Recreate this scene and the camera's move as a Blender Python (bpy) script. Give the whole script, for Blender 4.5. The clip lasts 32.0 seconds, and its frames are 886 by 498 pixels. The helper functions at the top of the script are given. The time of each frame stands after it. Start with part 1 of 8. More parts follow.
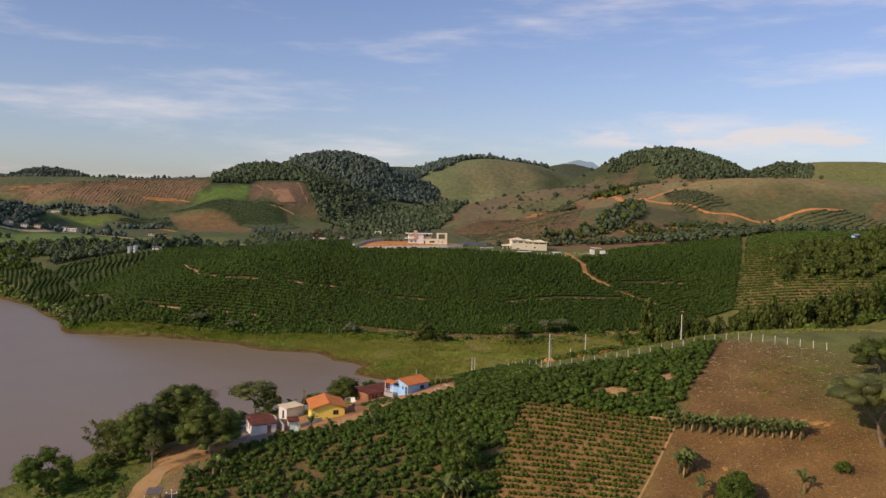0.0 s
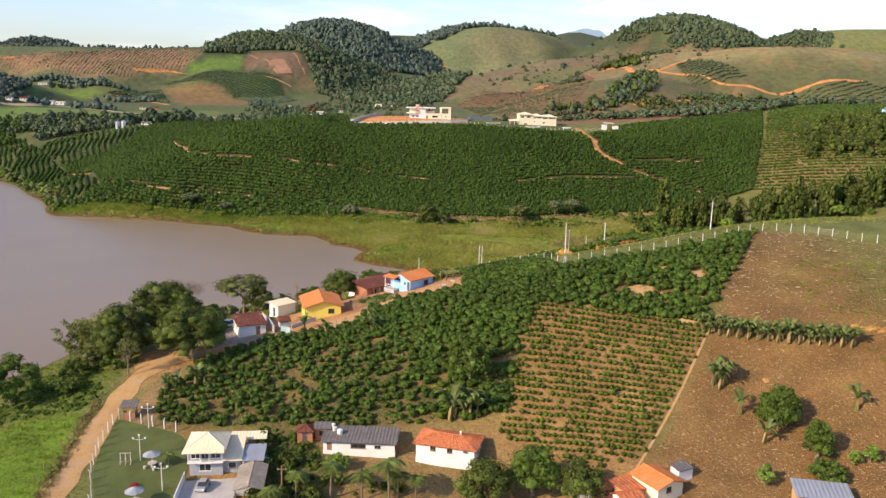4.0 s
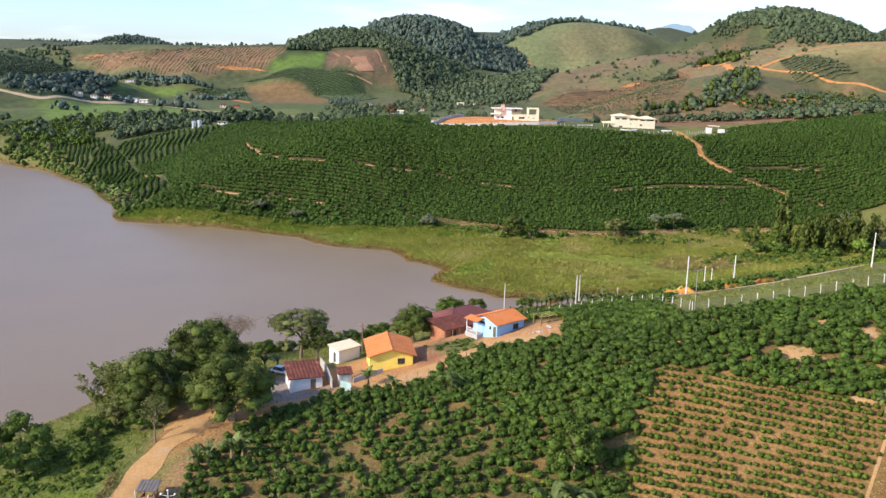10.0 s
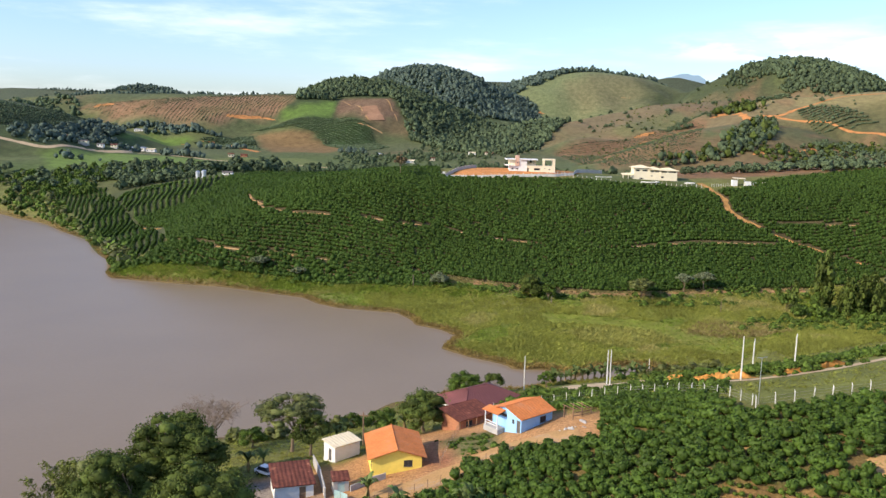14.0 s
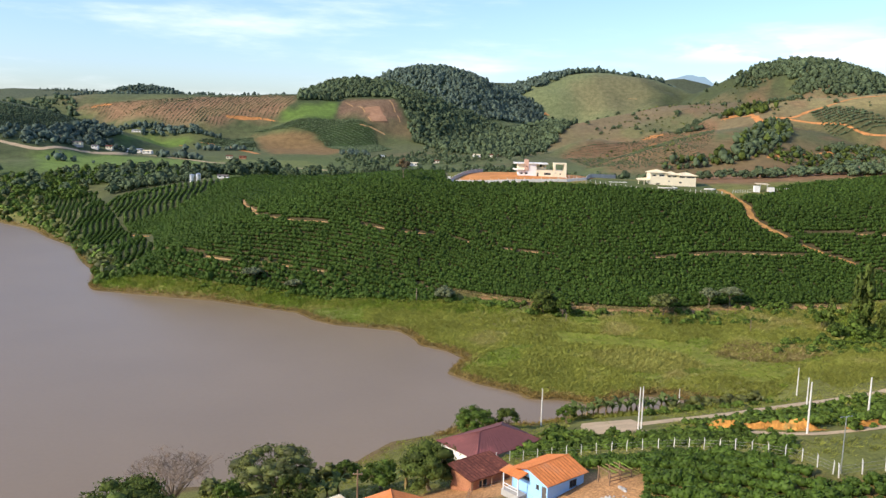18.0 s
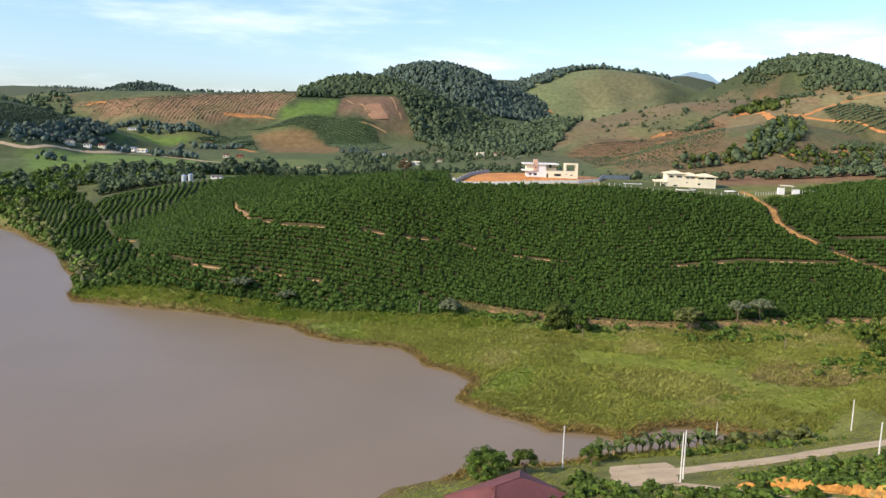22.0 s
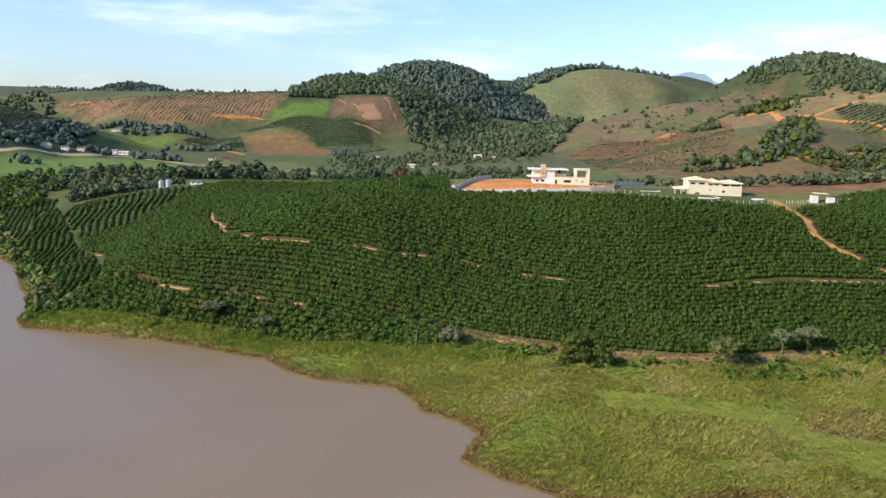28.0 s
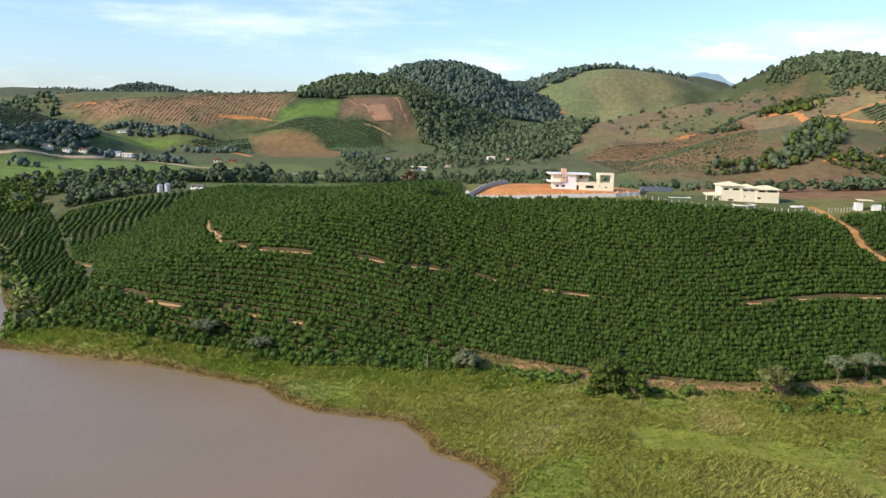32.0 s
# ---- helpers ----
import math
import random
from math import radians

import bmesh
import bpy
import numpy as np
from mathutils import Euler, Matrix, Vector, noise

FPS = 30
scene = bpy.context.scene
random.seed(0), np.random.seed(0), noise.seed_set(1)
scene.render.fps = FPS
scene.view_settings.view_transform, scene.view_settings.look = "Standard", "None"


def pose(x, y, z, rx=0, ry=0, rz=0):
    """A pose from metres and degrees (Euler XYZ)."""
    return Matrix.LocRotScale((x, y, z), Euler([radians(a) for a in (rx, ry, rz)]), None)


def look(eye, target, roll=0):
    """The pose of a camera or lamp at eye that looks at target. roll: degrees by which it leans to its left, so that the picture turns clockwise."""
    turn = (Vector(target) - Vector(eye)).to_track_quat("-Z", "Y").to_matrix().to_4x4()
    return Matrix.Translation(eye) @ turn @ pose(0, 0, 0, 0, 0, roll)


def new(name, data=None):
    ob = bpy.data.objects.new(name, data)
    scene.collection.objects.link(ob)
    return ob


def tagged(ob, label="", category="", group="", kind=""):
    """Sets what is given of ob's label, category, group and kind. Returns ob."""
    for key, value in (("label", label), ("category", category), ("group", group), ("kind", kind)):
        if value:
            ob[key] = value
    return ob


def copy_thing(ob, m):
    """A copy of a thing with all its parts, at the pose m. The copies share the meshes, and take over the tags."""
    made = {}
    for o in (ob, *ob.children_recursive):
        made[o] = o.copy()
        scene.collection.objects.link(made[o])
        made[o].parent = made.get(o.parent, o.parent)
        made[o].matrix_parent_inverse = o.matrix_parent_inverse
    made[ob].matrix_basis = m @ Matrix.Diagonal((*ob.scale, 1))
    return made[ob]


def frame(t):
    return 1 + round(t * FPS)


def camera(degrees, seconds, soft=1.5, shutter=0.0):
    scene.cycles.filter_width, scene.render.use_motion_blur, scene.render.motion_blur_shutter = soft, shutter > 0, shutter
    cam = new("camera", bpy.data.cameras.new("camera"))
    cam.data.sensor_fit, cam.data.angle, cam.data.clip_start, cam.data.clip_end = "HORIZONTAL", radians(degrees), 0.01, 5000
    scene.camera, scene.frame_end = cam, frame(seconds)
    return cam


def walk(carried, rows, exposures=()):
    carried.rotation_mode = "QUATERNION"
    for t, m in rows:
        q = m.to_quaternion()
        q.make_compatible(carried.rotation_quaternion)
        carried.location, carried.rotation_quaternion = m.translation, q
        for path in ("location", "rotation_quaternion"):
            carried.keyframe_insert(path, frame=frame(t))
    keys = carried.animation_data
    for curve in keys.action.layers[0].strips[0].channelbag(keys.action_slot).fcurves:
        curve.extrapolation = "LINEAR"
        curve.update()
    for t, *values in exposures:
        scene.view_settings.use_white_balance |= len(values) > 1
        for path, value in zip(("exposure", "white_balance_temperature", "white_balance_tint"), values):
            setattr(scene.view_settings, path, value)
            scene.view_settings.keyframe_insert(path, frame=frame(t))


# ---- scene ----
cam = camera(57.0, 32.0, 1.45)
PATH = [
    (0, (-0.29, -27.88, 63.56), (-0.0667, -25.8909, 63.4558), 1.37),
    (0.5, (-0.03, -25.25, 63.64), (0.1899, -23.2679, 63.4847), 1.33),
    (1, (0.21, -22.62, 63.72), (0.4285, -20.6443, 63.4926), 1.34),
    (1.5, (0.43, -19.99, 63.79), (0.6491, -18.0168, 63.5161), 1.33),
    (2, (0.63, -17.35, 63.86), (0.8504, -15.3842, 63.5526), 1.34),
    (2.5, (0.81, -14.71, 63.94), (1.0335, -12.7476, 63.5922), 1.29),
    (3, (0.98, -12.06, 64.01), (1.2006, -10.1075, 63.6317), 1.32),
    (3.5, (1.13, -9.41, 64.08), (1.3497, -7.4632, 63.6730), 1.33),
    (5.5, (1.56, 1.23, 64.34), (1.7858, 3.1727, 63.9225), 1.38),
    (6, (1.63, 3.90, 64.41), (1.8584, 5.8422, 63.9856), 1.44),
    (6.5, (1.69, 6.57, 64.47), (1.9167, 8.5156, 64.0472), 1.42),
    (7, (1.74, 9.25, 64.53), (1.9464, 11.1946, 64.1075), 1.36),
    (7.5, (1.77, 11.93, 64.59), (1.9307, 13.8804, 64.1663), 1.33),
    (8, (1.78, 14.62, 64.65), (1.9144, 16.5684, 64.2244), 1.30),
    (8.5, (1.79, 17.31, 64.71), (1.8934, 19.2594, 64.2818), 1.28),
    (9, (1.78, 20.00, 64.76), (1.8559, 21.9541, 64.3375), 1.29),
    (9.5, (1.76, 22.70, 64.82), (1.8153, 24.6522, 64.3925), 1.25),
    (10, (1.74, 25.40, 64.87), (1.7676, 27.3540, 64.4468), 1.27),
    (10.5, (1.70, 28.11, 64.92), (1.7148, 30.0597, 64.5001), 1.29),
    (11, (1.65, 30.81, 64.98), (1.6585, 32.7690, 64.5519), 1.28),
    (11.5, (1.59, 33.53, 65.03), (1.5978, 35.4823, 64.6024), 1.32),
    (12, (1.52, 36.25, 65.08), (1.5266, 38.2030, 64.6679), 1.28),
    (12.5, (1.44, 38.97, 65.12), (1.4462, 40.9354, 64.7739), 1.29),
    (13, (1.35, 41.69, 65.17), (1.3585, 43.6670, 64.8596), 1.31),
    (13.5, (1.26, 44.42, 65.22), (1.2627, 46.3961, 64.9055), 1.30),
    (14, (1.16, 47.15, 65.26), (1.1606, 49.1291, 64.9494), 1.33),
    (14.5, (1.05, 49.89, 65.30), (1.0515, 51.8660, 64.9921), 1.34),
    (16.5, (0.55, 60.88, 65.46), (0.5511, 62.8538, 65.1549), 1.40),
    (17, (0.42, 63.63, 65.50), (0.4133, 65.6104, 65.1912), 1.36),
    (17.5, (0.28, 66.40, 65.54), (0.2705, 68.3712, 65.2275), 1.42),
    (18, (0.13, 69.16, 65.57), (0.1234, 71.1359, 65.2623), 1.42),
    (18.5, (-0.02, 71.93, 65.61), (-0.0269, 73.9044, 65.2952), 1.42),
    (19, (-0.17, 74.70, 65.64), (-0.1802, 76.6770, 65.3277), 1.34),
    (19.5, (-0.32, 77.48, 65.67), (-0.3348, 79.4535, 65.3588), 1.42),
    (20, (-0.48, 80.26, 65.70), (-0.4922, 82.2340, 65.3886), 1.43),
    (20.5, (-0.64, 83.04, 65.73), (-0.6511, 85.0184, 65.4173), 1.43),
    (21, (-0.80, 85.83, 65.76), (-0.8115, 87.8068, 65.4445), 1.41),
    (21.5, (-0.96, 88.62, 65.78), (-0.9707, 90.5992, 65.4708), 1.40),
    (22, (-1.12, 91.42, 65.81), (-1.1305, 93.3955, 65.4959), 1.40),
    (22.5, (-1.28, 94.22, 65.83), (-1.2892, 96.1959, 65.5204), 1.43),
    (23, (-1.44, 97.02, 65.86), (-1.4472, 99.0002, 65.5438), 1.37),
    (23.5, (-1.60, 99.83, 65.88), (-1.6057, 101.8084, 65.5656), 1.42),
    (24, (-1.76, 102.65, 65.90), (-1.7627, 104.6206, 65.5859), 1.43),
    (24.5, (-1.91, 105.46, 65.92), (-1.9168, 107.4366, 65.6046), 1.42),
    (25, (-2.07, 108.28, 65.93), (-2.0687, 110.2567, 65.6225), 1.40),
    (25.5, (-2.22, 111.11, 65.95), (-2.2175, 113.0807, 65.6394), 1.41),
    (27.5, (-2.78, 122.44, 66.01), (-2.7793, 124.4164, 65.6951), 1.37),
    (28, (-2.91, 125.28, 66.02), (-2.9083, 127.2604, 65.7066), 1.36),
    (28.5, (-3.04, 128.13, 66.03), (-3.0374, 130.1080, 65.7156), 1.37),
    (29, (-3.16, 130.98, 66.04), (-3.1690, 132.9596, 65.7234), 1.36),
    (29.5, (-3.27, 133.84, 66.04), (-3.2930, 135.8152, 65.7308), 1.39),
    (30, (-3.37, 136.70, 66.05), (-3.4011, 138.6748, 65.7365), 1.36),
    (30.5, (-3.47, 139.56, 66.05), (-3.4993, 141.5383, 65.7411), 1.35),
    (31, (-3.56, 142.43, 66.06), (-3.5896, 144.4059, 65.7448), 1.34),
    (31.5, (-3.65, 145.30, 66.06), (-3.6716, 147.2774, 65.7473), 1.35),
    (32, (-3.72, 148.18, 66.06), (-3.7456, 150.1530, 65.7491), 1.32),
]
walk(cam, [(t, look(eye, target, roll)) for t, eye, target, roll in PATH],
     [(0, -0.40, 7200, 22), (1, -0.28, 7150, 22), (2, 0.06, 7100, 21), (3, 0.36, 7050, 20), (4, 0.47, 6900, 17), (6, 0.56, 6420, 14),
      (9, 0.61, 6270, 14.5), (11.5, 0.63, 6220, 14), (13, 0.46, 6350, 12), (32, 0.40, 6350, 11)])

# ---- daylight ----
SUN_AZIMUTH, SUN_HEIGHT = -118.0, 30.0  # degrees from north (+y) clockwise, and above the horizon
sun_way = Vector((math.sin(radians(SUN_AZIMUTH)) * math.cos(radians(SUN_HEIGHT)), math.cos(radians(SUN_AZIMUTH)) * math.cos(radians(SUN_HEIGHT)), math.sin(radians(SUN_HEIGHT))))
sun_data = bpy.data.lights.new("sun", "SUN")
sun_data.energy, sun_data.angle, sun_data.color = 3.9, radians(0.6), (1.0, 0.86, 0.64)
sun = new("sun", sun_data)
sun.matrix_world = look(sun_way * 900, (0, 0, 0))

world = bpy.data.worlds.new("sky")
scene.world = world
world.use_nodes = True
wn, wl = world.node_tree.nodes, world.node_tree.links
wn.clear()
w_out, w_bg, w_sky = wn.new("ShaderNodeOutputWorld"), wn.new("ShaderNodeBackground"), wn.new("ShaderNodeTexSky")
w_sky.sky_type, w_sky.sun_disc = "NISHITA", False
w_sky.sun_elevation, w_sky.sun_rotation = radians(SUN_HEIGHT), radians(SUN_AZIMUTH)
w_sky.air_density, w_sky.dust_density, w_sky.ozone_density = 1.0, 0.9, 1.3
w_bg.inputs["Strength"].default_value = 0.15
# thin high cloud and a low bank of cumulus
w_co, w_map = wn.new("ShaderNodeTexCoord"), wn.new("ShaderNodeMapping")
w_map.inputs["Scale"].default_value = (2.2, 2.2, 13.0)
w_noise = wn.new("ShaderNodeTexNoise")
w_noise.inputs["Scale"].default_value, w_noise.inputs["Detail"].default_value, w_noise.inputs["Roughness"].default_value = 1.6, 7.0, 0.58
w_ramp = wn.new("ShaderNodeMapRange")
w_ramp.interpolation_type = "SMOOTHSTEP"
for key, value in (("From Min", 0.48), ("From Max", 0.78), ("To Min", 0.0), ("To Max", 0.6)):
    w_ramp.inputs[key].default_value = value
w_mix = wn.new("ShaderNodeMix")
w_mix.data_type = "RGBA"
w_mix.inputs[7].default_value = (7.1, 7.3, 7.5, 1)
wl.new(w_co.outputs["Generated"], w_map.inputs["Vector"])
wl.new(w_map.outputs["Vector"], w_noise.inputs["Vector"])
wl.new(w_noise.outputs[0], w_ramp.inputs["Value"])
wl.new(w_ramp.outputs[0], w_mix.inputs[0])
w_tint = wn.new("ShaderNodeMix")
w_tint.data_type, w_tint.blend_type = "RGBA", "MULTIPLY"
w_tint.inputs[0].default_value, w_tint.inputs[7].default_value = 1.0, (0.81, 0.92, 1.16, 1)
wl.new(w_sky.outputs[0], w_tint.inputs[6])
wl.new(w_tint.outputs[2], w_mix.inputs[6])
# a low bank of cumulus to the north-east
w_far, w_puff = wn.new("ShaderNodeVectorMath"), wn.new("ShaderNodeTexNoise")
w_far.operation = "DOT_PRODUCT"
w_far.inputs[1].default_value = (0.49, 0.872, 0.0)
w_puff.inputs["Scale"].default_value, w_puff.inputs["Detail"].default_value = 15.0, 6.0
w_split, w_stretch = wn.new("ShaderNodeSeparateXYZ"), wn.new("ShaderNodeMapping")
w_stretch.inputs["Scale"].default_value = (1.0, 1.0, 3.2)
wl.new(w_co.outputs["Generated"], w_far.inputs[0]), wl.new(w_co.outputs["Generated"], w_split.inputs[0])
wl.new(w_co.outputs["Generated"], w_stretch.inputs["Vector"]), wl.new(w_stretch.outputs["Vector"], w_puff.inputs["Vector"])


def w_range(source, low, high, to_low=0.0, to_high=1.0):
    node = wn.new("ShaderNodeMapRange")
    node.interpolation_type = "SMOOTHSTEP"
    for key, value in (("From Min", low), ("From Max", high), ("To Min", to_low), ("To Max", to_high)):
        node.inputs[key].default_value = value
    wl.new(source, node.inputs["Value"])
    return node.outputs[0]


def w_times(a, b):
    node = wn.new("ShaderNodeMath")
    node.operation = "MULTIPLY"
    wl.new(a, node.inputs[0]), wl.new(b, node.inputs[1])
    return node.outputs[0]


puffs = w_times(w_times(w_range(w_puff.outputs[0], 0.47, 0.60), w_range(w_far.outputs["Value"], 0.955, 0.985)), w_times(w_range(w_split.outputs["Z"], 0.070, 0.082), w_range(w_split.outputs["Z"], 0.108, 0.092)))
w_cloud = wn.new("ShaderNodeMix")
w_cloud.data_type = "RGBA"
w_cloud.inputs[7].default_value = (5.9, 6.4, 6.8, 1)
wl.new(puffs, w_cloud.inputs[0]), wl.new(w_mix.outputs[2], w_cloud.inputs[6])
wl.new(w_cloud.outputs[2], w_bg.inputs["Color"])
wl.new(w_bg.outputs[0], w_out.inputs["Surface"])


# ---- materials ----
def material(name, colour, rough=0.8, fine=(8.0, 0.25), coarse=(0.6, 0.25), bump=0.0, bump_size=None, metal=0.0, vary=0.0, per="", second=None, attribute="", gloss=0.25, sheer=0.0):
    """A surface: base colour with grain at two sizes (scale, amount), relief, variation by island or object, and a second colour in patches."""
    m = bpy.data.materials.new(name)
    m.use_nodes = True
    n, l = m.node_tree.nodes, m.node_tree.links
    bsdf = n["Principled BSDF"]
    bsdf.inputs["Roughness"].default_value, bsdf.inputs["Metallic"].default_value = rough, metal
    bsdf.inputs["Specular IOR Level"].default_value = gloss
    geo = n.new("ShaderNodeNewGeometry")
    shade = None
    for scale, amount in (fine, coarse):
        tex = n.new("ShaderNodeTexNoise")
        tex.inputs["Scale"].default_value, tex.inputs["Detail"].default_value = scale, 4.0
        l.new(geo.outputs["Position"], tex.inputs["Vector"])
        rng = n.new("ShaderNodeMapRange")
        for key, value in (("From Min", 0.25), ("From Max", 0.75), ("To Min", 1 - amount), ("To Max", 1 + amount)):
            rng.inputs[key].default_value = value
        l.new(tex.outputs[0], rng.inputs["Value"])
        if shade is None:
            shade, grain = rng.outputs[0], tex.outputs[0]
        else:
            mul = n.new("ShaderNodeMath")
            mul.operation = "MULTIPLY"
            l.new(shade, mul.inputs[0]), l.new(rng.outputs[0], mul.inputs[1])
            shade, patch = mul.outputs[0], tex.outputs[0]
    if vary:
        rng = n.new("ShaderNodeMapRange")
        rng.inputs["To Min"].default_value, rng.inputs["To Max"].default_value = 1 - vary, 1 + vary
        if per == "object":
            l.new(n.new("ShaderNodeObjectInfo").outputs["Random"], rng.inputs["Value"])
        else:
            l.new(geo.outputs["Random Per Island"], rng.inputs["Value"])
        mul = n.new("ShaderNodeMath")
        mul.operation = "MULTIPLY"
        l.new(shade, mul.inputs[0]), l.new(rng.outputs[0], mul.inputs[1])
        shade = mul.outputs[0]
    if attribute:
        att = n.new("ShaderNodeAttribute")
        att.attribute_name = attribute
        base = att.outputs["Color"]
    else:
        rgb = n.new("ShaderNodeRGB")
        rgb.outputs[0].default_value = (*colour, 1)
        base = rgb.outputs[0]
    if second:
        other, low, high = second
        mix, rng = n.new("ShaderNodeMix"), n.new("ShaderNodeMapRange")
        mix.data_type, rng.interpolation_type = "RGBA", "SMOOTHSTEP"
        rng.inputs["From Min"].default_value, rng.inputs["From Max"].default_value = low, high
        l.new(patch, rng.inputs["Value"]), l.new(rng.outputs[0], mix.inputs[0]), l.new(base, mix.inputs[6])
        mix.inputs[7].default_value = (*other, 1)
        base = mix.outputs[2]
    scl = n.new("ShaderNodeVectorMath")
    scl.operation = "SCALE"
    l.new(base, scl.inputs[0]), l.new(shade, scl.inputs["Scale"])
    l.new(scl.outputs[0], bsdf.inputs["Base Color"])
    if bump:
        b, tex = n.new("ShaderNodeBump"), n.new("ShaderNodeTexNoise")
        tex.inputs["Scale"].default_value, tex.inputs["Detail"].default_value = bump_size or fine[0], 3.0
        l.new(geo.outputs["Position"], tex.inputs["Vector"])
        b.inputs["Strength"].default_value, b.inputs["Distance"].default_value = min(1.0, bump * 4), bump
        l.new(tex.outputs[0], b.inputs["Height"]), l.new(b.outputs[0], bsdf.inputs["Normal"])
    if sheer:
        # thin leaves let some of the light through
        glow, both = n.new("ShaderNodeBsdfTranslucent"), n.new("ShaderNodeMixShader")
        both.inputs[0].default_value = sheer
        l.new(scl.outputs[0], glow.inputs["Color"]), l.new(bsdf.outputs[0], both.inputs[1]), l.new(glow.outputs[0], both.inputs[2])
        l.new(both.outputs[0], n["Material Output"].inputs["Surface"])
    return m


M_GROUND = material("earth_and_grass", (0.2, 0.15, 0.08), 0.95, (3.2, 0.42), (0.16, 0.28), 0.25, 1.4, attribute="cover", gloss=0.2)
M_WATER = material("muddy_water", (0.236, 0.172, 0.104), 0.33, (0.9, 0.03), (0.03, 0.06), 0.05, 0.9, gloss=0.3)
M_FACE = material("raw_tan_clay", (0.41, 0.215, 0.068), 0.95, (1.6, 0.3), (0.3, 0.35), 0.08, second=((0.26, 0.17, 0.075), 0.7, 0.7), gloss=0.2)
M_CUT = material("broken_ochre_clay", (0.47, 0.225, 0.055), 0.95, (1.1, 0.45), (0.5, 0.45), 0.3, second=((0.20, 0.135, 0.045), 0.55, 0.68), gloss=0.2)
M_DIRT = material("packed_earth_road", (0.44, 0.262, 0.108), 0.95, (3.0, 0.16), (0.35, 0.2), 0.05, second=((0.36, 0.24, 0.14), 0.5, 0.7), gloss=0.2)
M_CLAY = material("raw_orange_clay", (0.50, 0.22, 0.075), 0.95, (2.0, 0.2), (0.25, 0.25), 0.08, gloss=0.2)
M_GRAVEL = material("pale_gravel_road", (0.49, 0.365, 0.225), 0.95, (4.0, 0.14), (0.3, 0.18), 0.03, gloss=0.2)
M_COFFEE = material("coffee_leaves", (0.055, 0.097, 0.016), 0.62, (2.5, 0.25), (0.035, 0.2), vary=0.15, gloss=0.12, sheer=0.3)
M_COFFEE_YOUNG = material("young_coffee_leaves", (0.088, 0.128, 0.016), 0.62, (2.5, 0.25), (0.12, 0.2), vary=0.45, gloss=0.18, sheer=0.2)
M_COFFEE_NEAR = material("mature_coffee_leaves", (0.066, 0.112, 0.015), 0.6, (2.5, 0.25), (0.09, 0.22), vary=0.35, gloss=0.2, sheer=0.2)
M_COFFEE_BY = material("coffee_leaves_of_single_bushes", (0.066, 0.112, 0.015), 0.62, (2.5, 0.25), (0.06, 0.22), vary=0.35, per="object", gloss=0.18, sheer=0.2)
M_TREE = material("tree_leaves", (0.088, 0.135, 0.022), 0.7, (1.2, 0.3), (0.1, 0.25), vary=0.5, gloss=0.15, sheer=0.2)
M_TREE_DARK = material("dark_mango_leaves", (0.078, 0.104, 0.020), 0.7, (1.2, 0.3), (0.1, 0.25), vary=0.5, gloss=0.15, sheer=0.2)
M_TREE_OLIVE = material("olive_leaves", (0.118, 0.132, 0.034), 0.6, (1.2, 0.3), (0.1, 0.25), vary=0.5, gloss=0.3, sheer=0.2)
M_TREE_PALE = material("grey_green_leaves", (0.155, 0.178, 0.088), 0.65, (1.2, 0.3), (0.1, 0.2), vary=0.4, gloss=0.3, sheer=0.2)
M_TREE_BRIGHT = material("fresh_green_leaves", (0.154, 0.238, 0.035), 0.55, (1.2, 0.3), (0.1, 0.2), vary=0.45, gloss=0.3, sheer=0.2)
M_TREE_RUST = material("rusty_brown_leaves", (0.17, 0.12, 0.055), 0.65, (1.2, 0.3), (0.1, 0.2), vary=0.4, gloss=0.3, sheer=0.2)
# the bluish haze of distance is mixed into this leaf colour
M_FOREST_HAZED = material("hazed_forest_leaves", (0.088, 0.120, 0.090), 0.8, (0.25, 0.25), (0.012, 0.25), vary=0.18, gloss=0.12)
M_FLOWER = material("red_flowers", (0.40, 0.04, 0.04), 0.7, (2.0, 0.3), (0.5, 0.2), vary=0.4)
M_WEED_DRY = material("dry_brown_weeds", (0.25, 0.20, 0.075), 0.85, (0.5, 0.3), (0.08, 0.25), vary=0.4, gloss=0.2)
M_BARE_FIELD = material("ploughed_far_soil", (0.33, 0.185, 0.105), 0.95, (0.4, 0.2), (0.06, 0.2), gloss=0.2)
M_BANK = material("dry_pinkish_bank", (0.42, 0.240, 0.110), 0.95, (1.5, 0.3), (0.2, 0.3), 0.08, second=((0.17, 0.14, 0.06), 0.5, 0.65), gloss=0.2)
# leaf green lightened a little for haze over the far slopes
M_FOREST = material("forest_leaves", (0.080, 0.108, 0.054), 0.8, (0.25, 0.25), (0.012, 0.25), vary=0.24, gloss=0.12)
M_BARK = material("grey_brown_bark", (0.20, 0.15, 0.10), 0.9, (6.0, 0.3), (1.0, 0.25), 0.03, gloss=0.2)
M_TWIG = material("dry_twigs", (0.24, 0.18, 0.13), 0.9, (3.0, 0.2), (0.5, 0.2), gloss=0.2)
M_REED = material("marsh_reeds", (0.30, 0.312, 0.062), 0.85, (0.5, 0.2), (0.045, 0.3), vary=0.30, gloss=0.2, sheer=0.42, second=((0.34, 0.30, 0.10), 0.55, 0.70))
M_REED_PALE = material("pale_marsh_reeds", (0.345, 0.335, 0.085), 0.85, (0.5, 0.3), (0.06, 0.25), vary=0.35, gloss=0.2, sheer=0.42)
M_BAMBOO = material("bamboo_leaves", (0.168, 0.189, 0.042), 0.7, (1.2, 0.3), (0.1, 0.2), vary=0.45, gloss=0.2, sheer=0.2)
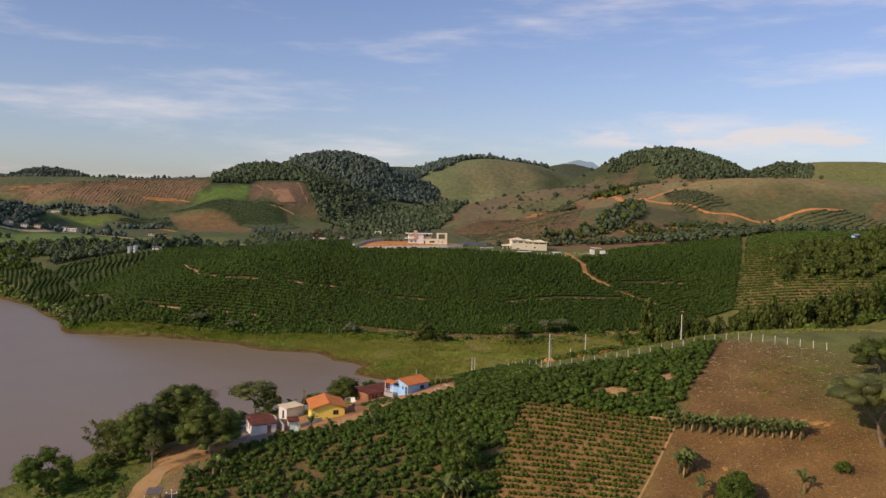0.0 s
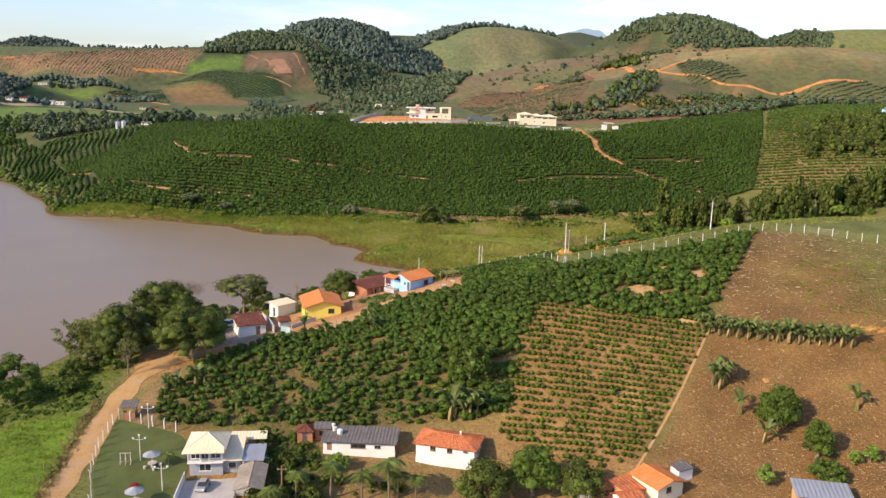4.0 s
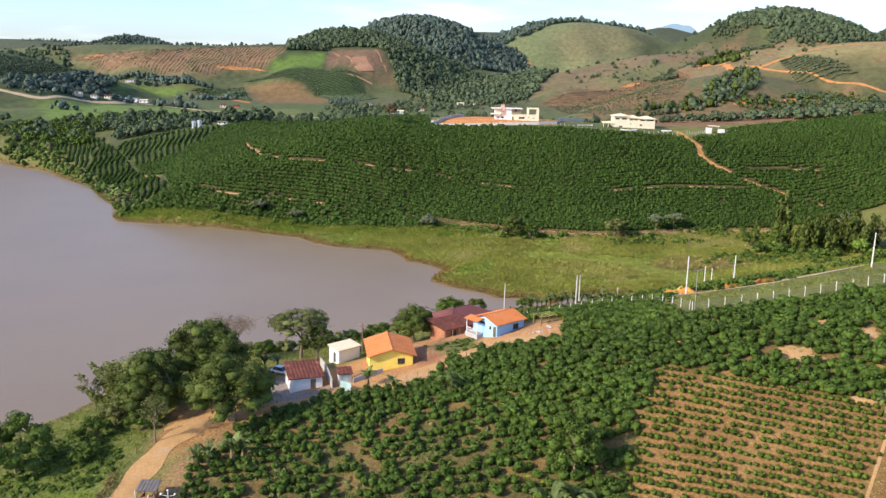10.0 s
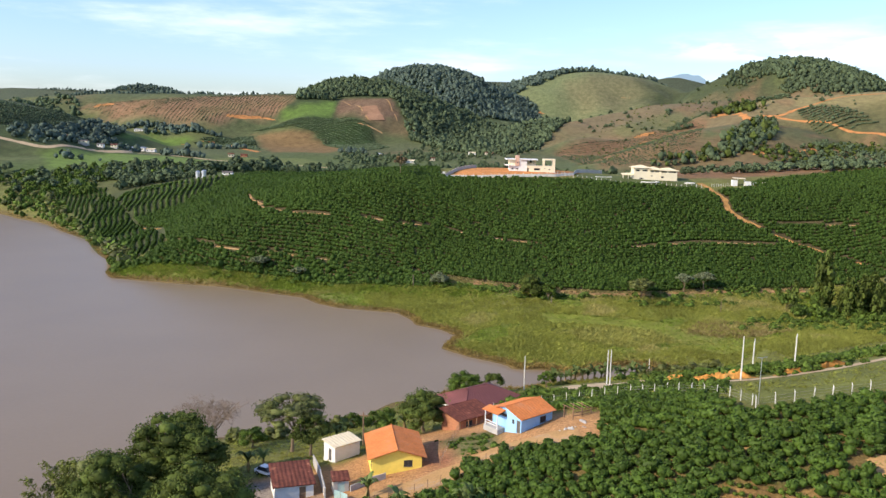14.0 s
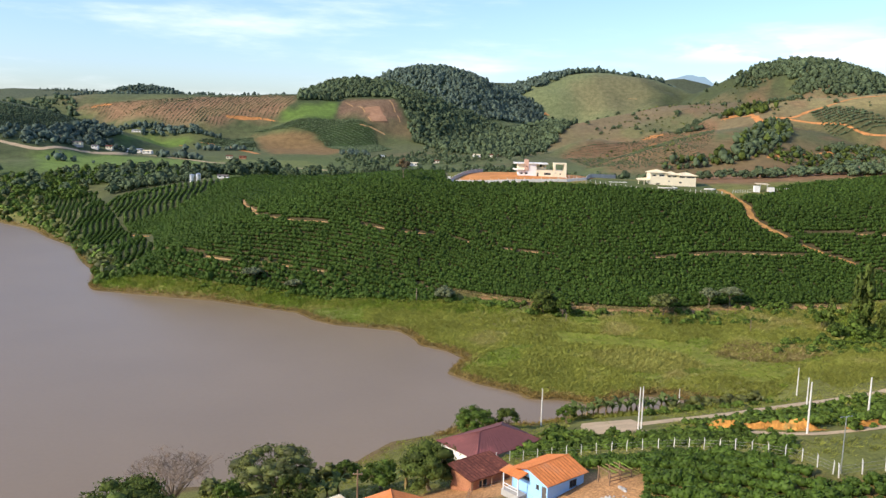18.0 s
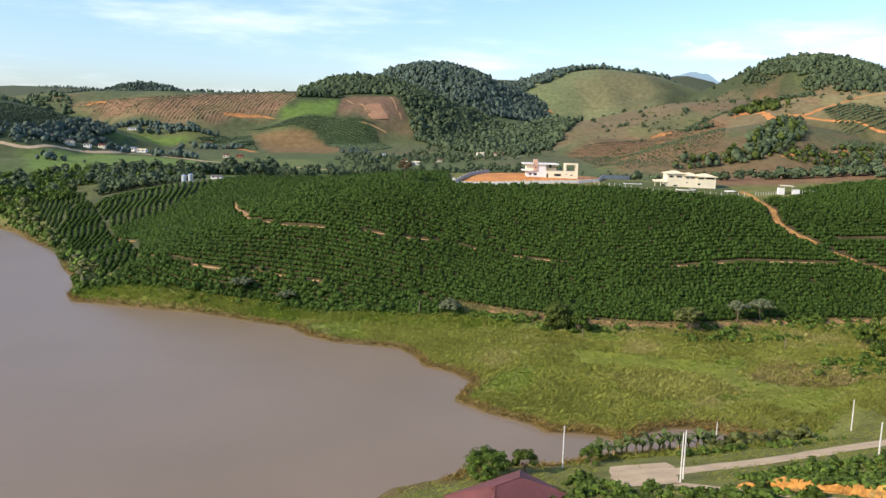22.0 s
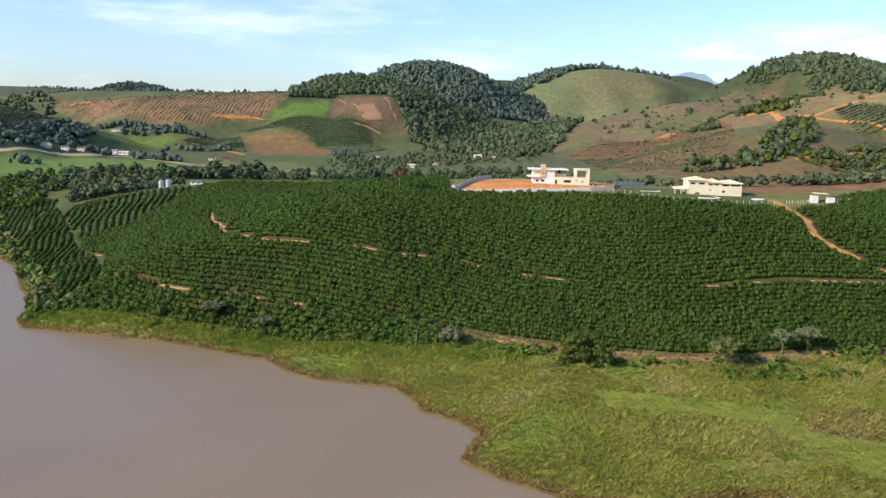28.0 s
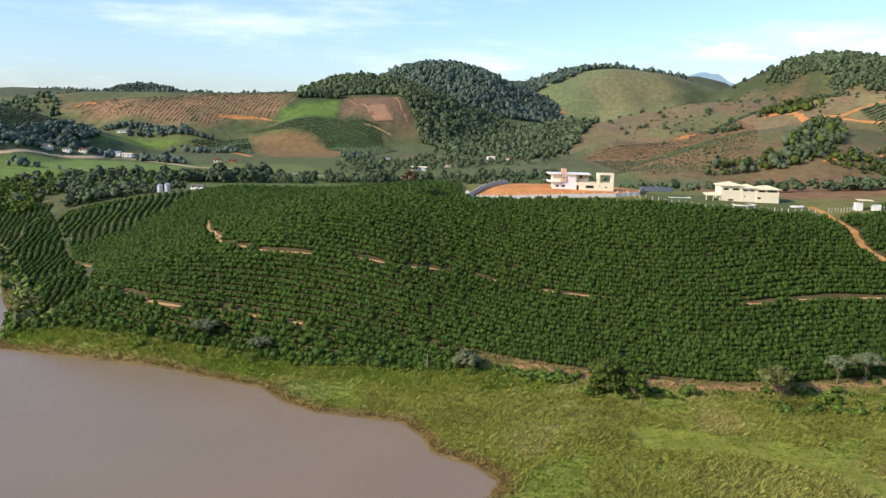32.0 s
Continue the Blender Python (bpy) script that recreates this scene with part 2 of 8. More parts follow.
M_REED_DRY = material("dry_reed_fringe", (0.26, 0.185, 0.055), 0.8, (0.5, 0.3), (0.08, 0.25), vary=0.4, gloss=0.2, sheer=0.2)
M_GRASS = material("fresh_grass_blades", (0.165, 0.225, 0.022), 0.75, (0.5, 0.25), (0.08, 0.25), vary=0.4, gloss=0.25, sheer=0.2)
M_STRAW = material("pale_maize_straw", (0.52, 0.385, 0.22), 0.85, (3.0, 0.2), (0.3, 0.2), vary=0.35, gloss=0.2)
M_BANANA = material("banana_leaf", (0.122, 0.162, 0.045), 0.6, (2.0, 0.2), (0.5, 0.2), vary=0.4, per="object", gloss=0.15, sheer=0.2)
M_BANANA_DRY = material("withered_banana_leaf", (0.27, 0.19, 0.08), 0.8, (2.0, 0.2), (0.5, 0.2), vary=0.3, per="object", gloss=0.2)
M_PALM = material("palm_frond", (0.140, 0.180, 0.038), 0.6, (2.0, 0.2), (0.5, 0.2), vary=0.3, per="object", gloss=0.2, sheer=0.2)
M_WHITE = material("white_wall_paint", (0.80, 0.77, 0.72), 0.8, (2.2, 0.05), (0.4, 0.08), 0.004, second=((0.62, 0.52, 0.42), 0.62, 0.85))
M_CREAM = material("cream_wall_paint", (0.80, 0.70, 0.50), 0.8, (2.2, 0.05), (0.3, 0.07), 0.004)
M_YELLOW = material("yellow_wall_paint", (0.86, 0.66, 0.13), 0.8, (2.2, 0.05), (0.4, 0.08), 0.004)
M_BLUE = material("sky_blue_wall_paint", (0.33, 0.58, 0.86), 0.8, (2.2, 0.05), (0.4, 0.08), 0.004)
M_GREY = material("grey_wall_paint", (0.36, 0.37, 0.39), 0.8, (2.2, 0.08), (0.4, 0.1), 0.004)
M_PEACH = material("orange_wall_paint", (0.70, 0.36, 0.17), 0.8, (2.2, 0.06), (0.4, 0.1), 0.004)
M_BRICKY = material("bare_red_brickwork", (0.38, 0.17, 0.09), 0.9, (6.0, 0.25), (0.5, 0.15), 0.01)
M_TILE_ORANGE = material("orange_clay_tiles", (0.66, 0.215, 0.06), 0.75, (3.0, 0.14), (0.5, 0.16), 0.02, second=((0.50, 0.20, 0.085), 0.5, 0.75))
M_TILE_RED = material("weathered_red_clay_tiles", (0.55, 0.17, 0.065), 0.8, (2.6, 0.35), (0.5, 0.25), 0.03, second=((0.34, 0.11, 0.05), 0.45, 0.7))
M_TILE_RUST = material("dark_rusty_roof", (0.15, 0.048, 0.030), 0.85, (2.0, 0.35), (0.6, 0.3), 0.02, second=((0.33, 0.14, 0.08), 0.60, 0.72))
M_TILE_MAROON = material("maroon_metal_roof", (0.185, 0.068, 0.060), 0.6, (2.0, 0.08), (0.25, 0.12), 0.01, second=((0.26, 0.085, 0.075), 0.5, 0.75))
M_TILE_CREAM = material("pale_straw_roof_tiles", (0.78, 0.66, 0.44), 0.75, (3.0, 0.08), (0.4, 0.08), 0.015)
M_FIBRE = material("dusty_tan_fibre_cement", (0.30, 0.25, 0.195), 0.85, (2.0, 0.2), (0.4, 0.2), 0.02, gloss=0.2)
M_TILE_GREY = material("grey_fibre_cement_roof", (0.145, 0.130, 0.118), 0.85, (2.0, 0.2), (0.4, 0.2), 0.02)
M_TIN = material("blue_grey_tin_roof", (0.38, 0.40, 0.42), 0.4, (2.0, 0.06), (0.4, 0.1), 0.006, metal=0.35)
M_CONCRETE = material("weathered_concrete", (0.46, 0.43, 0.39), 0.9, (4.0, 0.12), (0.6, 0.18), 0.01)
M_POST = material("whitish_concrete_post", (0.66, 0.63, 0.57), 0.85, (5.0, 0.1), (0.8, 0.12), 0.004)
M_WOOD = material("weathered_timber", (0.27, 0.17, 0.10), 0.85, (8.0, 0.25), (0.8, 0.2), 0.01)
M_WIRE = material("galvanised_wire", (0.35, 0.33, 0.30), 0.5, (8.0, 0.1), (0.8, 0.1), metal=0.6)
M_GLASS = material("dark_window_glass", (0.03, 0.035, 0.04), 0.08, (2.0, 0.05), (0.5, 0.1), gloss=0.6)
M_DARK = material("unlit_room_floor", (0.10, 0.09, 0.08), 0.9)
M_STEEL = material("brushed_steel", (0.62, 0.63, 0.64), 0.35, (4.0, 0.05), (0.5, 0.08), metal=0.8)
M_LAWN = material("mown_lawn", (0.088, 0.108, 0.032), 0.9, (5.0, 0.2), (0.35, 0.2), 0.02, gloss=0.2)
M_POOL = material("pool_water", (0.10, 0.42, 0.55), 0.08, (1.0, 0.05), (0.2, 0.05), 0.01)
M_PAINT_SILVER = material("silver_car_paint", (0.55, 0.57, 0.60), 0.3, metal=0.5, fine=(3.0, 0.03), coarse=(0.5, 0.04))
M_PAINT_WHITE = material("white_car_paint", (0.80, 0.80, 0.80), 0.3, fine=(3.0, 0.03), coarse=(0.5, 0.04))
M_RUBBER = material("black_rubber", (0.02, 0.02, 0.02), 0.8)
M_CERAMIC_RED = material("red_parasol_cloth", (0.45, 0.05, 0.05), 0.8)
M_CLOTH_GREY = material("grey_parasol_cloth", (0.50, 0.52, 0.57), 0.8)
M_GATE = material("pale_green_painted_steel", (0.42, 0.58, 0.55), 0.6)


def glow(name, colour):
    m = bpy.data.materials.new(name)
    m.use_nodes = True
    n, l = m.node_tree.nodes, m.node_tree.links
    n.remove(n["Principled BSDF"])
    e = n.new("ShaderNodeEmission")
    e.inputs["Color"].default_value = (*colour, 1)
    l.new(e.outputs[0], n["Material Output"].inputs["Surface"])
    return m


# haze over the farthest mountain, painted as an even blue glow
M_HAZE_GLOW = glow("blue_haze_glow", (0.30, 0.42, 0.52))


# ---- lie of the land ----
# spot heights (x, y, z) of the landforms
NEAR_SLOPE = [(-60, 60, 2), (-25, 80, 2.5), (20, 80, 2), (60, 70, 5), (110, 80, 16), (-22, 112, 4), (-38, 130, 6),
              (-39, 141, 9.3), (18, 113, 3.8), (46, 106, 8.3), (72, 108, 12.5), (61, 118, 14.5), (66, 131, 19.5),
              (84, 115, 20), (-21, 156, 11.2), (-2, 160, 13.7), (14, 168, 17.5), (37, 143, 21), (65, 151, 26.3),
              (46, 159, 25.7), (20, 120, 7.6), (93, 164, 32), (120, 175, 33), (150, 205, 26), (-50, 160, 5)]
LAKESIDE = [(52, 181, 22.4), (89, 182, 29), (37, 215, 9.4), (21, 237, 2), (50, 241, 4.5), (70, 203, 18), (81, 248, 6),
            (60, 300, 1), (100, 290, 3), (130, 270, 7), (170, 280, 10), (110, 330, 4), (0, 330, 1.3), (-60, 356, 2.2),
            (0, 200, 6.6), (10, 207, 7.0), (-40, 185, 5), (10, 220, 5)]
COFFEE_HILL = [(0, 347, 4.5), (34, 338, 4), (80, 345, 6.5), (5, 395, 19.5), (-26, 385, 19), (1, 446, 37), (92, 446, 38),
               (140, 441, 36.5), (-19, 430, 37), (-89, 430, 27), (-108, 380, 10), (-146, 541, 26), (137, 396, 22.5),
               (168, 375, 14), (-160, 470, 5), (-130, 388, 2.5), (33, 466, 41), (62, 464, 40), (30, 520, 37), (100, 485, 38), (-60, 500, 33),
               (217, 352, 28), (245, 456, 47), (273, 400, 50), (200, 310, 14), (330, 420, 62), (180, 440, 38)]
VALLEY = [(-320, 900, 27), (-300, 700, 16), (-100, 700, 18), (100, 640, 24), (0, 850, 29), (-500, 800, 20), (200, 650, 34),
          (-240, 560, 8), (300, 600, 50)]
SPOTS = np.array(NEAR_SLOPE + LAKESIDE + COFFEE_HILL + VALLEY, float)
# far hills: x, y, height above the sea of hills, radius along, radius across, turn in degrees, fullness
HILLS_A = [(-108, 1260, 93, 165, 175, 0, 2.6), (-165, 1285, 94, 95, 80, 0, 2.0), (-32, 1470, 142, 205, 150, 0, 2.0), (265, 1620, 150, 285, 200, 0, 2.2),
           (545, 1400, 150, 215, 300, 20, 2.0), (400, 1250, 88, 380, 200, 35, 2.2), (-330, 1210, 90, 420, 170, 0, 3.0),
           (-460, 1650, 100, 620, 180, 0, 3.0)]
HILLS_B = [(-800, 2250, 132, 190, 260, 0, 2.2), (-490, 860, 76, 190, 200, 0, 2.2), (900, 1320, 155, 360, 240, 0, 2.2),
           (560, 980, 105, 330, 170, -10, 2.4), (310, 880, 64, 200, 140, 40, 2.0), (1105, 4050, 275, 420, 200, 0, 2.0),
           (240, 4050, 250, 900, 200, 0, 2.0), (-1500, 3200, 150, 900, 400, 0, 2.0), (1900, 2500, 210, 800, 500, 0, 2.0)]
# the lake's edge
SHORE_FAR = [(-700, 700), (-420, 640), (-291, 575), (-259.5, 545.5), (-232, 523.5), (-210, 495), (-184, 467), (-172, 445), (-160, 424),
             (-144, 401), (-137.5, 378), (-131.5, 368.5), (-118, 365), (-99, 360), (-82, 356), (-64, 347), (-50, 341), (-42.5, 331),
             (-34, 325), (-14, 320), (-9.3, 312.4), (-6.2, 303.3), (1.4, 298.6), (6.4, 290.7), (3.6, 283.7), (1.8, 276.7), (9.6, 268.9), (18.6, 262.9), (21.4, 258.5)]
SHORE_NEAR = [(28.5, 258.4), (33.4, 257), (37, 253), (44, 261), (52, 263.3), (59, 261), (68, 256.3), (56, 251), (45, 249), (31.5, 246.4),
              (20, 241), (5, 240), (0, 234), (-10, 229), (-18, 215), (-30, 207), (-45, 206), (-58, 194), (-62, 182), (-66, 170), (-75, 155),
              (-95, 130), (-120, 60), (-200, -100), (-700, -200)]
SHORE = np.array(SHORE_FAR + SHORE_NEAR, float)


def inside(poly, x, y):
    """Which of the points lie in the polygon."""
    poly = np.asarray(poly, float)
    hit = np.zeros(np.shape(x), bool)
    for (x0, y0), (x1, y1) in zip(poly, np.roll(poly, -1, 0)):
        if y0 != y1:
            hit ^= ((y0 > y) != (y1 > y)) & (x < (x1 - x0) * (y - y0) / (y1 - y0) + x0)
    return hit


def off_line(line, x, y, closed=False):
    """How far the points lie from a line of corners."""
    line = np.asarray(line, float)
    best = np.full(np.shape(x), 1e9)
    ends = np.roll(line, -1, 0) if closed else line[1:]
    for (x0, y0), (x1, y1) in zip(line, ends):
        dx, dy = x1 - x0, y1 - y0
        k = np.clip(((x - x0) * dx + (y - y0) * dy) / (dx * dx + dy * dy), 0, 1)
        best = np.minimum(best, np.hypot(x - x0 - k * dx, y - y0 - k * dy))
    return best


def step(a, b, v):
    k = np.clip((v - a) / (b - a), 0, 1)
    return k * k * (3 - 2 * k)


def plate(r2):
    return r2 * np.log(r2 + 1e-9)


def thin_plate(spots):
    n = len(spots)
    d2 = ((spots[:, None, :2] - spots[None, :, :2]) ** 2).sum(2)
    m = np.zeros((n + 3, n + 3))
    m[:n, :n] = plate(d2) + np.eye(n) * 400.0
    m[:n, n], m[:n, n + 1:] = 1, spots[:, :2]
    m[n, :n], m[n + 1:, :n] = 1, spots[:, :2].T
    return np.linalg.solve(m, np.concatenate([spots[:, 2], np.zeros(3)]))


WEIGHTS = thin_plate(SPOTS)


def ripple(x, y, size, seed=0.0):
    """Soft unevenness, about -1 to 1."""
    a, b = x / size + seed, y / size - seed * 1.7
    return (np.sin(a * 1.3 + 2.1 * np.sin(b * 0.7)) * np.cos(b * 1.1 + 1.3 * np.sin(a * 0.9)) + 0.5 * np.sin(2.3 * a - 1.9 * b + np.sin(b * 2.2))) / 1.5


def height(x, y):
    """The ground's height at the points."""
    x, y = np.asarray(x, float), np.asarray(y, float)
    shape, x, y = x.shape, x.ravel(), y.ravel()
    near = np.full(x.shape, WEIGHTS[-3]) + WEIGHTS[-2] * x + WEIGHTS[-1] * y
    for (sx, sy, _), w in zip(SPOTS, WEIGHTS):
        near = near + w * plate((x - sx) ** 2 + (y - sy) ** 2)
    near = np.clip(near, 0.8, 75)
    far = 24 + (1.5 + 3.5 * step(900, 1100, y)) * ripple(x, y, 130) + 0.01 * np.maximum(y - 900, 0)
    for hx, hy, h, ra, rb, turn, full in HILLS_A + HILLS_B:
        c, s = math.cos(math.radians(turn)), math.sin(math.radians(turn))
        u, v = ((x - hx) * c + (y - hy) * s) / ra, (-(x - hx) * s + (y - hy) * c) / rb
        d = np.hypot(u, v)
        d = d * (1 + 0.13 * ripple(x, y, 85, hx * 0.01) + 0.07 * ripple(x, y, 33, hy * 0.01))
        bump = h * np.exp(-np.power(d + 1e-6, full) * 0.9)
        far = np.maximum(far, bump) + 0.12 * np.minimum(far, bump)
    keep = step(620, 820, y + 0.25 * np.abs(x)) + step(260, 420, x) * step(300, 500, y) + step(230, 420, -x - 60) + step(60, -120, y)
    keep = np.clip(keep, 0, 1)
    far = np.where(y < 200, 14 + 0.02 * np.abs(y - 60) + 6 * ripple(x, y, 90), far)
    z = near * (1 - keep) + far * keep
    d = off_line(SHORE, x, y, True)
    wet = inside(SHORE, x, y)
    z = z * (1 - np.exp(-d / 7.0)) + 0.25 + 0.25 * (1 - np.exp(-d / 3)) + 0.05 * ripple(x, y, 3.1)
    z = np.where(wet, 0.15 - np.minimum(3.0, d * 0.3), z)
    return z.reshape(shape)


# ---- building blocks ----
def link_mesh(name, verts, faces, mat, smooth=False):
    """A mesh object from numpy vertices and faces (all triangles or all quads)."""
    me = bpy.data.meshes.new(name)
    verts, faces = np.asarray(verts, np.float32), np.asarray(faces, np.int32)
    k = faces.shape[1]
    me.vertices.add(len(verts)), me.loops.add(faces.size), me.polygons.add(len(faces))
    me.vertices.foreach_set("co", verts.ravel())
    me.loops.foreach_set("vertex_index", faces.ravel())
    me.polygons.foreach_set("loop_start", np.arange(0, faces.size, k, dtype=np.int32))
    if smooth:
        me.polygons.foreach_set("use_smooth", np.ones(len(faces), bool))
    me.materials.append(mat)
    me.update(calc_edges=True)
    me.validate()
    return new(name, me)


def part(name, bm, mat, parent, label="", at=None, smooth=False):
    me = bpy.data.meshes.new(name)
    if smooth:
        for f in bm.faces:
            f.smooth = True
    bmesh.ops.recalc_face_normals(bm, faces=bm.faces)
    bm.to_mesh(me)
    bm.free()
    me.materials.append(mat)
    ob = new(name, me)
    if parent is not None:
        ob.parent = parent
    if at is not None:
        ob.matrix_basis = at
    if label:
        tagged(ob, label)
    return ob


def thing(name, label, category, m, group="", kind=""):
    ob = new(name)
    ob.empty_display_size = 0.3
    ob.matrix_basis = m
    return tagged(ob, label, category, group, kind)


def box(bm, x0, y0, z0, x1, y1, z1):
    v = [bm.verts.new((x, y, z)) for x in (x0, x1) for y in (y0, y1) for z in (z0, z1)]
    for f in ((0, 1, 3, 2), (4, 6, 7, 5), (0, 4, 5, 1), (2, 3, 7, 6), (0, 2, 6, 4), (1, 5, 7, 3)):
        bm.faces.new([v[i] for i in f])
    return bm


def boxes(*rows):
    bm = bmesh.new()
    for r in rows:
        box(bm, *r)
    return bm


def bevelled(bm, w=0.02):
    bmesh.ops.bevel(bm, geom=list(bm.edges), offset=w, segments=1, affect="EDGES")
    return bm


def tube(bm, line, radii, sides=8):
    """A round bar along points, with a radius at each."""
    rings = []
    line = [Vector(p) for p in line]
    for i, p in enumerate(line):
        way = (line[min(i + 1, len(line) - 1)] - line[max(i - 1, 0)]).normalized()
        a = way.orthogonal().normalized()
        b = way.cross(a)
        rings.append([bm.verts.new(p + radii[i] * (math.cos(k * math.tau / sides) * a + math.sin(k * math.tau / sides) * b)) for k in range(sides)])
    for r0, r1 in zip(rings, rings[1:]):
        for k in range(sides):
            bm.faces.new((r0[k], r0[(k + 1) % sides], r1[(k + 1) % sides], r1[k]))
    bm.faces.new(rings[0][::-1]), bm.faces.new(rings[-1])
    return bm


def ground(x, y):
    return float(height(np.array([x]), np.array([y]))[0])


def on_ground(x, y, rz=0, dz=0.0):
    return pose(x, y, ground(x, y) + dz, 0, 0, rz)


ICO = {}


def ball(level):
    """Vertices and triangles of an icosphere."""
    if level not in ICO:
        bm = bmesh.new()
        bmesh.ops.create_icosphere(bm, subdivisions=level, radius=1.0)
        bm.verts.ensure_lookup_table()
        ICO[level] = (np.array([v.co[:] for v in bm.verts]), np.array([[v.index for v in f.verts] for f in bm.faces]))
        bm.free()
    return ICO[level]


def cards(rng, centre, radii, count, size, long=1.5):
    """Small leaf sheets round an ellipsoid: each two triangles, tilted at random."""
    d = rng.normal(size=(count, 3))
    d /= np.linalg.norm(d, axis=1)[:, None]
    d[:, 2] = np.where(d[:, 2] < -0.5, -d[:, 2], d[:, 2])
    p = np.asarray(centre) + d * np.asarray(radii) * rng.uniform(0.80, 1.12, (count, 1))
    nrm = d + rng.normal(size=(count, 3)) * 0.55
    nrm /= np.linalg.norm(nrm, axis=1)[:, None]
    a = np.cross(nrm, rng.normal(size=(count, 3)))
    a /= np.linalg.norm(a, axis=1)[:, None]
    b = np.cross(nrm, a)
    s = size * rng.uniform(0.6, 1.3, (count, 1))
    a, b = a * s * long, b * s
    v = np.stack([p - a, p - b * 0.8 + nrm * s * 0.15, p + a, p + b * 0.8 + nrm * s * 0.15], 1).reshape(-1, 3)
    i = np.arange(count)[:, None] * 4
    return v, np.concatenate([i + [0, 1, 2], i + [0, 2, 3]])


def join(pieces):
    vs, fs, n = [], [], 0
    for v, f in pieces:
        vs.append(v), fs.append(f + n)
        n += len(v)
    return np.concatenate(vs), np.concatenate(fs)


def clump(seed, lobes, level, leaves, size, rough=0.22, flat=0.95, core=0.92):
    """A leafy mass of unit size standing on z = 0: uneven lobes with leaf sheets on them. lobes: x, y, z, radius."""
    rng = np.random.default_rng(seed)
    bv, bf = ball(level)
    out = []
    for x, y, z, r in lobes:
        k = 1 + rough * rng.uniform(-1, 1, (len(bv), 1))
        v = bv * k * r * core * np.array([1, 1, flat]) + np.array([x, y, z])
        out.append((v, bf))
        if leaves:
            out.append(cards(rng, (x, y, z), (r, r, r * flat), leaves, size))
    return join(out)


def scatter(name, templates, places, mat, label, category, seed=3, lift=-0.05):
    """Many plants as one object. places: x, y, z, width, height; each takes a template at random."""
    rng = np.random.default_rng(seed)
    places = np.asarray(places, float)
    pick = rng.integers(0, len(templates), len(places))
    turn = rng.uniform(0, math.tau, len(places))
    vs, fs, n = [], [], 0
    for k, (tv, tf) in enumerate(templates):
        rows, ang = places[pick == k], turn[pick == k]
        if not len(rows):
            continue
        c, s = np.cos(ang)[:, None], np.sin(ang)[:, None]
        w, h = rows[:, 3:4], rows[:, 4:5]
        x = (tv[None, :, 0] * c - tv[None, :, 1] * s) * w + rows[:, 0:1]
        y = (tv[None, :, 0] * s + tv[None, :, 1] * c) * w + rows[:, 1:2]
        z = tv[None, :, 2] * h + rows[:, 2:3] + lift
        vs.append(np.stack([x, y, z], 2).reshape(-1, 3))
        fs.append((tf[None] + (np.arange(len(rows)) * len(tv))[:, None, None] + n).reshape(-1, tf.shape[1]))
        n += len(rows) * len(tv)
    ob = link_mesh(name, np.concatenate(vs), np.concatenate(fs), mat, True)
    return tagged(ob, label, category, kind="stuff")


def with_z(p):
    p = np.asarray(p, float)
    return np.column_stack([p[:, 0], p[:, 1], height(p[:, 0], p[:, 1])])


# ---- the ground, one sheet to the horizon ----
def lattice(lo, hi, fine, end_lo, end_hi, mid, rate):
    """Grid lines: even in the middle, slowly widening as far as mid, then fast."""
    v = list(np.arange(lo, hi + fine, fine))
    while v[-1] < end_hi:
        v.append(v[-1] + fine + (v[-1] - hi) * rate + max(0.0, v[-1] - mid) * 0.08)
    w = [lo]
    while w[-1] > end_lo:
        w.append(w[-1] - fine - (lo - w[-1]) * rate - max(0.0, -mid - w[-1]) * 0.08)
    return np.array(w[:0:-1] + v)


COFFEE_OLD = [(-31, 124), (-33, 133), (-27, 146), (-13, 152), (2, 153), (5.5, 159.5), (11, 161.5), (24, 159), (27, 172), (9, 188.5),
              (17.5, 184.8), (28, 179.6), (36.8, 173.4), (42.6, 166.4), (44.5, 157.4), (56.5, 158.9), (76, 160.9), (90, 162.6), (77, 145.3), (67, 131.7),
              (65, 132), (37.2, 143.6), (31.7, 134), (26.4, 119), (12.3, 120.7), (0, 121.4), (-17, 122.7)]
COFFEE_YOUNG = [(36.8, 144.6), (51.3, 138.2), (66, 132.6), (66.5, 129.5), (55.5, 117.2), (45, 104.2), (38.8, 103.8), (31.4, 108), (25, 115.6), (30, 130)]
DRY_FIELD = [(66.5, 130.5), (72, 138), (77, 147), (83, 160), (88, 165), (93, 163), (106, 150), (140, 110), (150, 60), (60, 60), (40, 85), (46, 103)]
YARDS = [(-27, 147), (-13, 152), (2, 153.5), (6, 160), (12, 162), (25, 160), (27, 170), (10, 186), (-2, 182), (-14, 168), (-28, 166)]
LOWER_YARDS = [(-30, 122), (0, 121), (26, 118.5), (46, 105), (44, 80), (-20, 80), (-23, 110)]
TRACK_LOW = [(-120.6, 402.6), (-109, 390.8), (-98.5, 383), (-90.3, 379), (-79, 376), (-66.5, 373.6), (-55.7, 370.9), (-45, 367.6), (-29, 362), (-18, 358.7), (-10, 356.6), (-3.7, 354.1), (12, 348), (29, 342.3),
             (44, 338), (60, 335), (77, 335), (105, 340), (135, 342)]
TRACK_LEFT = [(-228, 590), (-204.5, 551.7), (-171, 492.4), (-158.2, 471.2), (-137, 442.3)]
TRACK_NOTCH = [(-104, 506), (-96, 451.5), (-88.5, 426.3), (-81, 415.4)]
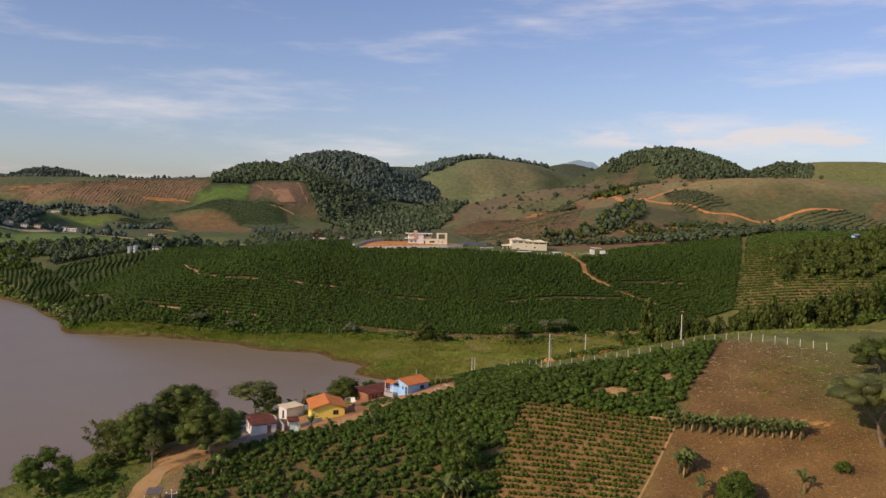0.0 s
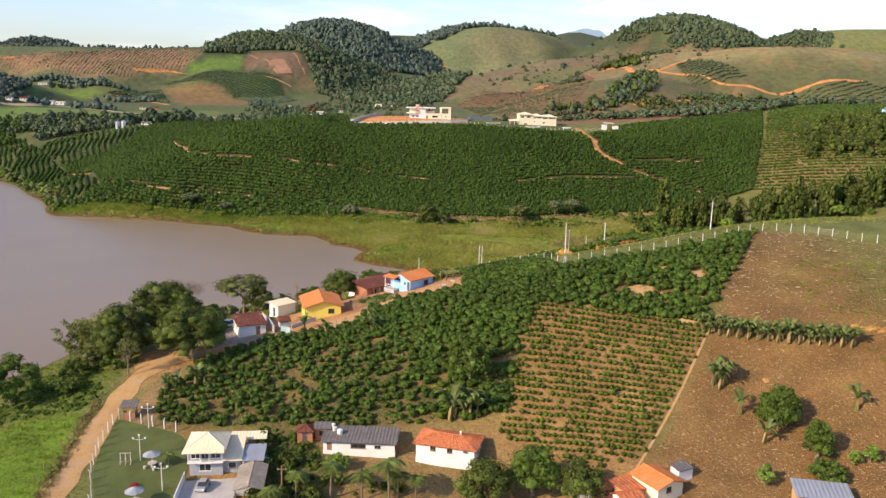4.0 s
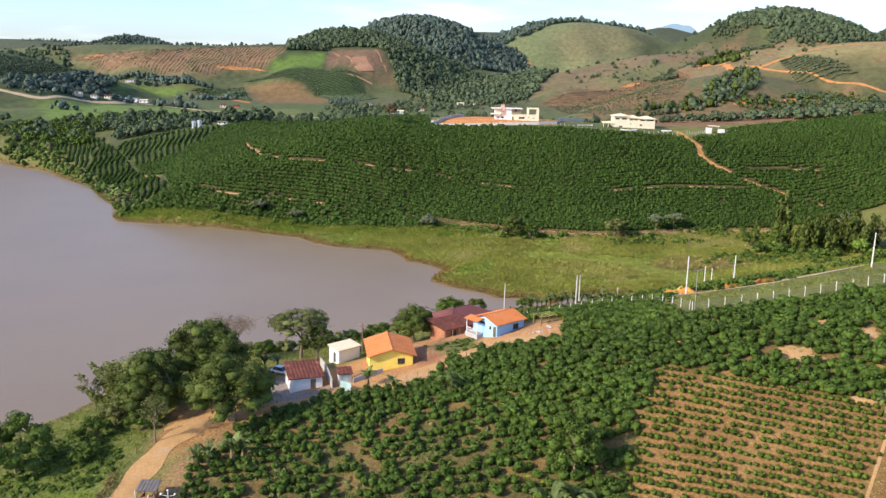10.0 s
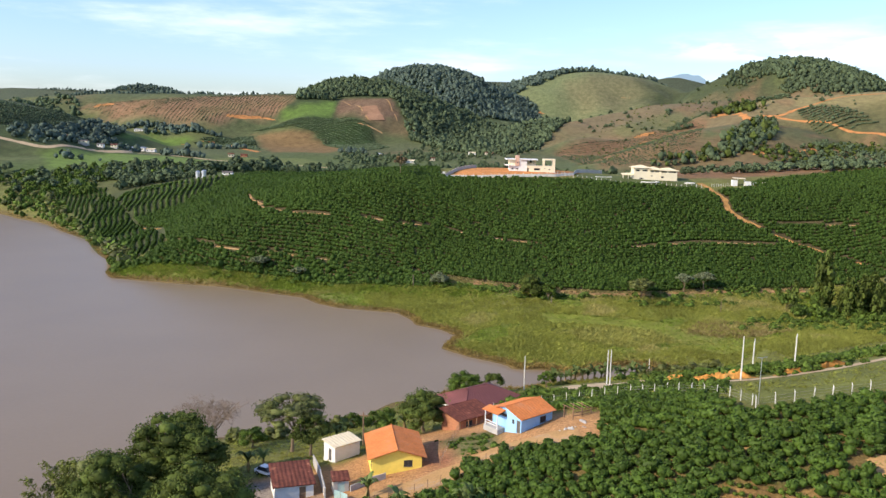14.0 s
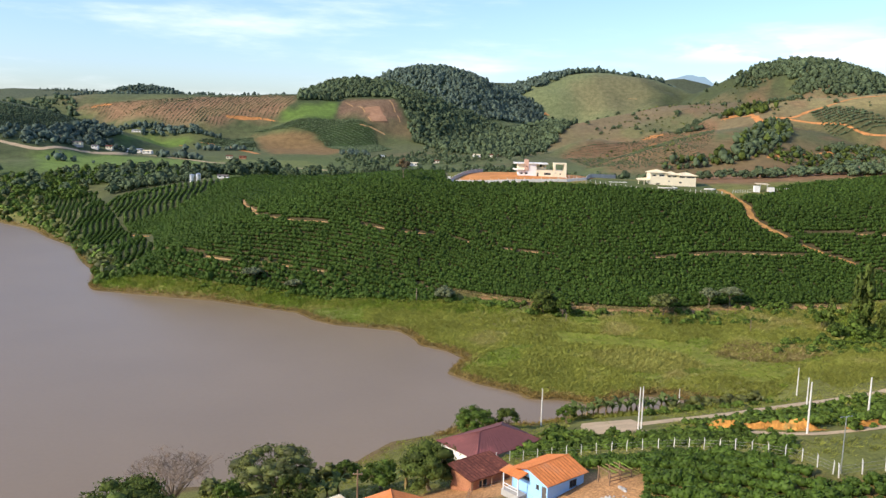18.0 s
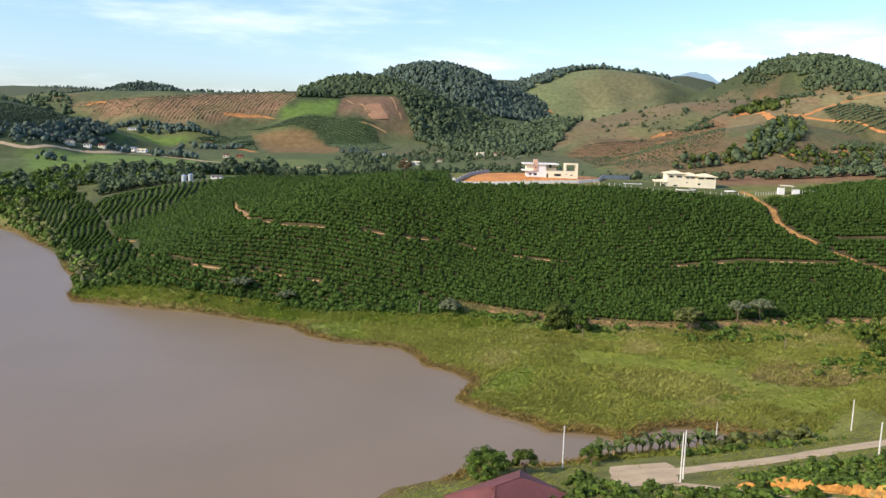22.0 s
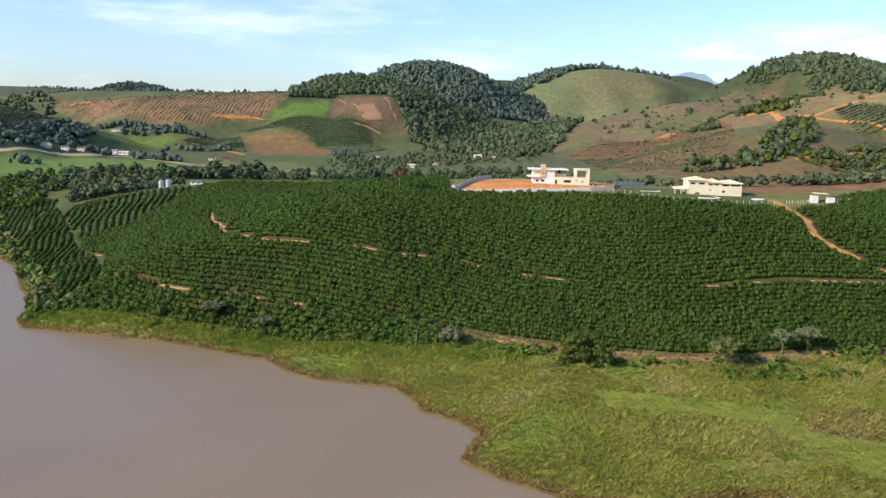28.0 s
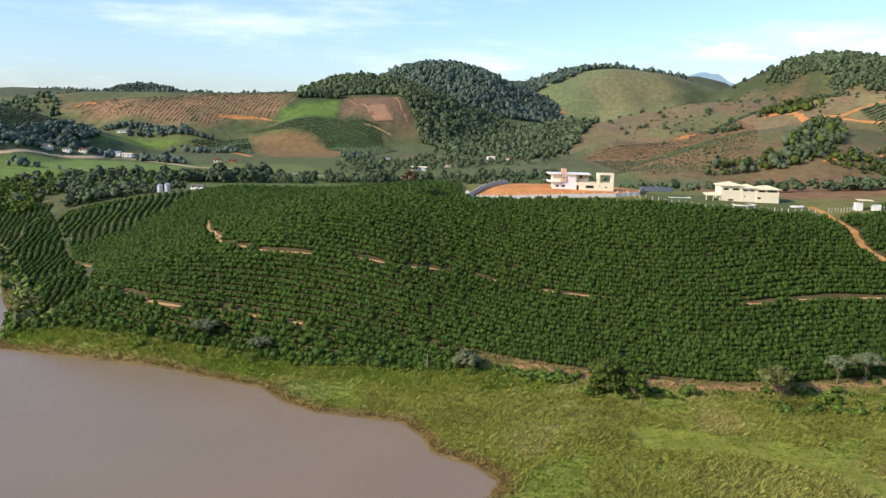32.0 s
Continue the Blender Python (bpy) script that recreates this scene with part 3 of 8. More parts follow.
GATE_ROAD = [(128, 432), (131, 425), (128.5, 411), (132.5, 402), (138, 396.5), (147, 386), (157, 379), (166, 370.5), (171.5, 355)]
PLANTED = [(-120.5, 402.8), (-109, 391), (-98.5, 383.2), (-90.3, 379.2), (-79, 376.2), (-66.5, 373.8), (-55.7, 371.1), (-45, 367.8), (-29, 362.2), (-18, 359), (-6, 355.4), (12, 349.5), (29, 343.8), (44, 339.6), (60, 336.8),
           (77, 336.8), (105, 341.5), (135, 343.5), (172, 352), (187, 353), (216, 406), (246, 468), (205, 466), (165, 456), (152, 449), (152, 440), (128, 434), (100, 437), (68, 445),
           (40, 447), (-1, 446), (-2, 478), (-30, 502), (-70, 532), (-116, 558), (-128, 545), (-134, 510), (-142.5, 491.8), (-166, 486.8), (-156.6, 471), (-136, 443.5), (-128, 424)]
PLANTED_LOW = [(-132, 380), (-100, 369), (-66, 360), (-48, 352), (-20, 346), (-2, 344), (-4, 353.8), (-18, 358.4), (-29, 361.7), (-45, 367.3), (-55.7, 370.6), (-66.5, 373.3), (-79, 375.7), (-90.3, 378.6), (-98.5, 382.6), (-109, 390.3), (-119, 401.5)]
PLANTED_LEFT = [(-192.6, 530), (-199, 549.4), (-190, 560), (-181, 558), (-152, 550), (-131, 546), (-135, 510), (-143, 492.5), (-166.5, 487.8), (-177, 505.2)]
PLANTED_SHORE = [(-214, 555.2), (-212, 563), (-179.6, 508), (-167.6, 486.6), (-140, 441.6), (-131, 424), (-121, 404), (-134, 394), (-142, 416), (-159, 443), (-189, 487), (-203, 505)]
PLANTED_FAR = [(-260, 586.5), (-224, 592), (-213, 566), (-215, 555), (-204, 507), (-216, 521), (-238, 560)]
MEADOW = [(34, 319), (55, 313), (73, 306), (79, 291), (86, 286), (96, 279), (86, 265), (78, 265), (72, 276), (68, 294), (55, 303), (35, 305)]
PLATFORM = [(1, 447.5), (56, 453), (72, 460), (66, 487), (18, 489)]
TERRACES = [(187, 353), (217, 406), (250, 466), (330, 470), (330, 330), (233, 303), (200, 330)]


# far fields and flats: outline, colour, softness of the edge
FAR_FIELDS = [
    ([(-470, 1112), (-428, 1122), (-371, 1122), (-304, 1150), (-275, 1162), (-205, 1178), (-199, 1149), (-214, 1114), (-223, 1103), (-260, 1094), (-282, 1067), (-334, 1062), (-412, 1080)], (0.275, 0.165, 0.090), 5),
    ([(-217, 1109), (-203, 1120), (-170, 1138), (-145, 1150), (-141, 1110), (-145, 1098), (-189, 1086)], (0.105, 0.165, 0.034), 4),
    ([(-139, 1163), (-76, 1165), (-67, 1142), (-55, 1115), (-75, 1098), (-141, 1102), (-142, 1134)], (0.165, 0.105, 0.062), 3),
    ([(-109, 1120), (-88, 1125), (-76, 1094), (-95, 1087)], (0.33, 0.185, 0.105), 1.0),
    ([(-110, 1086), (-53, 1111), (-38, 1087), (-66, 1080), (-93, 1076)], (0.145, 0.110, 0.055), 4),
    ([(-240, 1078), (-212, 1085), (-125, 1096), (-93, 1080), (-66, 1029), (-100, 982), (-161, 1058)], (0.040, 0.066, 0.022), 4),
    ([(-235, 1063), (-165, 1058), (-134, 1026), (-113, 1033), (-129, 950), (-186, 939), (-218, 1018)], (0.20, 0.130, 0.056), 5),
    ([(-294, 1033), (-236, 1059), (-205, 963), (-279, 1020)], (0.045, 0.072, 0.024), 4),
    ([(-328, 892), (-356, 1041), (-306, 1034), (-300, 1027), (-318, 978), (-324, 876)], (0.125, 0.190, 0.036), 5),
    ([(-334, 730), (-299, 800), (-259, 808), (-213, 783), (-200, 722), (-302, 672)], (0.140, 0.205, 0.046), 6),
    ([(-213, 783), (-204, 826), (-186, 840), (-140, 866), (-103, 782), (-120, 752), (-175, 770)], (0.14, 0.165, 0.05), 5),
    ([(116, 914), (131, 932), (187, 970), (215, 995), (259, 1020), (285, 954), (243, 824), (209, 758), (179, 738), (137, 746), (124, 884)], (0.205, 0.122, 0.062), 6),
    ([(221, 763), (252, 804), (342, 935), (356, 912), (279, 760), (232, 735), (208, 738), (183, 743)], (0.125, 0.115, 0.046), 6),
    ([(190, 728), (232, 735), (310, 742), (330, 600), (240, 480), (124, 462), (110, 620)], (0.215, 0.120, 0.056), 8),
    ([(378, 942), (410, 944), (440, 880), (372, 870)], (0.085, 0.075, 0.034), 4)]


def ground_cover(x, y, z):
    """The colour of soil and turf at each point."""
    c = np.empty((*x.shape, 3))
    c[:] = (0.150, 0.152, 0.040)
    n1, n2 = ripple(x, y, 9.0, 3.0), ripple(x, y, 31.0, 7.0)

    def lay(mask, colour):
        mask = np.clip(mask, 0, 1)[..., None]
        c[:] = c * (1 - mask) + np.asarray(colour) * mask

    def zone(poly, colour, soft=3.0):
        d = off_line(poly, x, y, True) * np.where(inside(poly, x, y), 1, -1)
        lay(step(-soft, soft, d + 0.5 * soft * n1), colour)

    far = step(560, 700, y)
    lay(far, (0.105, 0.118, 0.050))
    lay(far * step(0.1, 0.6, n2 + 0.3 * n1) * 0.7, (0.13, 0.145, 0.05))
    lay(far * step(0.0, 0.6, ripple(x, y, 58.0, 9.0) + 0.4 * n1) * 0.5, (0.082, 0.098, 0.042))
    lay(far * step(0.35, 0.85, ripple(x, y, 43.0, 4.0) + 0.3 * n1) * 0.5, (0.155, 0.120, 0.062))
    # cultivated flats on the valley floor
    lay(step(30, 22, z) * step(600, 680, y) * step(1000, 900, y) * 0.8, (0.092, 0.135, 0.034))

    # turf turns darker and greyer past y 1750
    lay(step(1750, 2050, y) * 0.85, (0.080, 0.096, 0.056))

    def patch(cx, cy, rx, ry, turn, colour, amount=1.0, soft=0.25):
        a = math.radians(turn)
        u, v = ((x - cx) * math.cos(a) + (y - cy) * math.sin(a)) / rx, (-(x - cx) * math.sin(a) + (y - cy) * math.cos(a)) / ry
        lay(step(1 + soft, 1 - soft, np.hypot(u, v) + 0.12 * n2 + 0.08 * n1) * amount, colour)

    patch(-90, 1280, 330, 190, 0, (0.055, 0.075, 0.03))
    patch(-17, 1480, 300, 220, 0, (0.055, 0.080, 0.035))
    patch(280, 1560, 330, 260, 0, (0.150, 0.172, 0.076))
    patch(330, 1500, 120, 70, 0, (0.165, 0.135, 0.07), 0.6)
    patch(420, 1150, 340, 260, 30, (0.178, 0.138, 0.070))
    patch(330, 1060, 130, 60, 20, (0.135, 0.150, 0.055), 0.7)
    patch(590, 1420, 260, 200, 0, (0.06, 0.075, 0.03))
    patch(870, 1330, 330, 260, 0, (0.175, 0.185, 0.06))
    patch(-480, 860, 200, 180, 0, (0.062, 0.085, 0.033), 0.9)
    patch(-500, 1000, 120, 60, 0, (0.075, 0.095, 0.038), 0.8)
    patch(520, 960, 170, 80, -8, (0.24, 0.20, 0.085))
    patch(560, 1010, 110, 30, -8, (0.36, 0.26, 0.11), 0.9)
    for poly, colour, soft in FAR_FIELDS:
        zone(poly, colour, soft)
    patch(262, 765, 120, 48, 12, (0.165, 0.115, 0.055), 0.85)
    patch(440, 850, 150, 70, 0, (0.10, 0.10, 0.04), 0.7)
    # worn and eroded spots on the pasture slopes
    worn = step(0.35, 0.85, ripple(x, y, 17.0, 5.0) + 0.5 * ripple(x, y, 41.0, 2.0)) * step(120, 220, x) * step(640, 760, y) * step(1400, 1250, y)
    lay(worn * 0.45, (0.26, 0.135, 0.07))
    zone([(-530, 1135), (-450, 1085), (-380, 960), (-338, 890), (-355, 765), (-480, 760), (-720, 900), (-720, 1120)], (0.062, 0.080, 0.034), 8)
    # the red field fades to turf towards its foot
    lay(inside(FAR_FIELDS[0][0], x, y) * step(0.1, 0.7, n2 + 0.4 * n1) * 0.45, (0.15, 0.13, 0.055))
    # lake side
    d = off_line(SHORE, x, y, True)
    marsh = step(6.5, 2.5, z) * step(235, 250, y) * step(420, 380, y)
    lay(marsh, (0.215, 0.235, 0.045))
    lay(marsh * step(0.0, 0.5, n2), (0.235, 0.23, 0.07))
    lay(step(6, 1, d) * step(3.5, 1.0, z), (0.15, 0.105, 0.042))
    zone(TERRACES, (0.178, 0.126, 0.048), 4)
    zone(MEADOW, (0.185, 0.200, 0.030), 5)
    zone([(100, 310), (122, 312), (150, 300), (160, 286), (140, 290), (118, 304)], (0.19, 0.24, 0.03), 5)
    zone([(76, 301), (92, 304), (106, 300), (106, 283), (90, 286), (80, 289)], (0.17, 0.135, 0.055), 5)
    zone([(96, 328), (98, 347), (152, 340), (152, 318), (120, 322)], (0.165, 0.18, 0.042), 4)
    # hill coffee soil darkened for leaf litter and the shade between close rows
    zone(PLANTED, (0.088, 0.070, 0.030))
    zone(PLANTED_LOW, (0.12, 0.095, 0.040))
    zone([(-145, 415), (-178, 500), (-215, 575), (-262, 612), (-245, 575), (-205, 500), (-168, 430)], (0.088, 0.108, 0.036), 4)
    zone([(-133, 397), (-148, 434), (-175, 483), (-191, 502), (-214, 555), (-206, 568), (-150, 552), (-128, 545), (-120, 420)], (0.066, 0.076, 0.029), 2)
    zone([(-212, 566), (-150, 552), (-125, 548), (-130, 600), (-200, 640), (-235, 610)], (0.085, 0.095, 0.036), 6)
    zone(PLANTED_LEFT, (0.066, 0.076, 0.028))
    zone(PLANTED_SHORE, (0.072, 0.080, 0.030))
    zone(PLANTED_FAR, (0.120, 0.128, 0.044))
    zone(PLATFORM, (0.54, 0.235, 0.075), 1.2)
    zone([(45, 158), (60, 160), (91, 164), (112, 148), (130, 150), (130, 190), (95, 190), (60, 178), (48, 170)], (0.135, 0.145, 0.036), 3)
    zone(COFFEE_OLD, (0.175, 0.115, 0.040), 2)
    lay(inside(COFFEE_OLD, x, y) * step(-0.5, 0.4, ripple(x, y, 4.5, 6.0)) * 0.8, (0.092, 0.092, 0.030))
    zone(DRY_FIELD, (0.178, 0.098, 0.034), 1.5)
    lay(inside(DRY_FIELD, x, y) * step(0.1, 0.7, ripple(x, y, 5.0, 1.0)) * 0.4, (0.225, 0.135, 0.048))
    lay(inside(DRY_FIELD, x, y) * step(128, 134, y + 0.45 * (x - 66)) * 0.85, (0.168, 0.096, 0.035))
    zone(COFFEE_YOUNG, (0.232, 0.134, 0.046), 1.0)
    lay(inside(COFFEE_YOUNG, x, y) * step(0.2, 0.7, ripple(x, y, 4.0, 2.0)) * 0.6, (0.31, 0.19, 0.072))
    zone([(-38, 112), (-36, 136), (-30, 146), (-25, 147), (-29, 134), (-33, 124), (-37, 122)], (0.23, 0.145, 0.065), 1.5)
    zone(YARDS, (0.42, 0.225, 0.095), 1.5)
    zone(LOWER_YARDS, (0.28, 0.162, 0.062), 3)
    zone([(-14, 122), (-7.5, 121), (-3.6, 117.5), (-0.3, 115.4), (-4, 100), (-12.5, 100)], (0.085, 0.085, 0.032), 2)
    zone([(0.8, 173.0), (10, 173.5), (10.3, 164), (4.6, 163)], (0.135, 0.125, 0.045), 0.8)
    zone([(-29, 164), (-23.8, 165), (-20, 155.5), (-14.4, 156.4), (-12.8, 151.4), (-25, 150.5)], (0.24, 0.205, 0.175), 0.8)
    zone([(-0.6, 175), (1.0, 172), (3.2, 162), (2.2, 159.5), (-0.2, 161)], (0.30, 0.13, 0.065), 0.7)
    lay(step(0.1, 0.5, n2 - 0.1) * inside(LOWER_YARDS, x, y) * 0.5, (0.18, 0.135, 0.055))
    lay(inside(DRY_FIELD, x, y) * step(92, 104, x + 0.3 * n1 * 10) * 0.55, (0.12, 0.135, 0.035))
    lay(step(60, 110, x) * step(190, 120, y) * step(-0.2, 0.5, n2 + 0.5 * n1) * inside(DRY_FIELD, x, y) * step(120, 150, y + 0.5 * x - 45) * 0.8, (0.13, 0.125, 0.035))
    zone([(-63, 124), (-52.0, 130.5), (-44.4, 130), (-43.4, 122.0), (-43.1, 111.3), (-43, 70), (-80, 70)], (0.115, 0.185, 0.017), 1.2)
    lay(inside([(-63, 124), (-52.0, 130.5), (-44.4, 130), (-43, 70), (-80, 70)], x, y) * step(0.35, 0.8, ripple(x, y, 4.0, 9.0)) * 0.5, (0.17, 0.12, 0.05))
    zone([(-64, 128), (-58.8, 154.2), (-47.4, 152.7), (-43, 134.4), (-44.5, 130.8), (-52.8, 131)], (0.115, 0.140, 0.030), 1.5)
    zone([(-41.5, 157), (-35.2, 159.7), (-29, 147), (-35.8, 137), (-39.1, 138.0)], (0.36, 0.185, 0.070), 1.5)
    return c


gx = lattice(-170, 210, 2.3, -4600, 4600, 700, 0.026)
gy = lattice(80, 480, 2.3, -1500, 4850, 1750, 0.017)
GX, GY = np.meshgrid(gx, gy)
GZ = height(GX, GY)
idx = np.arange(GX.size).reshape(GX.shape)
land = link_mesh("ground", np.stack([GX, GY, GZ], 2).reshape(-1, 3), np.stack([idx[:-1, :-1], idx[:-1, 1:], idx[1:, 1:], idx[1:, :-1]], 2).reshape(-1, 4), M_GROUND, True)
tagged(land, "hilly red earth and green pasture round a lake", "ground", kind="structure")
cover = land.data.attributes.new("cover", "FLOAT_COLOR", "POINT")
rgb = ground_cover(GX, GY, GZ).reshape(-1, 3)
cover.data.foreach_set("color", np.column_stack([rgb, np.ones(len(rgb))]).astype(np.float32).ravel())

bm = bmesh.new()
bmesh.ops.create_grid(bm, x_segments=24, y_segments=24, size=1)
for v in bm.verts:
    v.co = (-330 + 420 * v.co.x, 270 + 480 * v.co.y, 0.0)
lake = part("water", bm, M_WATER, None)
tagged(lake, "calm muddy brown lake with a faint sky sheen", "lake", kind="structure")


def ribbon(name, line, width, mat, label, category, lift=0.06, every=1.5, across=4, ragged=0.12):
    """A road or track laid on the ground along corners."""
    line = np.asarray(line, float)
    seg = np.hypot(*np.diff(line, axis=0).T)
    s = np.concatenate([[0], np.cumsum(seg)])
    t = np.linspace(0, s[-1], max(3, int(s[-1] / every)))
    x, y = np.interp(t, s, line[:, 0]), np.interp(t, s, line[:, 1])
    for _ in range(3):
        x[1:-1], y[1:-1] = (x[:-2] + 2 * x[1:-1] + x[2:]) / 4, (y[:-2] + 2 * y[1:-1] + y[2:]) / 4
    tx, ty = np.gradient(x), np.gradient(y)
    k = np.hypot(tx, ty)
    nx, ny = -ty / k, tx / k
    u = np.linspace(-0.5, 0.5, across + 1)
    w = width * (1 + ragged * ripple(t, t * 0.3, 2.3, len(line)))
    X, Y = x[:, None] + nx[:, None] * u * w[:, None], y[:, None] + ny[:, None] * u * w[:, None]
    Z = height(X, Y) + lift + 0.10 * (0.25 - u ** 2)
    i = np.arange(X.size).reshape(X.shape)
    ob = link_mesh(name, np.stack([X, Y, Z], 2).reshape(-1, 3), np.stack([i[:-1, :-1], i[:-1, 1:], i[1:, 1:], i[1:, :-1]], 2).reshape(-1, 4), mat, True)
    return tagged(ob, label, category, kind="structure")


# ---- roads and tracks ----
ribbon("road", [(-43, 70), (-42.5, 95), (-41, 114), (-40.3, 130), (-37.5, 142), (-33, 146.5), (-27.5, 148.6), (-20, 149.5), (-12, 152.6), (-4, 154.6), (4, 158.6), (12, 162.3), (22, 163)],
       4.2, M_DIRT, "rutted tan dirt road above the lake", "road", ragged=0.26)
LOW_SHOWN = [[(-120.6, 402.6), (-109.1, 390.8), (-90.3, 378.9), (-79.1, 376.1), (-66.5, 373.8), (-55.7, 370.9), (-45.1, 367.7)], [(-18.0, 358.7), (-10.1, 356.9), (-3.7, 354.2)], TRACK_LOW[12:], [(-36.3, 364.3), (-32.6, 363.2)]]
MID_SHOWN = [[(-88, 425.5), (-80, 411), (-70, 405), (-62, 401), (-48, 398)], [(-34.3, 395.4), (-28.9, 393.9), (-24.3, 393.2)], [(-17.9, 392.0), (-11.6, 392.7), (-4.4, 393.2)], [(1.9, 391.9), (10.8, 390.4), (20.4, 387.4), (24.7, 385.3), (34.0, 382.9), (44.7, 380.5)], [(65.2, 377.1), (70.3, 377.2)], [(75.3, 377.2), (88.1, 377.7)], [(93.9, 379.9), (105.2, 380.7), (117.8, 382.2), (139, 382.8)], [(147.4, 399.8), (158, 400.4), (163.7, 400), (172, 398.4), (179.7, 396)]]
for line, wide, soil in zip(LOW_SHOWN, (0.8, 1.0, 3.0, 0.7), (M_DIRT, M_DIRT, M_BANK, M_DIRT)):
    ribbon("track", line, wide, soil, "narrow red earth track below the coffee", "dirt track", ragged=0.5)
for line in MID_SHOWN:
    ribbon("track", line, 0.8, M_DIRT, "thin tan earth track across the coffee slope", "dirt track", ragged=0.5)
ribbon("track", TRACK_LEFT[3:], 0.8, M_FACE, "pale earth track down the coffee slope", "dirt track", ragged=0.5)
ribbon("track", TRACK_NOTCH[1:], 1.1, M_DIRT, "earth track through a notch in the coffee", "dirt track", ragged=0.5)
DRIVE = [[(126, 447), (128, 440)] + GATE_ROAD[:5], [(142, 391), (147, 386), (157, 379)], GATE_ROAD[6:]]
for line, wide in zip(DRIVE, (2.7, 2.0, 0.9)):
    ribbon("road", line, wide, M_FACE, "orange dirt drive winding down from the gate", "road", ragged=0.4)
ribbon("track", [(66, 130), (56, 117), (50, 109.7), (45, 104), (40, 98)], 0.42, M_DIRT, "pale footpath beside the young coffee", "dirt track")
ribbon("road", [(28, 224), (36, 222), (44, 222.4), (52, 223.4), (60, 225.3), (69, 228.6), (80, 231), (93, 234.5), (112, 247), (131, 268), (175, 292)], 6.4, M_GRAVEL, "pale gravel road above the marsh", "road")
ribbon("road", [(35.5, 211), (40, 201.5), (43, 195), (46, 189), (48.4, 183), (51.2, 177.8), (56, 176.4), (64, 177), (75, 179.5), (88, 184)], 2.2, M_GRAVEL, "pale earth lane along the bank", "road")


def bare_patch(x, y, rx, ry, turn, mat, label, seed):
    """An irregular patch of bare soil lying on the ground."""
    r = np.random.default_rng(seed)
    n, rings = 28, 4
    ang = np.arange(n) * math.tau / n
    edge = 1 + 0.28 * np.sin(2 * ang + r.uniform(0, 6)) + 0.2 * np.sin(5 * ang + r.uniform(0, 6)) + 0.12 * np.sin(9 * ang + r.uniform(0, 6))
    k = (np.arange(rings) + 1)[:, None] / rings
    u, v = rx * k * edge * np.cos(ang), ry * k * edge * np.sin(ang)
    c, s = math.cos(math.radians(turn)), math.sin(math.radians(turn))
    px, py = np.append(x, (x + u * c - v * s).ravel()), np.append(y, (y + u * s + v * c).ravel())
    lift = np.append(0.17, np.repeat([0.16, 0.14, 0.11, 0.02], n))
    faces = [(0, 1 + i, 1 + (i + 1) % n) for i in range(n)]
    for j in range(rings - 1):
        for i in range(n):
            p, q2 = 1 + j * n + i, 1 + j * n + (i + 1) % n
            faces += [(p, p + n, q2 + n), (p, q2 + n, q2)]
    ob = link_mesh("bare_earth", np.column_stack([px, py, height(px, py) + lift]), faces, mat, True)
    return tagged(ob, label, "earth bank", kind="structure")


for k, row in enumerate(((42.2, 202.0, 2.4, 0.8, -60), (46.6, 195.4, 2.6, 0.9, -48), (50.2, 188.6, 3.0, 1.0, -65), (53.0, 181.6, 2.2, 0.9, -50), (61, 179.4, 3.4, 0.9, 8), (67.5, 181.2, 2.4, 0.8, 8), (51, 203.4, 3.0, 0.9, -12))):
    bare_patch(*row, M_CUT, "raw orange clay cut bank", k)

for k, row in enumerate(((-36.2, 147.4, 3.4, 1.5, 35), (-32.6, 149.6, 3.0, 1.5, 40), (-38.6, 151.4, 2.4, 1.8, 60))):
    bare_patch(*row, M_FACE if k == 2 else M_DIRT, "trodden sandy earth at the road's bend", 70 + k)


def cut_bank(line, tall, seed):
    """A raw face of earth above a lane: steep and broken in front, falling back to the turf behind."""
    line = np.asarray(line, float)
    seg = np.hypot(*np.diff(line, axis=0).T)
    s = np.concatenate([[0], np.cumsum(seg)])
    t = np.arange(0, s[-1], 0.32)
    x, y = np.interp(t, s, line[:, 0]), np.interp(t, s, line[:, 1])
    tx, ty = np.gradient(x), np.gradient(y)
    n = np.hypot(tx, ty)
    bx, by = -ty / n, tx / n
    gaps = np.clip(0.8 + 0.7 * ripple(t, t * 0.2, 4.1, seed + 4), 0.2, 1)
    h = tall * gaps * np.clip(np.minimum(t, s[-1] - t) / 2.5, 0, 1) * (0.85 + 0.16 * ripple(t, t * 0.4, 1.7, seed) + 0.08 * ripple(t, t, 0.6, seed))
    rows = ((0.0, -0.1), (0.1, 0.2), (0.22, 0.45), (0.3, 0.7), (0.42, 0.92), (0.75, 1.0), (1.3, 0.6), (2.0, -0.05))
    X = np.stack([x + bx * (d + 0.22 * ripple(t, t * 0 + d * 2, 0.8, seed) + 0.14 * ripple(t, t * 0 + d * 5, 0.35, seed + 1)) for d, _ in rows])
    Y = np.stack([y + by * (d + 0.22 * ripple(t, t * 0 + d * 2, 0.8, seed) + 0.14 * ripple(t, t * 0 + d * 5, 0.35, seed + 1)) for d, _ in rows])
    Z = height(X, Y) + np.stack([h * k for _, k in rows]) - 0.05
    i = np.arange(X.size).reshape(X.shape)
    ob = link_mesh("earth_bank", np.stack([X, Y, Z], 2).reshape(-1, 3), np.stack([i[:-1, :-1], i[:-1, 1:], i[1:, 1:], i[1:, :-1]], 2).reshape(-1, 4), M_CUT, False)
    tagged(ob, "raw orange clay face cut beside the lane", "earth bank", kind="structure")


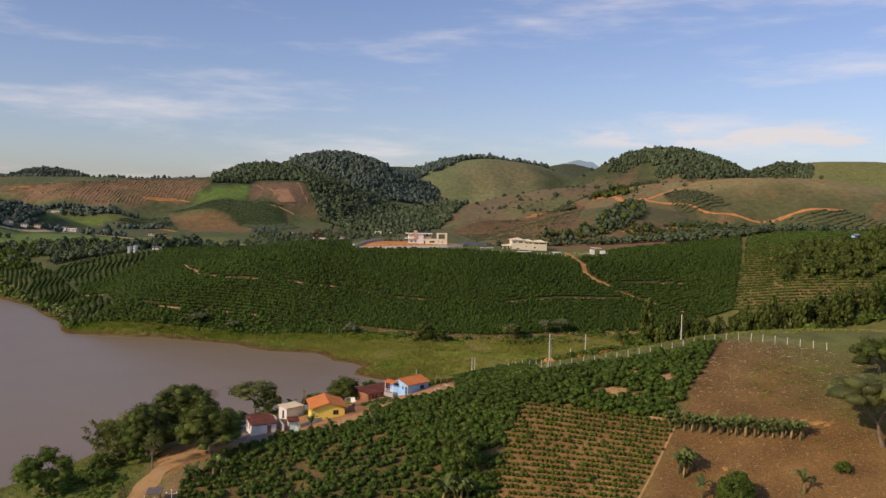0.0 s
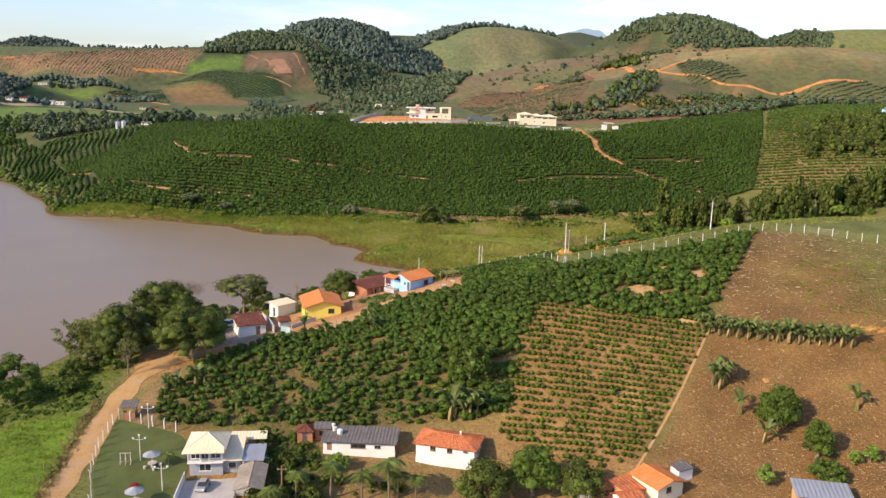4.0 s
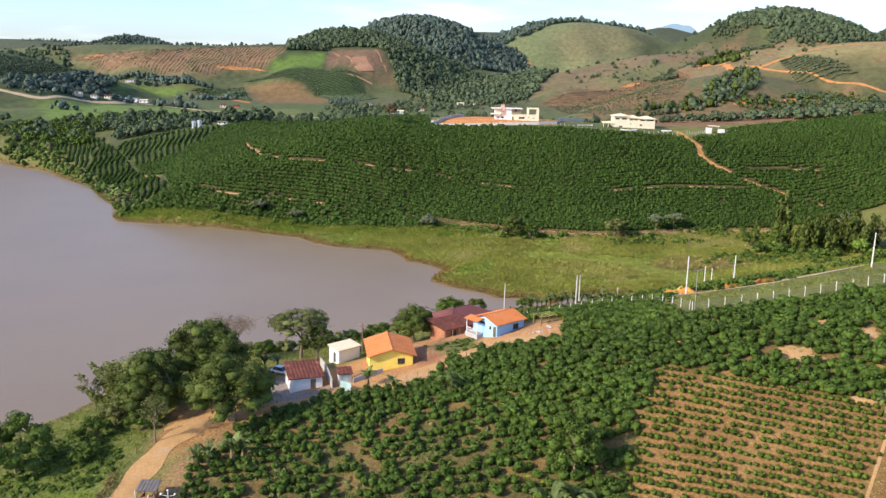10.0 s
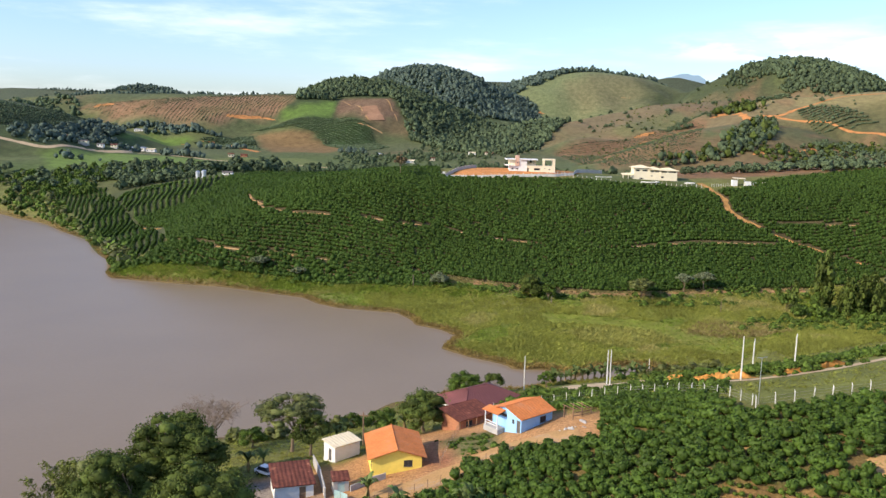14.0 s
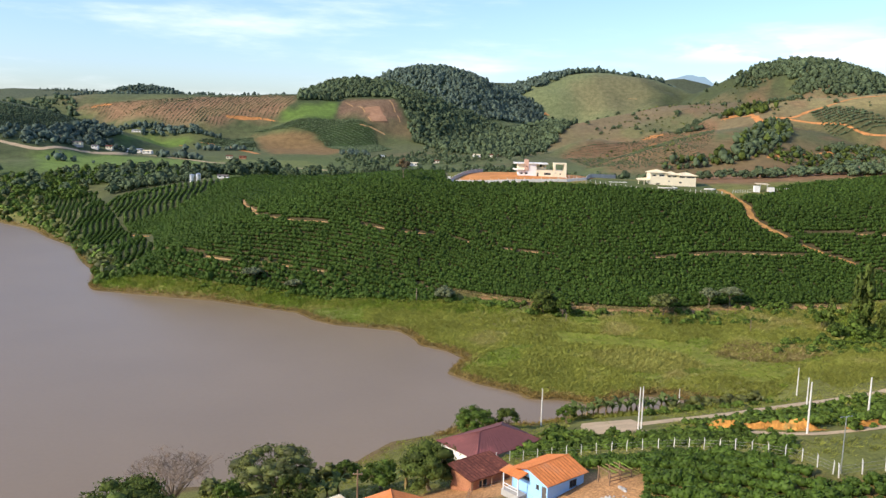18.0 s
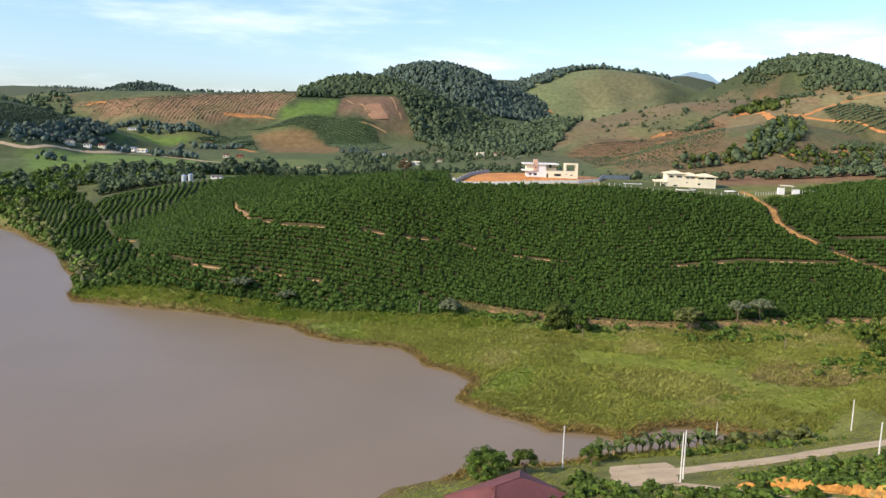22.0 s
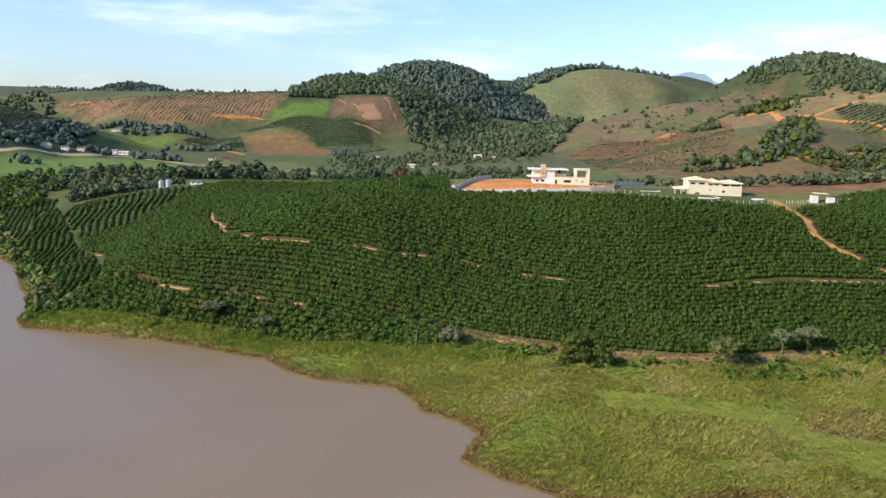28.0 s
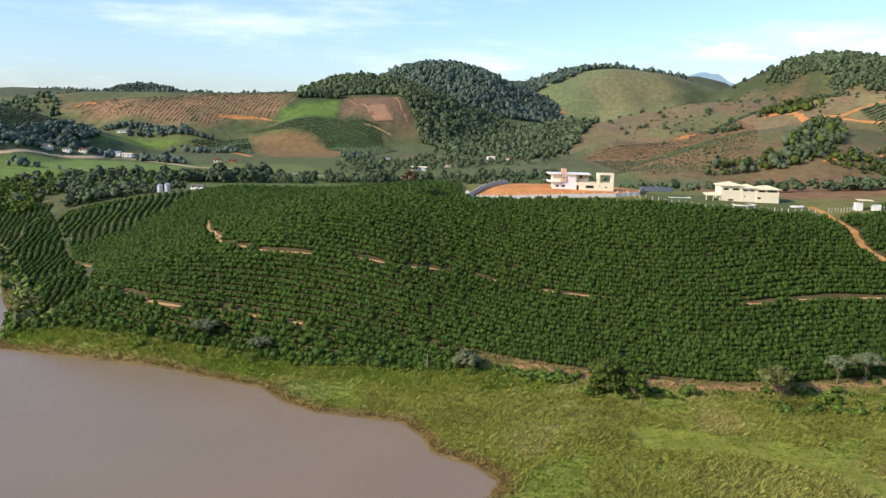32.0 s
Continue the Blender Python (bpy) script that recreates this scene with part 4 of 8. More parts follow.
CUT_A = [(41.4, 204.2), (43.6, 199.5), (46.6, 195.4), (49.2, 190.6), (51.0, 185.2), (53.6, 180.8)]
CUT_B = [(57.0, 178.4), (61, 178.6), (65, 179.4), (70.5, 181)]
cut_bank(CUT_A, 1.9, 1.0)
cut_bank(CUT_B, 1.6, 2.0)
for k, (x, y, w) in enumerate(((90.2, 120.2, 1.6), (92.4, 119.0, 1.2), (88.6, 121.6, 0.9), (105.5, 132, 1.9), (103, 130.6, 1.0), (83.7, 100.2, 0.95), (69.9, 115.6, 0.7))):
    bare_patch(x, y, w * 0.9, w * 0.55, 20 * k, M_FACE, "ochre heap of dug earth on the dry field", 90 + k)
for k, (x, y, w) in enumerate(((58, 143, 2.6), (64, 150.7, 1.3), (70.2, 146.4, 1.7), (68.2, 138.2, 1.2), (42.7, 150, 1.1), (63.3, 133, 1.1))):
    bare_patch(x, y, w * 1.3, w * 0.8, 0, M_DIRT, "bare tan earth among the coffee", 40 + k)
ribbon("road", [(31, 212.5), (32.5, 219), (34, 227), (34.6, 232.5)], 10.5, M_GRAVEL, "pale gravel yard beside the lake road", "yard", 0.10)
ribbon("road", [(-700, 760), (-480, 740), (-334, 739), (-321, 780), (-299, 800), (-283, 835), (-238, 811), (-204, 787), (-181, 791)], 5.0, M_GRAVEL, "pale country road on the valley floor", "road", every=5)
ribbon("road", [(-126, 758), (-100, 745), (-84, 742)], 4.0, M_GRAVEL, "pale country road on the valley floor", "road", every=5)
ribbon("road", [(-310, 1015), (-279, 1030), (-242, 1003), (-200, 931)], 6.0, M_CLAY, "orange earth road cut into a low rise", "road", every=5, ragged=0.4)
ribbon("road", [(-275, 1088), (-231, 1102), (-214, 1098), (-200, 1094)], 4.5, M_CLAY, "orange earth track at the foot of the red field", "road", every=5, ragged=0.6)
ribbon("road", [(297, 966), (305, 976), (314, 979), (322, 956), (324, 928)], 7.0, M_CLAY, "orange earth cutting on the spur", "road", every=3, ragged=0.7)
for line in ([(265, 752), (280, 760)], [(301, 773), (320, 784), (339, 795)], [(216, 961), (230, 977)]):
    ribbon("track", [line[0], *line[1:]], 4.0, M_CLAY, "orange earth slip among the scrub", "earth bank", every=3, ragged=0.8)
ribbon("road", [(340, 935), (360, 930), (384, 947), (404, 955), (430, 966), (560, 940), (650, 950), (760, 985)], 4.2, M_CLAY, "orange earth road cut into the hill", "road", every=5, ragged=0.5)
ribbon("road", [(338, 936), (352, 930), (373, 910), (398, 876), (450, 850), (560, 850)], 3.4, M_CLAY, "orange earth road climbing the hill", "road", every=5, ragged=0.5)
ribbon("track", [(218, 992), (232, 1000), (244, 1002)], 7.0, M_CLAY, "small orange earth slip on the pasture", "earth bank", every=4, ragged=0.6)
ribbon("track", [(118, 1414), (140, 1440), (169, 1465)], 7.0, M_CLAY, "orange earth bank at the green hill's foot", "earth bank", every=4, ragged=0.6)
ribbon("track", [(281, 1490), (315, 1497), (344, 1492)], 4.0, M_DIRT, "tan earth scar across the green hill", "earth bank", every=4, ragged=0.6)
ribbon("track", [(-452, 1112), (-441, 1116), (-426, 1112)], 8.0, M_CLAY, "orange earth scar beside the red field", "earth bank", every=4, ragged=0.6)
for line in ([(-136, 1151), (-115, 1126), (-108, 1115), (-96, 1088)], [(-109, 1079), (-90, 1079), (-67, 1081)], [(-79.5, 1156), (-70, 1130), (-61, 1104)]):
    ribbon("track", line, 1.6, M_DIRT, "pale footpath across the bare far field", "dirt track", every=3, ragged=0.5)

ribbon("field", [(-98.5, 1122), (-94, 1112), (-90, 1100), (-85.5, 1091)], 21.0, M_BARE_FIELD, "freshly ploughed reddish plot on the far slope", "field", 0.5, every=4, ragged=0.03)

# ---- coffee ----
rng = np.random.default_rng(11)


def rows_in(poly, ax, spacing, every, jitter, skip=(), sway=0.35):
    """Points along straight rows that fill a polygon."""
    poly = np.asarray(poly, float)
    a = np.array(ax, float) / math.hypot(*ax)
    b = np.array([-a[1], a[0]])
    u, v = poly @ a, poly @ b
    out = []
    for s in np.arange(v.min(), v.max(), spacing):
        t = np.arange(u.min() + rng.uniform(0, every), u.max(), every)
        sw = s + sway * spacing * ripple(t, t * 0 + s * 0.25, 14.0, 1.0)
        out.append(t[:, None] * a + sw[:, None] * b)
    p = np.concatenate(out)
    p = p + rng.normal(size=p.shape) * jitter
    keep = inside(poly, p[:, 0], p[:, 1])
    for line, clear in skip:
        keep &= off_line(line, p[:, 0], p[:, 1]) > clear
    return p[keep]


def contour_rows(poly, base, spacing, every, skip=(), lines=range(-18, 76)):
    """Points along rows that follow a base line up the slope."""
    base = np.asarray(base, float)
    poly = np.asarray(poly, float)
    out = []
    for k in lines:
        x = np.arange(poly[:, 0].min(), poly[:, 0].max(), every) + rng.uniform(0, every)
        y = np.interp(x, base[:, 0], base[:, 1])
        y = np.convolve(np.pad(y, 3, mode="edge"), np.ones(7) / 7, "valid")
        out.append(np.column_stack([x, y + (k + 0.5) * spacing + 0.7 * ripple(x, x * 0 + k * 0.5, 24.0, 2.0)]))
    p = np.concatenate(out)
    p = p + rng.normal(size=p.shape) * (0.14, 0.12)
    keep = inside(poly, p[:, 0], p[:, 1])
    for line, clear in skip:
        keep &= off_line(line, p[:, 0], p[:, 1]) > clear
    keep &= rng.uniform(size=len(p)) > 0.03
    return p[keep]


def bush_places(p, width, tall, spread_=0.18):
    q = with_z(p)
    k = 1 + spread_ * rng.normal(size=(len(q), 1))
    return np.column_stack([q, width * k, tall * k * (1 + 0.1 * rng.normal(size=(len(q), 1)))])


one = [(0, 0, 0.48, 0.5)]
FAR_BUSH = [clump(20 + i, one, 1, 7, 0.17, 0.18, 1.0) for i in range(6)]
NEAR_BUSH = [clump(40 + i, [(0, 0, 0.42, 0.44), (0.2 * math.cos(i * 2.1), 0.2 * math.sin(i * 2.1), 0.56, 0.27), (0.2 * math.cos(i * 2.1 + 2.6), 0.2 * math.sin(i * 2.1 + 2.6), 0.5, 0.29)], 1, 19, 0.085, 0.12, 1.0, 0.9) for i in range(8)]
YOUNG_BUSH = [clump(48 + i, [(0, 0, 0.46, 0.46)], 1, 26, 0.10, 0.14, 1.0, 0.86) for i in range(6)]
tracks = [(line, clear) for line, clear in zip(LOW_SHOWN, (1.0, 0.9, 1.6, 0.7))] + [(line, 1.0) for line in MID_SHOWN] + [(TRACK_LEFT[1:], 0.6), (TRACK_NOTCH[1:], 1.1)] + [(line, clear) for line, clear in zip(DRIVE, (2.3, 1.9, 1.0))]
hill = contour_rows(PLANTED, TRACK_LOW, 2.5, 0.95, tracks)
hill_places = bush_places(hill, 1.74, 1.8, 0.12)
hill_places[:, 3] *= 1 + 0.12 * step(30, -40, hill_places[:, 0])
scatter("coffee_plantation", FAR_BUSH, hill_places, M_COFFEE, "dense dark green coffee in contour rows", "coffee field", 5)
low = contour_rows(PLANTED_LOW, TRACK_LOW, 2.3, 1.0, tracks)
scatter("coffee_plantation", FAR_BUSH, bush_places(low, 1.85, 1.9, 0.25), M_COFFEE, "coffee rows between track and lake shore", "coffee field", 6)
left_rows = rows_in(PLANTED_LEFT, (-0.2, 0.98), 3.5, 0.9, 0.06, tracks, sway=0.6)
scatter("coffee_plantation", FAR_BUSH, bush_places(left_rows, 1.75, 1.6, 0.12), M_COFFEE_NEAR, "striped coffee rows on the hill's flank", "coffee field", 7)
shore_rows = rows_in(PLANTED_SHORE, (-0.25, 0.97), 3.2, 0.9, 0.08, tracks, sway=0.7)
scatter("coffee_plantation", FAR_BUSH, bush_places(shore_rows, 1.8, 1.7, 0.14), M_COFFEE, "wavy coffee rows above the lake's western bank", "coffee field", 14)
far_rows = rows_in(PLANTED_FAR, (-0.35, 0.94), 2.9, 1.0, 0.15, tracks, sway=0.5)
scatter("coffee_plantation", FAR_BUSH, bush_places(far_rows, 1.6, 1.3), M_COFFEE, "thin young coffee rows on olive turf", "coffee field", 15)
terrace_rows = rows_in(TERRACES, (0.68, -0.73), 3.1, 0.95, 0.1, sway=0.15)
terrace_rows = terrace_rows[rng.uniform(size=len(terrace_rows)) > 0.08]
scatter("coffee_plantation", FAR_BUSH, bush_places(terrace_rows, 1.5, 1.05), M_COFFEE_NEAR, "low young coffee on ochre terraces", "coffee field", 8)

BARE = [(58, 143, 1.9), (62, 141, 1.0), (54.5, 144.6, 0.9), (64, 150.7, 1.0), (70.2, 146.4, 1.3), (68.2, 138.2, 1.0), (63.3, 133, 1.0), (42.7, 150, 0.9), (6, 144, 1.3), (10, 138, 1.1), (0, 133, 1.4), (20, 150, 0.8), (-12, 133, 1.1), (28, 131, 1.2), (81, 155, 0.8)]
old = rows_in(COFFEE_OLD, (0.985, 0.10), 1.68, 1.12, 0.24, sway=0.3)
FENCED = [(24, 159), (27, 172), (9, 188.5), (17.5, 184.8), (28, 179.6), (36.8, 173.4), (42.6, 166.4), (44.5, 157.8), (34, 156)]
fenced = rows_in(FENCED, (0.70, -0.71), 2.5, 0.95, 0.08, sway=0.10)
old = np.concatenate([old[~inside(FENCED, old[:, 0], old[:, 1])], fenced])
thin = step(22, 6, old[:, 0] + 0.35 * (old[:, 1] - 130)) * step(150, 143, old[:, 1])
keep = rng.uniform(size=len(old)) > 0.01 + 0.16 * thin
keep &= thin * (ripple(old[:, 0], old[:, 1], 2.6, 4.0) + 0.3 * ripple(old[:, 0], old[:, 1], 1.1, 2.0)) < 0.58
for bx, by, br in BARE:
    keep &= np.hypot((old[:, 0] - bx) / 1.5, old[:, 1] - by) > br
old = old[keep]
size = 1 - 0.18 * thin[keep]
old_places = bush_places(old, 1.88, 1.65, 0.15)
old_places[:, 3:] *= size[:, None]
single = (old_places[:, 1] < 128.5) & (old_places[:, 0] < 24)
scatter("coffee_plantation", NEAR_BUSH, old_places[~single], M_COFFEE_NEAR, "mature dark green coffee on orange earth", "coffee field", 9)
young = rows_in(COFFEE_YOUNG, (0.915, -0.40), 1.42, 0.96, 0.07, sway=0.06)
young = young[(rng.uniform(size=len(young)) > 0.05) & (ripple(young[:, 0], young[:, 1], 2.4, 8.0) < 0.92)]
scatter("coffee_plantation", YOUNG_BUSH, bush_places(young, 1.04, 0.9, 0.16), M_COFFEE_YOUNG, "young coffee in neat rows on bare tan soil", "coffee field", 10)
bush_meshes = [link_mesh("coffee_bush", v, f, M_COFFEE_BY, True) for v, f in NEAR_BUSH]
for i, (x, y, z, w, h) in enumerate(old_places[single][:300]):
    ob = bush_meshes[i] if i < len(bush_meshes) else new("coffee_bush", bush_meshes[i % len(bush_meshes)].data)
    ob.matrix_basis = Matrix.LocRotScale((x, y, z - 0.05), Euler((0, 0, i * 2.4)), (w, w, h))
    tagged(ob, "leafy dark green coffee bush on tan earth", "coffee bush", "coffee bushes above the farm yards")


# ---- trees ----
def tree(name, label, x, y, tall, wide, mat, seed, lobes=9, leaves=130, trunk=0.32, bole=0.3, flat=0.8, leaf=0.13, group="", bark=None, airy=1.0, full=1.0):
    """A tapered trunk that forks into limbs and branches; each branch ends in small uneven sprays of leaves."""
    r = random.Random(seed)
    root = thing(name, label, "tree", on_ground(x, y, r.uniform(0, 360), -0.1), group)
    bm = bmesh.new()
    top = Vector((r.uniform(-0.05, 0.05) * wide, r.uniform(-0.05, 0.05) * wide, tall * max(bole, 0.22)))
    tube(bm, [(0, 0, -0.2), (0.05, 0, 0.4), top * 0.5 + Vector((0.12, 0.05, 0)), top], [trunk * 1.35, trunk, trunk * 0.8, trunk * 0.65], 7)
    masses = []
    if y > 280:
        leaf, airy = max(leaf, 0.26), airy * 1.2
    lobes = int(lobes * 3.4)
    leaves = int(leaves * 0.5)
    limbs = []
    for k in range(6):
        a = k * math.tau / 6 + r.uniform(-0.4, 0.4)
        reach = wide * r.uniform(0.16, 0.26)
        fork = Vector((math.cos(a) * reach, math.sin(a) * reach, tall * (max(bole, 0.22) + (0.8 - max(bole, 0.22)) * r.uniform(0.3, 0.6))))
        tube(bm, [top * 0.9, top.lerp(fork, 0.5) + Vector((0, 0, 0.04 * tall)), fork], [trunk * 0.5, trunk * 0.36, trunk * 0.24], 5)
        limbs.append(fork)
    for k in range(lobes):
        a, far = k * 2.4 + r.uniform(-0.4, 0.4), (0.1 if k == 0 else math.sqrt(r.uniform(0.04, 1.0)))
        rad = wide * full * r.uniform(0.09, 0.16)
        dome = math.sqrt(max(0.0, 1 - 0.86 * far * far))
        low, high = tall * (bole + 0.10), tall - rad * flat
        level = r.uniform(0.72, 1.0) if r.random() < 0.66 else r.uniform(0.25, 0.7)
        h = low + (high - low) * (dome * level if flat > 0.65 else (0.45 + 0.55 * dome) * max(level, 0.55))
        c = Vector((math.cos(a) * far * (wide / 2 - rad * 0.7), math.sin(a) * far * (wide / 2 - rad * 0.7), h))
        masses.append((c.x, c.y, c.z, rad * r.uniform(0.8, 1.25)))
        fork = min(limbs, key=lambda q: (q - c).length)
        tube(bm, [fork, fork.lerp(c, 0.55) + Vector((0, 0, -0.02 * tall)), c], [trunk * 0.2, trunk * 0.12, trunk * 0.05], 4)
    part("trunk", bm, bark or M_BARK, root)
    v, f = clump(seed, masses, 1, leaves, leaf, 0.3, flat * 0.85, 0.70 * airy)
    crown = link_mesh("crown", v, f, mat, True)
    crown.parent = root
    return root


big = "big trees beside the road"
tree("broadleaf_tree", "large dark spreading tree beside the dirt road", -29.2, 146.2, 11.8, 14.6, M_TREE_DARK, 1, 26, 200, 0.42, 0.05, flat=0.70, group=big, bark=M_TWIG)
tree("broadleaf_tree", "large dark tree with a flat crown above the lake", -38.8, 163, 14.8, 14, M_TREE_DARK, 2, 22, 190, 0.45, 0.12, flat=0.66, group=big)
tree("broadleaf_tree", "thin half-bare tree with a pale trunk beside the road", -39.9, 141.2, 8.0, 5.2, M_TREE_OLIVE, 3, 7, 60, 0.15, 0.40, flat=0.8, leaf=0.10, group=big, bark=M_TWIG, airy=0.4)
tree("broadleaf_tree", "dark tree crowded among the big trees", -43.6, 152.5, 12.4, 13, M_TREE_DARK, 4, 24, 190, 0.35, 0.02, group=big)
tree("broadleaf_tree", "olive tree leaning towards the lake", -48, 159.5, 11, 10.5, M_TREE_OLIVE, 5, 15, 150, 0.28, 0.02, group=big)
tree("broadleaf_tree", "fresh green tree behind the road's bend", -34.5, 160.5, 12.2, 11, M_TREE_DARK, 6, 18, 170, 0.35, 0.26, flat=0.7, group=big)
tree("broadleaf_tree", "low dark undergrowth bush below the big trees", -43.8, 147.5, 4.2, 6, M_TREE, 43, 7, 130, 0.2, 0.05, group=big)
tree("broadleaf_tree", "low olive undergrowth bush on the shore slope", -50, 153, 4.5, 7, M_TREE_OLIVE, 41, 8, 130, 0.2, 0.02, group=big)
tree("broadleaf_tree", "low green undergrowth bush on the bank", -49.5, 139, 3.2, 5.5, M_TREE, 44, 7, 120, 0.2, 0.05)
tree("broadleaf_tree", "dark bushy tree on the grassy lake bank", -59.5, 138, 10.5, 12, M_TREE, 7, 13, 180, 0.35, 0.02)
tree("broadleaf_tree", "low green shrub tree on the lake bank", -51, 146, 4.5, 6, M_TREE, 8, 7, 130, 0.2, 0.1)
tree("broadleaf_tree", "wide olive tree behind the white house", -24, 181, 10.5, 12.5, M_TREE_OLIVE, 9, 13, 170, 0.35, 0.4, flat=0.5)
tree("broadleaf_tree", "dark bushy tree behind the white cottage", -20, 176, 7.5, 7, M_TREE_DARK, 10, 9, 150, 0.3, 0.2)
tree("mango_tree", "dense dark mango tree behind the yellow house", -1.5, 184, 8.5, 9.5, M_TREE_DARK, 11, 11, 190, 0.35, 0.04, full=1.25)
tree("broadleaf_tree", "low green tree at the lake's edge", -9, 189, 5.5, 7, M_TREE, 12, 8, 130, 0.25, 0.15)
tree("broadleaf_tree", "rounded green tree behind the maroon roof", 7, 231, 6.4, 9, M_TREE, 13, 13, 160, 0.3, 0.04)
tree("broadleaf_tree", "small tree beside the maroon roof", 14, 232, 5, 6, M_TREE_DARK, 14, 7, 120, 0.2, 0.2)
tree("broadleaf_tree", "green shrub tree by the lake road", 27, 237, 4.5, 5, M_TREE, 15, 7, 120, 0.2, 0.15)
tree("broadleaf_tree", "low shrub on the lake bank", -33, 190, 4, 7, M_TREE, 16, 7, 120, 0.2, 0.1)
tree("broadleaf_tree", "low shrub on the lake bank", -16, 203, 3.5, 5, M_TREE, 17, 6, 120, 0.2, 0.1)
tree("broadleaf_tree", "slim tall tree standing in the coffee", 21.7, 127.5, 10.5, 7.5, M_TREE, 18, 11, 150, 0.25, 0.12, flat=1.1)
tree("mango_tree", "round dark mango tree in the dry field", 67.4, 106, 7.4, 6.5, M_TREE, 19, 20, 230, 0.35, -0.05, flat=1.0, full=1.3)
tree("mango_tree", "round green mango tree in the dry field", 69.2, 97.8, 6.4, 4.5, M_TREE, 20, 15, 210, 0.3, -0.05, flat=1.1, full=1.3)
tree("broadleaf_tree", "low wide bush in the dry field", 67.8, 92.8, 3.6, 5.0, M_TREE, 21, 8, 150, 0.2, 0.05)
tree("broadleaf_tree", "small bright green shrub in the dry field", 59.6, 94.3, 3.6, 2.8, M_TREE_BRIGHT, 22, 6, 120, 0.15, 0.06, flat=1.1)
tree("broadleaf_tree", "small bright green shrub in the dry field", 73.2, 94.8, 2.2, 2.0, M_TREE_BRIGHT, 23, 5, 110, 0.12, 0.06)
tree("broadleaf_tree", "small green shrub in the dry field", 75.2, 94.4, 2.9, 2.4, M_TREE_BRIGHT, 24, 5, 110, 0.12, 0.06)
tree("broadleaf_tree", "tall airy olive tree with spreading limbs at the field's edge", 97.2, 109.8, 14, 21, M_TREE_OLIVE, 25, 15, 150, 0.42, 0.34, flat=0.62, airy=1.25)
tree("broadleaf_tree", "dark spreading tree above the dry field", 112, 133, 9, 13, M_TREE_DARK, 47, 11, 150, 0.35, 0.2)
tree("broadleaf_tree", "dark shrub at the field's edge", 87.3, 106.2, 2.4, 3.2, M_TREE, 26, 7, 130, 0.2, 0.1)
tree("mango_tree", "big dark mango tree below the tiled house", 20.5, 100.5, 8, 9, M_TREE_DARK, 27, 12, 200, 0.4, 0.04, full=1.25)
tree("mango_tree", "big green mango tree below the tiled house", 27.5, 101, 8.5, 8.5, M_TREE, 28, 12, 200, 0.4, 0.04, full=1.25)
tree("mango_tree", "dark mango tree at the yard's edge", 34, 98, 6.5, 8, M_TREE_DARK, 29, 11, 190, 0.35, 0.04, full=1.25)
tree("broadleaf_tree", "dark shrub beside the long house", -1, 111, 3.2, 3.8, M_TREE_BRIGHT, 30, 6, 120, 0.15, 0.1)
tree("broadleaf_tree", "dark bush beside the villa", -8.5, 113, 2.2, 4, M_TREE_DARK, 31, 8, 130, 0.2, 0.1)
tree("broadleaf_tree", "brown-leaved lone tree on the hill crest", -20, 441, 10.5, 7.0, M_TREE_RUST, 32, 8, 90, 0.2, 0.42)
tree("broadleaf_tree", "pale grey-green bush at the track's edge", 0.2, 345.5, 5.5, 7, M_TREE_PALE, 33, 8, 120, 0.2, 0.15)
tree("broadleaf_tree", "dark round tree at the foot of the coffee", 33, 334, 9.0, 9.5, M_TREE_DARK, 34, 11, 170, 0.35, 0.04, full=1.25)
tree("broadleaf_tree", "small tree beside the dark round tree", 39, 330, 7, 6, M_TREE, 35, 7, 120, 0.22, 0.2)
tree("broadleaf_tree", "grey-green acacia at the foot of the coffee", -71, 364.5, 5.5, 7.5, M_TREE_PALE, 36, 8, 120, 0.22, 0.3, flat=0.55)
tree("broadleaf_tree", "grey-green acacia above the shore", -54.5, 358, 4.5, 6.5, M_TREE_PALE, 37, 7, 120, 0.2, 0.3, flat=0.55)
tree("broadleaf_tree", "olive acacia at the foot of the coffee", 72, 331, 7.5, 11, M_TREE_OLIVE, 38, 10, 130, 0.25, 0.3, flat=0.5)
tree("broadleaf_tree", "pale slender tree at the foot of the coffee", 89, 338, 7, 7, M_TREE_PALE, 39, 8, 80, 0.2, 0.45, flat=0.5)
tree("broadleaf_tree", "pale slender tree at the foot of the coffee", 97, 340, 7, 8, M_TREE_PALE, 40, 8, 80, 0.2, 0.45, flat=0.5)
for k, (x, y, tall, wide, kind) in enumerate([(128, 316, 8, 9, M_TREE), (136, 308, 10, 10, M_TREE_BRIGHT), (144, 312, 12, 9, M_TREE_OLIVE), (152, 316, 14, 9, M_TREE_PALE), (160, 306, 11, 10, M_TREE_OLIVE),
                                              (168, 312, 13, 10, M_TREE_DARK), (177, 304, 14, 11, M_TREE_OLIVE), (186, 308, 13, 10, M_TREE_OLIVE), (196, 300, 14, 11, M_TREE_DARK), (205, 304, 13, 10, M_TREE_OLIVE),
                                              (214, 296, 14, 11, M_TREE_OLIVE), (224, 290, 12, 12, M_TREE), (150, 300, 7, 9, M_TREE_BRIGHT), (190, 290, 7, 9, M_TREE_BRIGHT), (170, 296, 8, 8, M_TREE), (120, 322, 6, 8, M_TREE)]):
    tree("broadleaf_tree", ("tall tree in the grove beyond the fence" if tall > 9 else "low green tree at the grove's edge"), x, y, tall, wide * 0.66, kind, 60 + k, 8, 110, 0.22, 0.28, flat=1.2, group="grove beyond the fence")

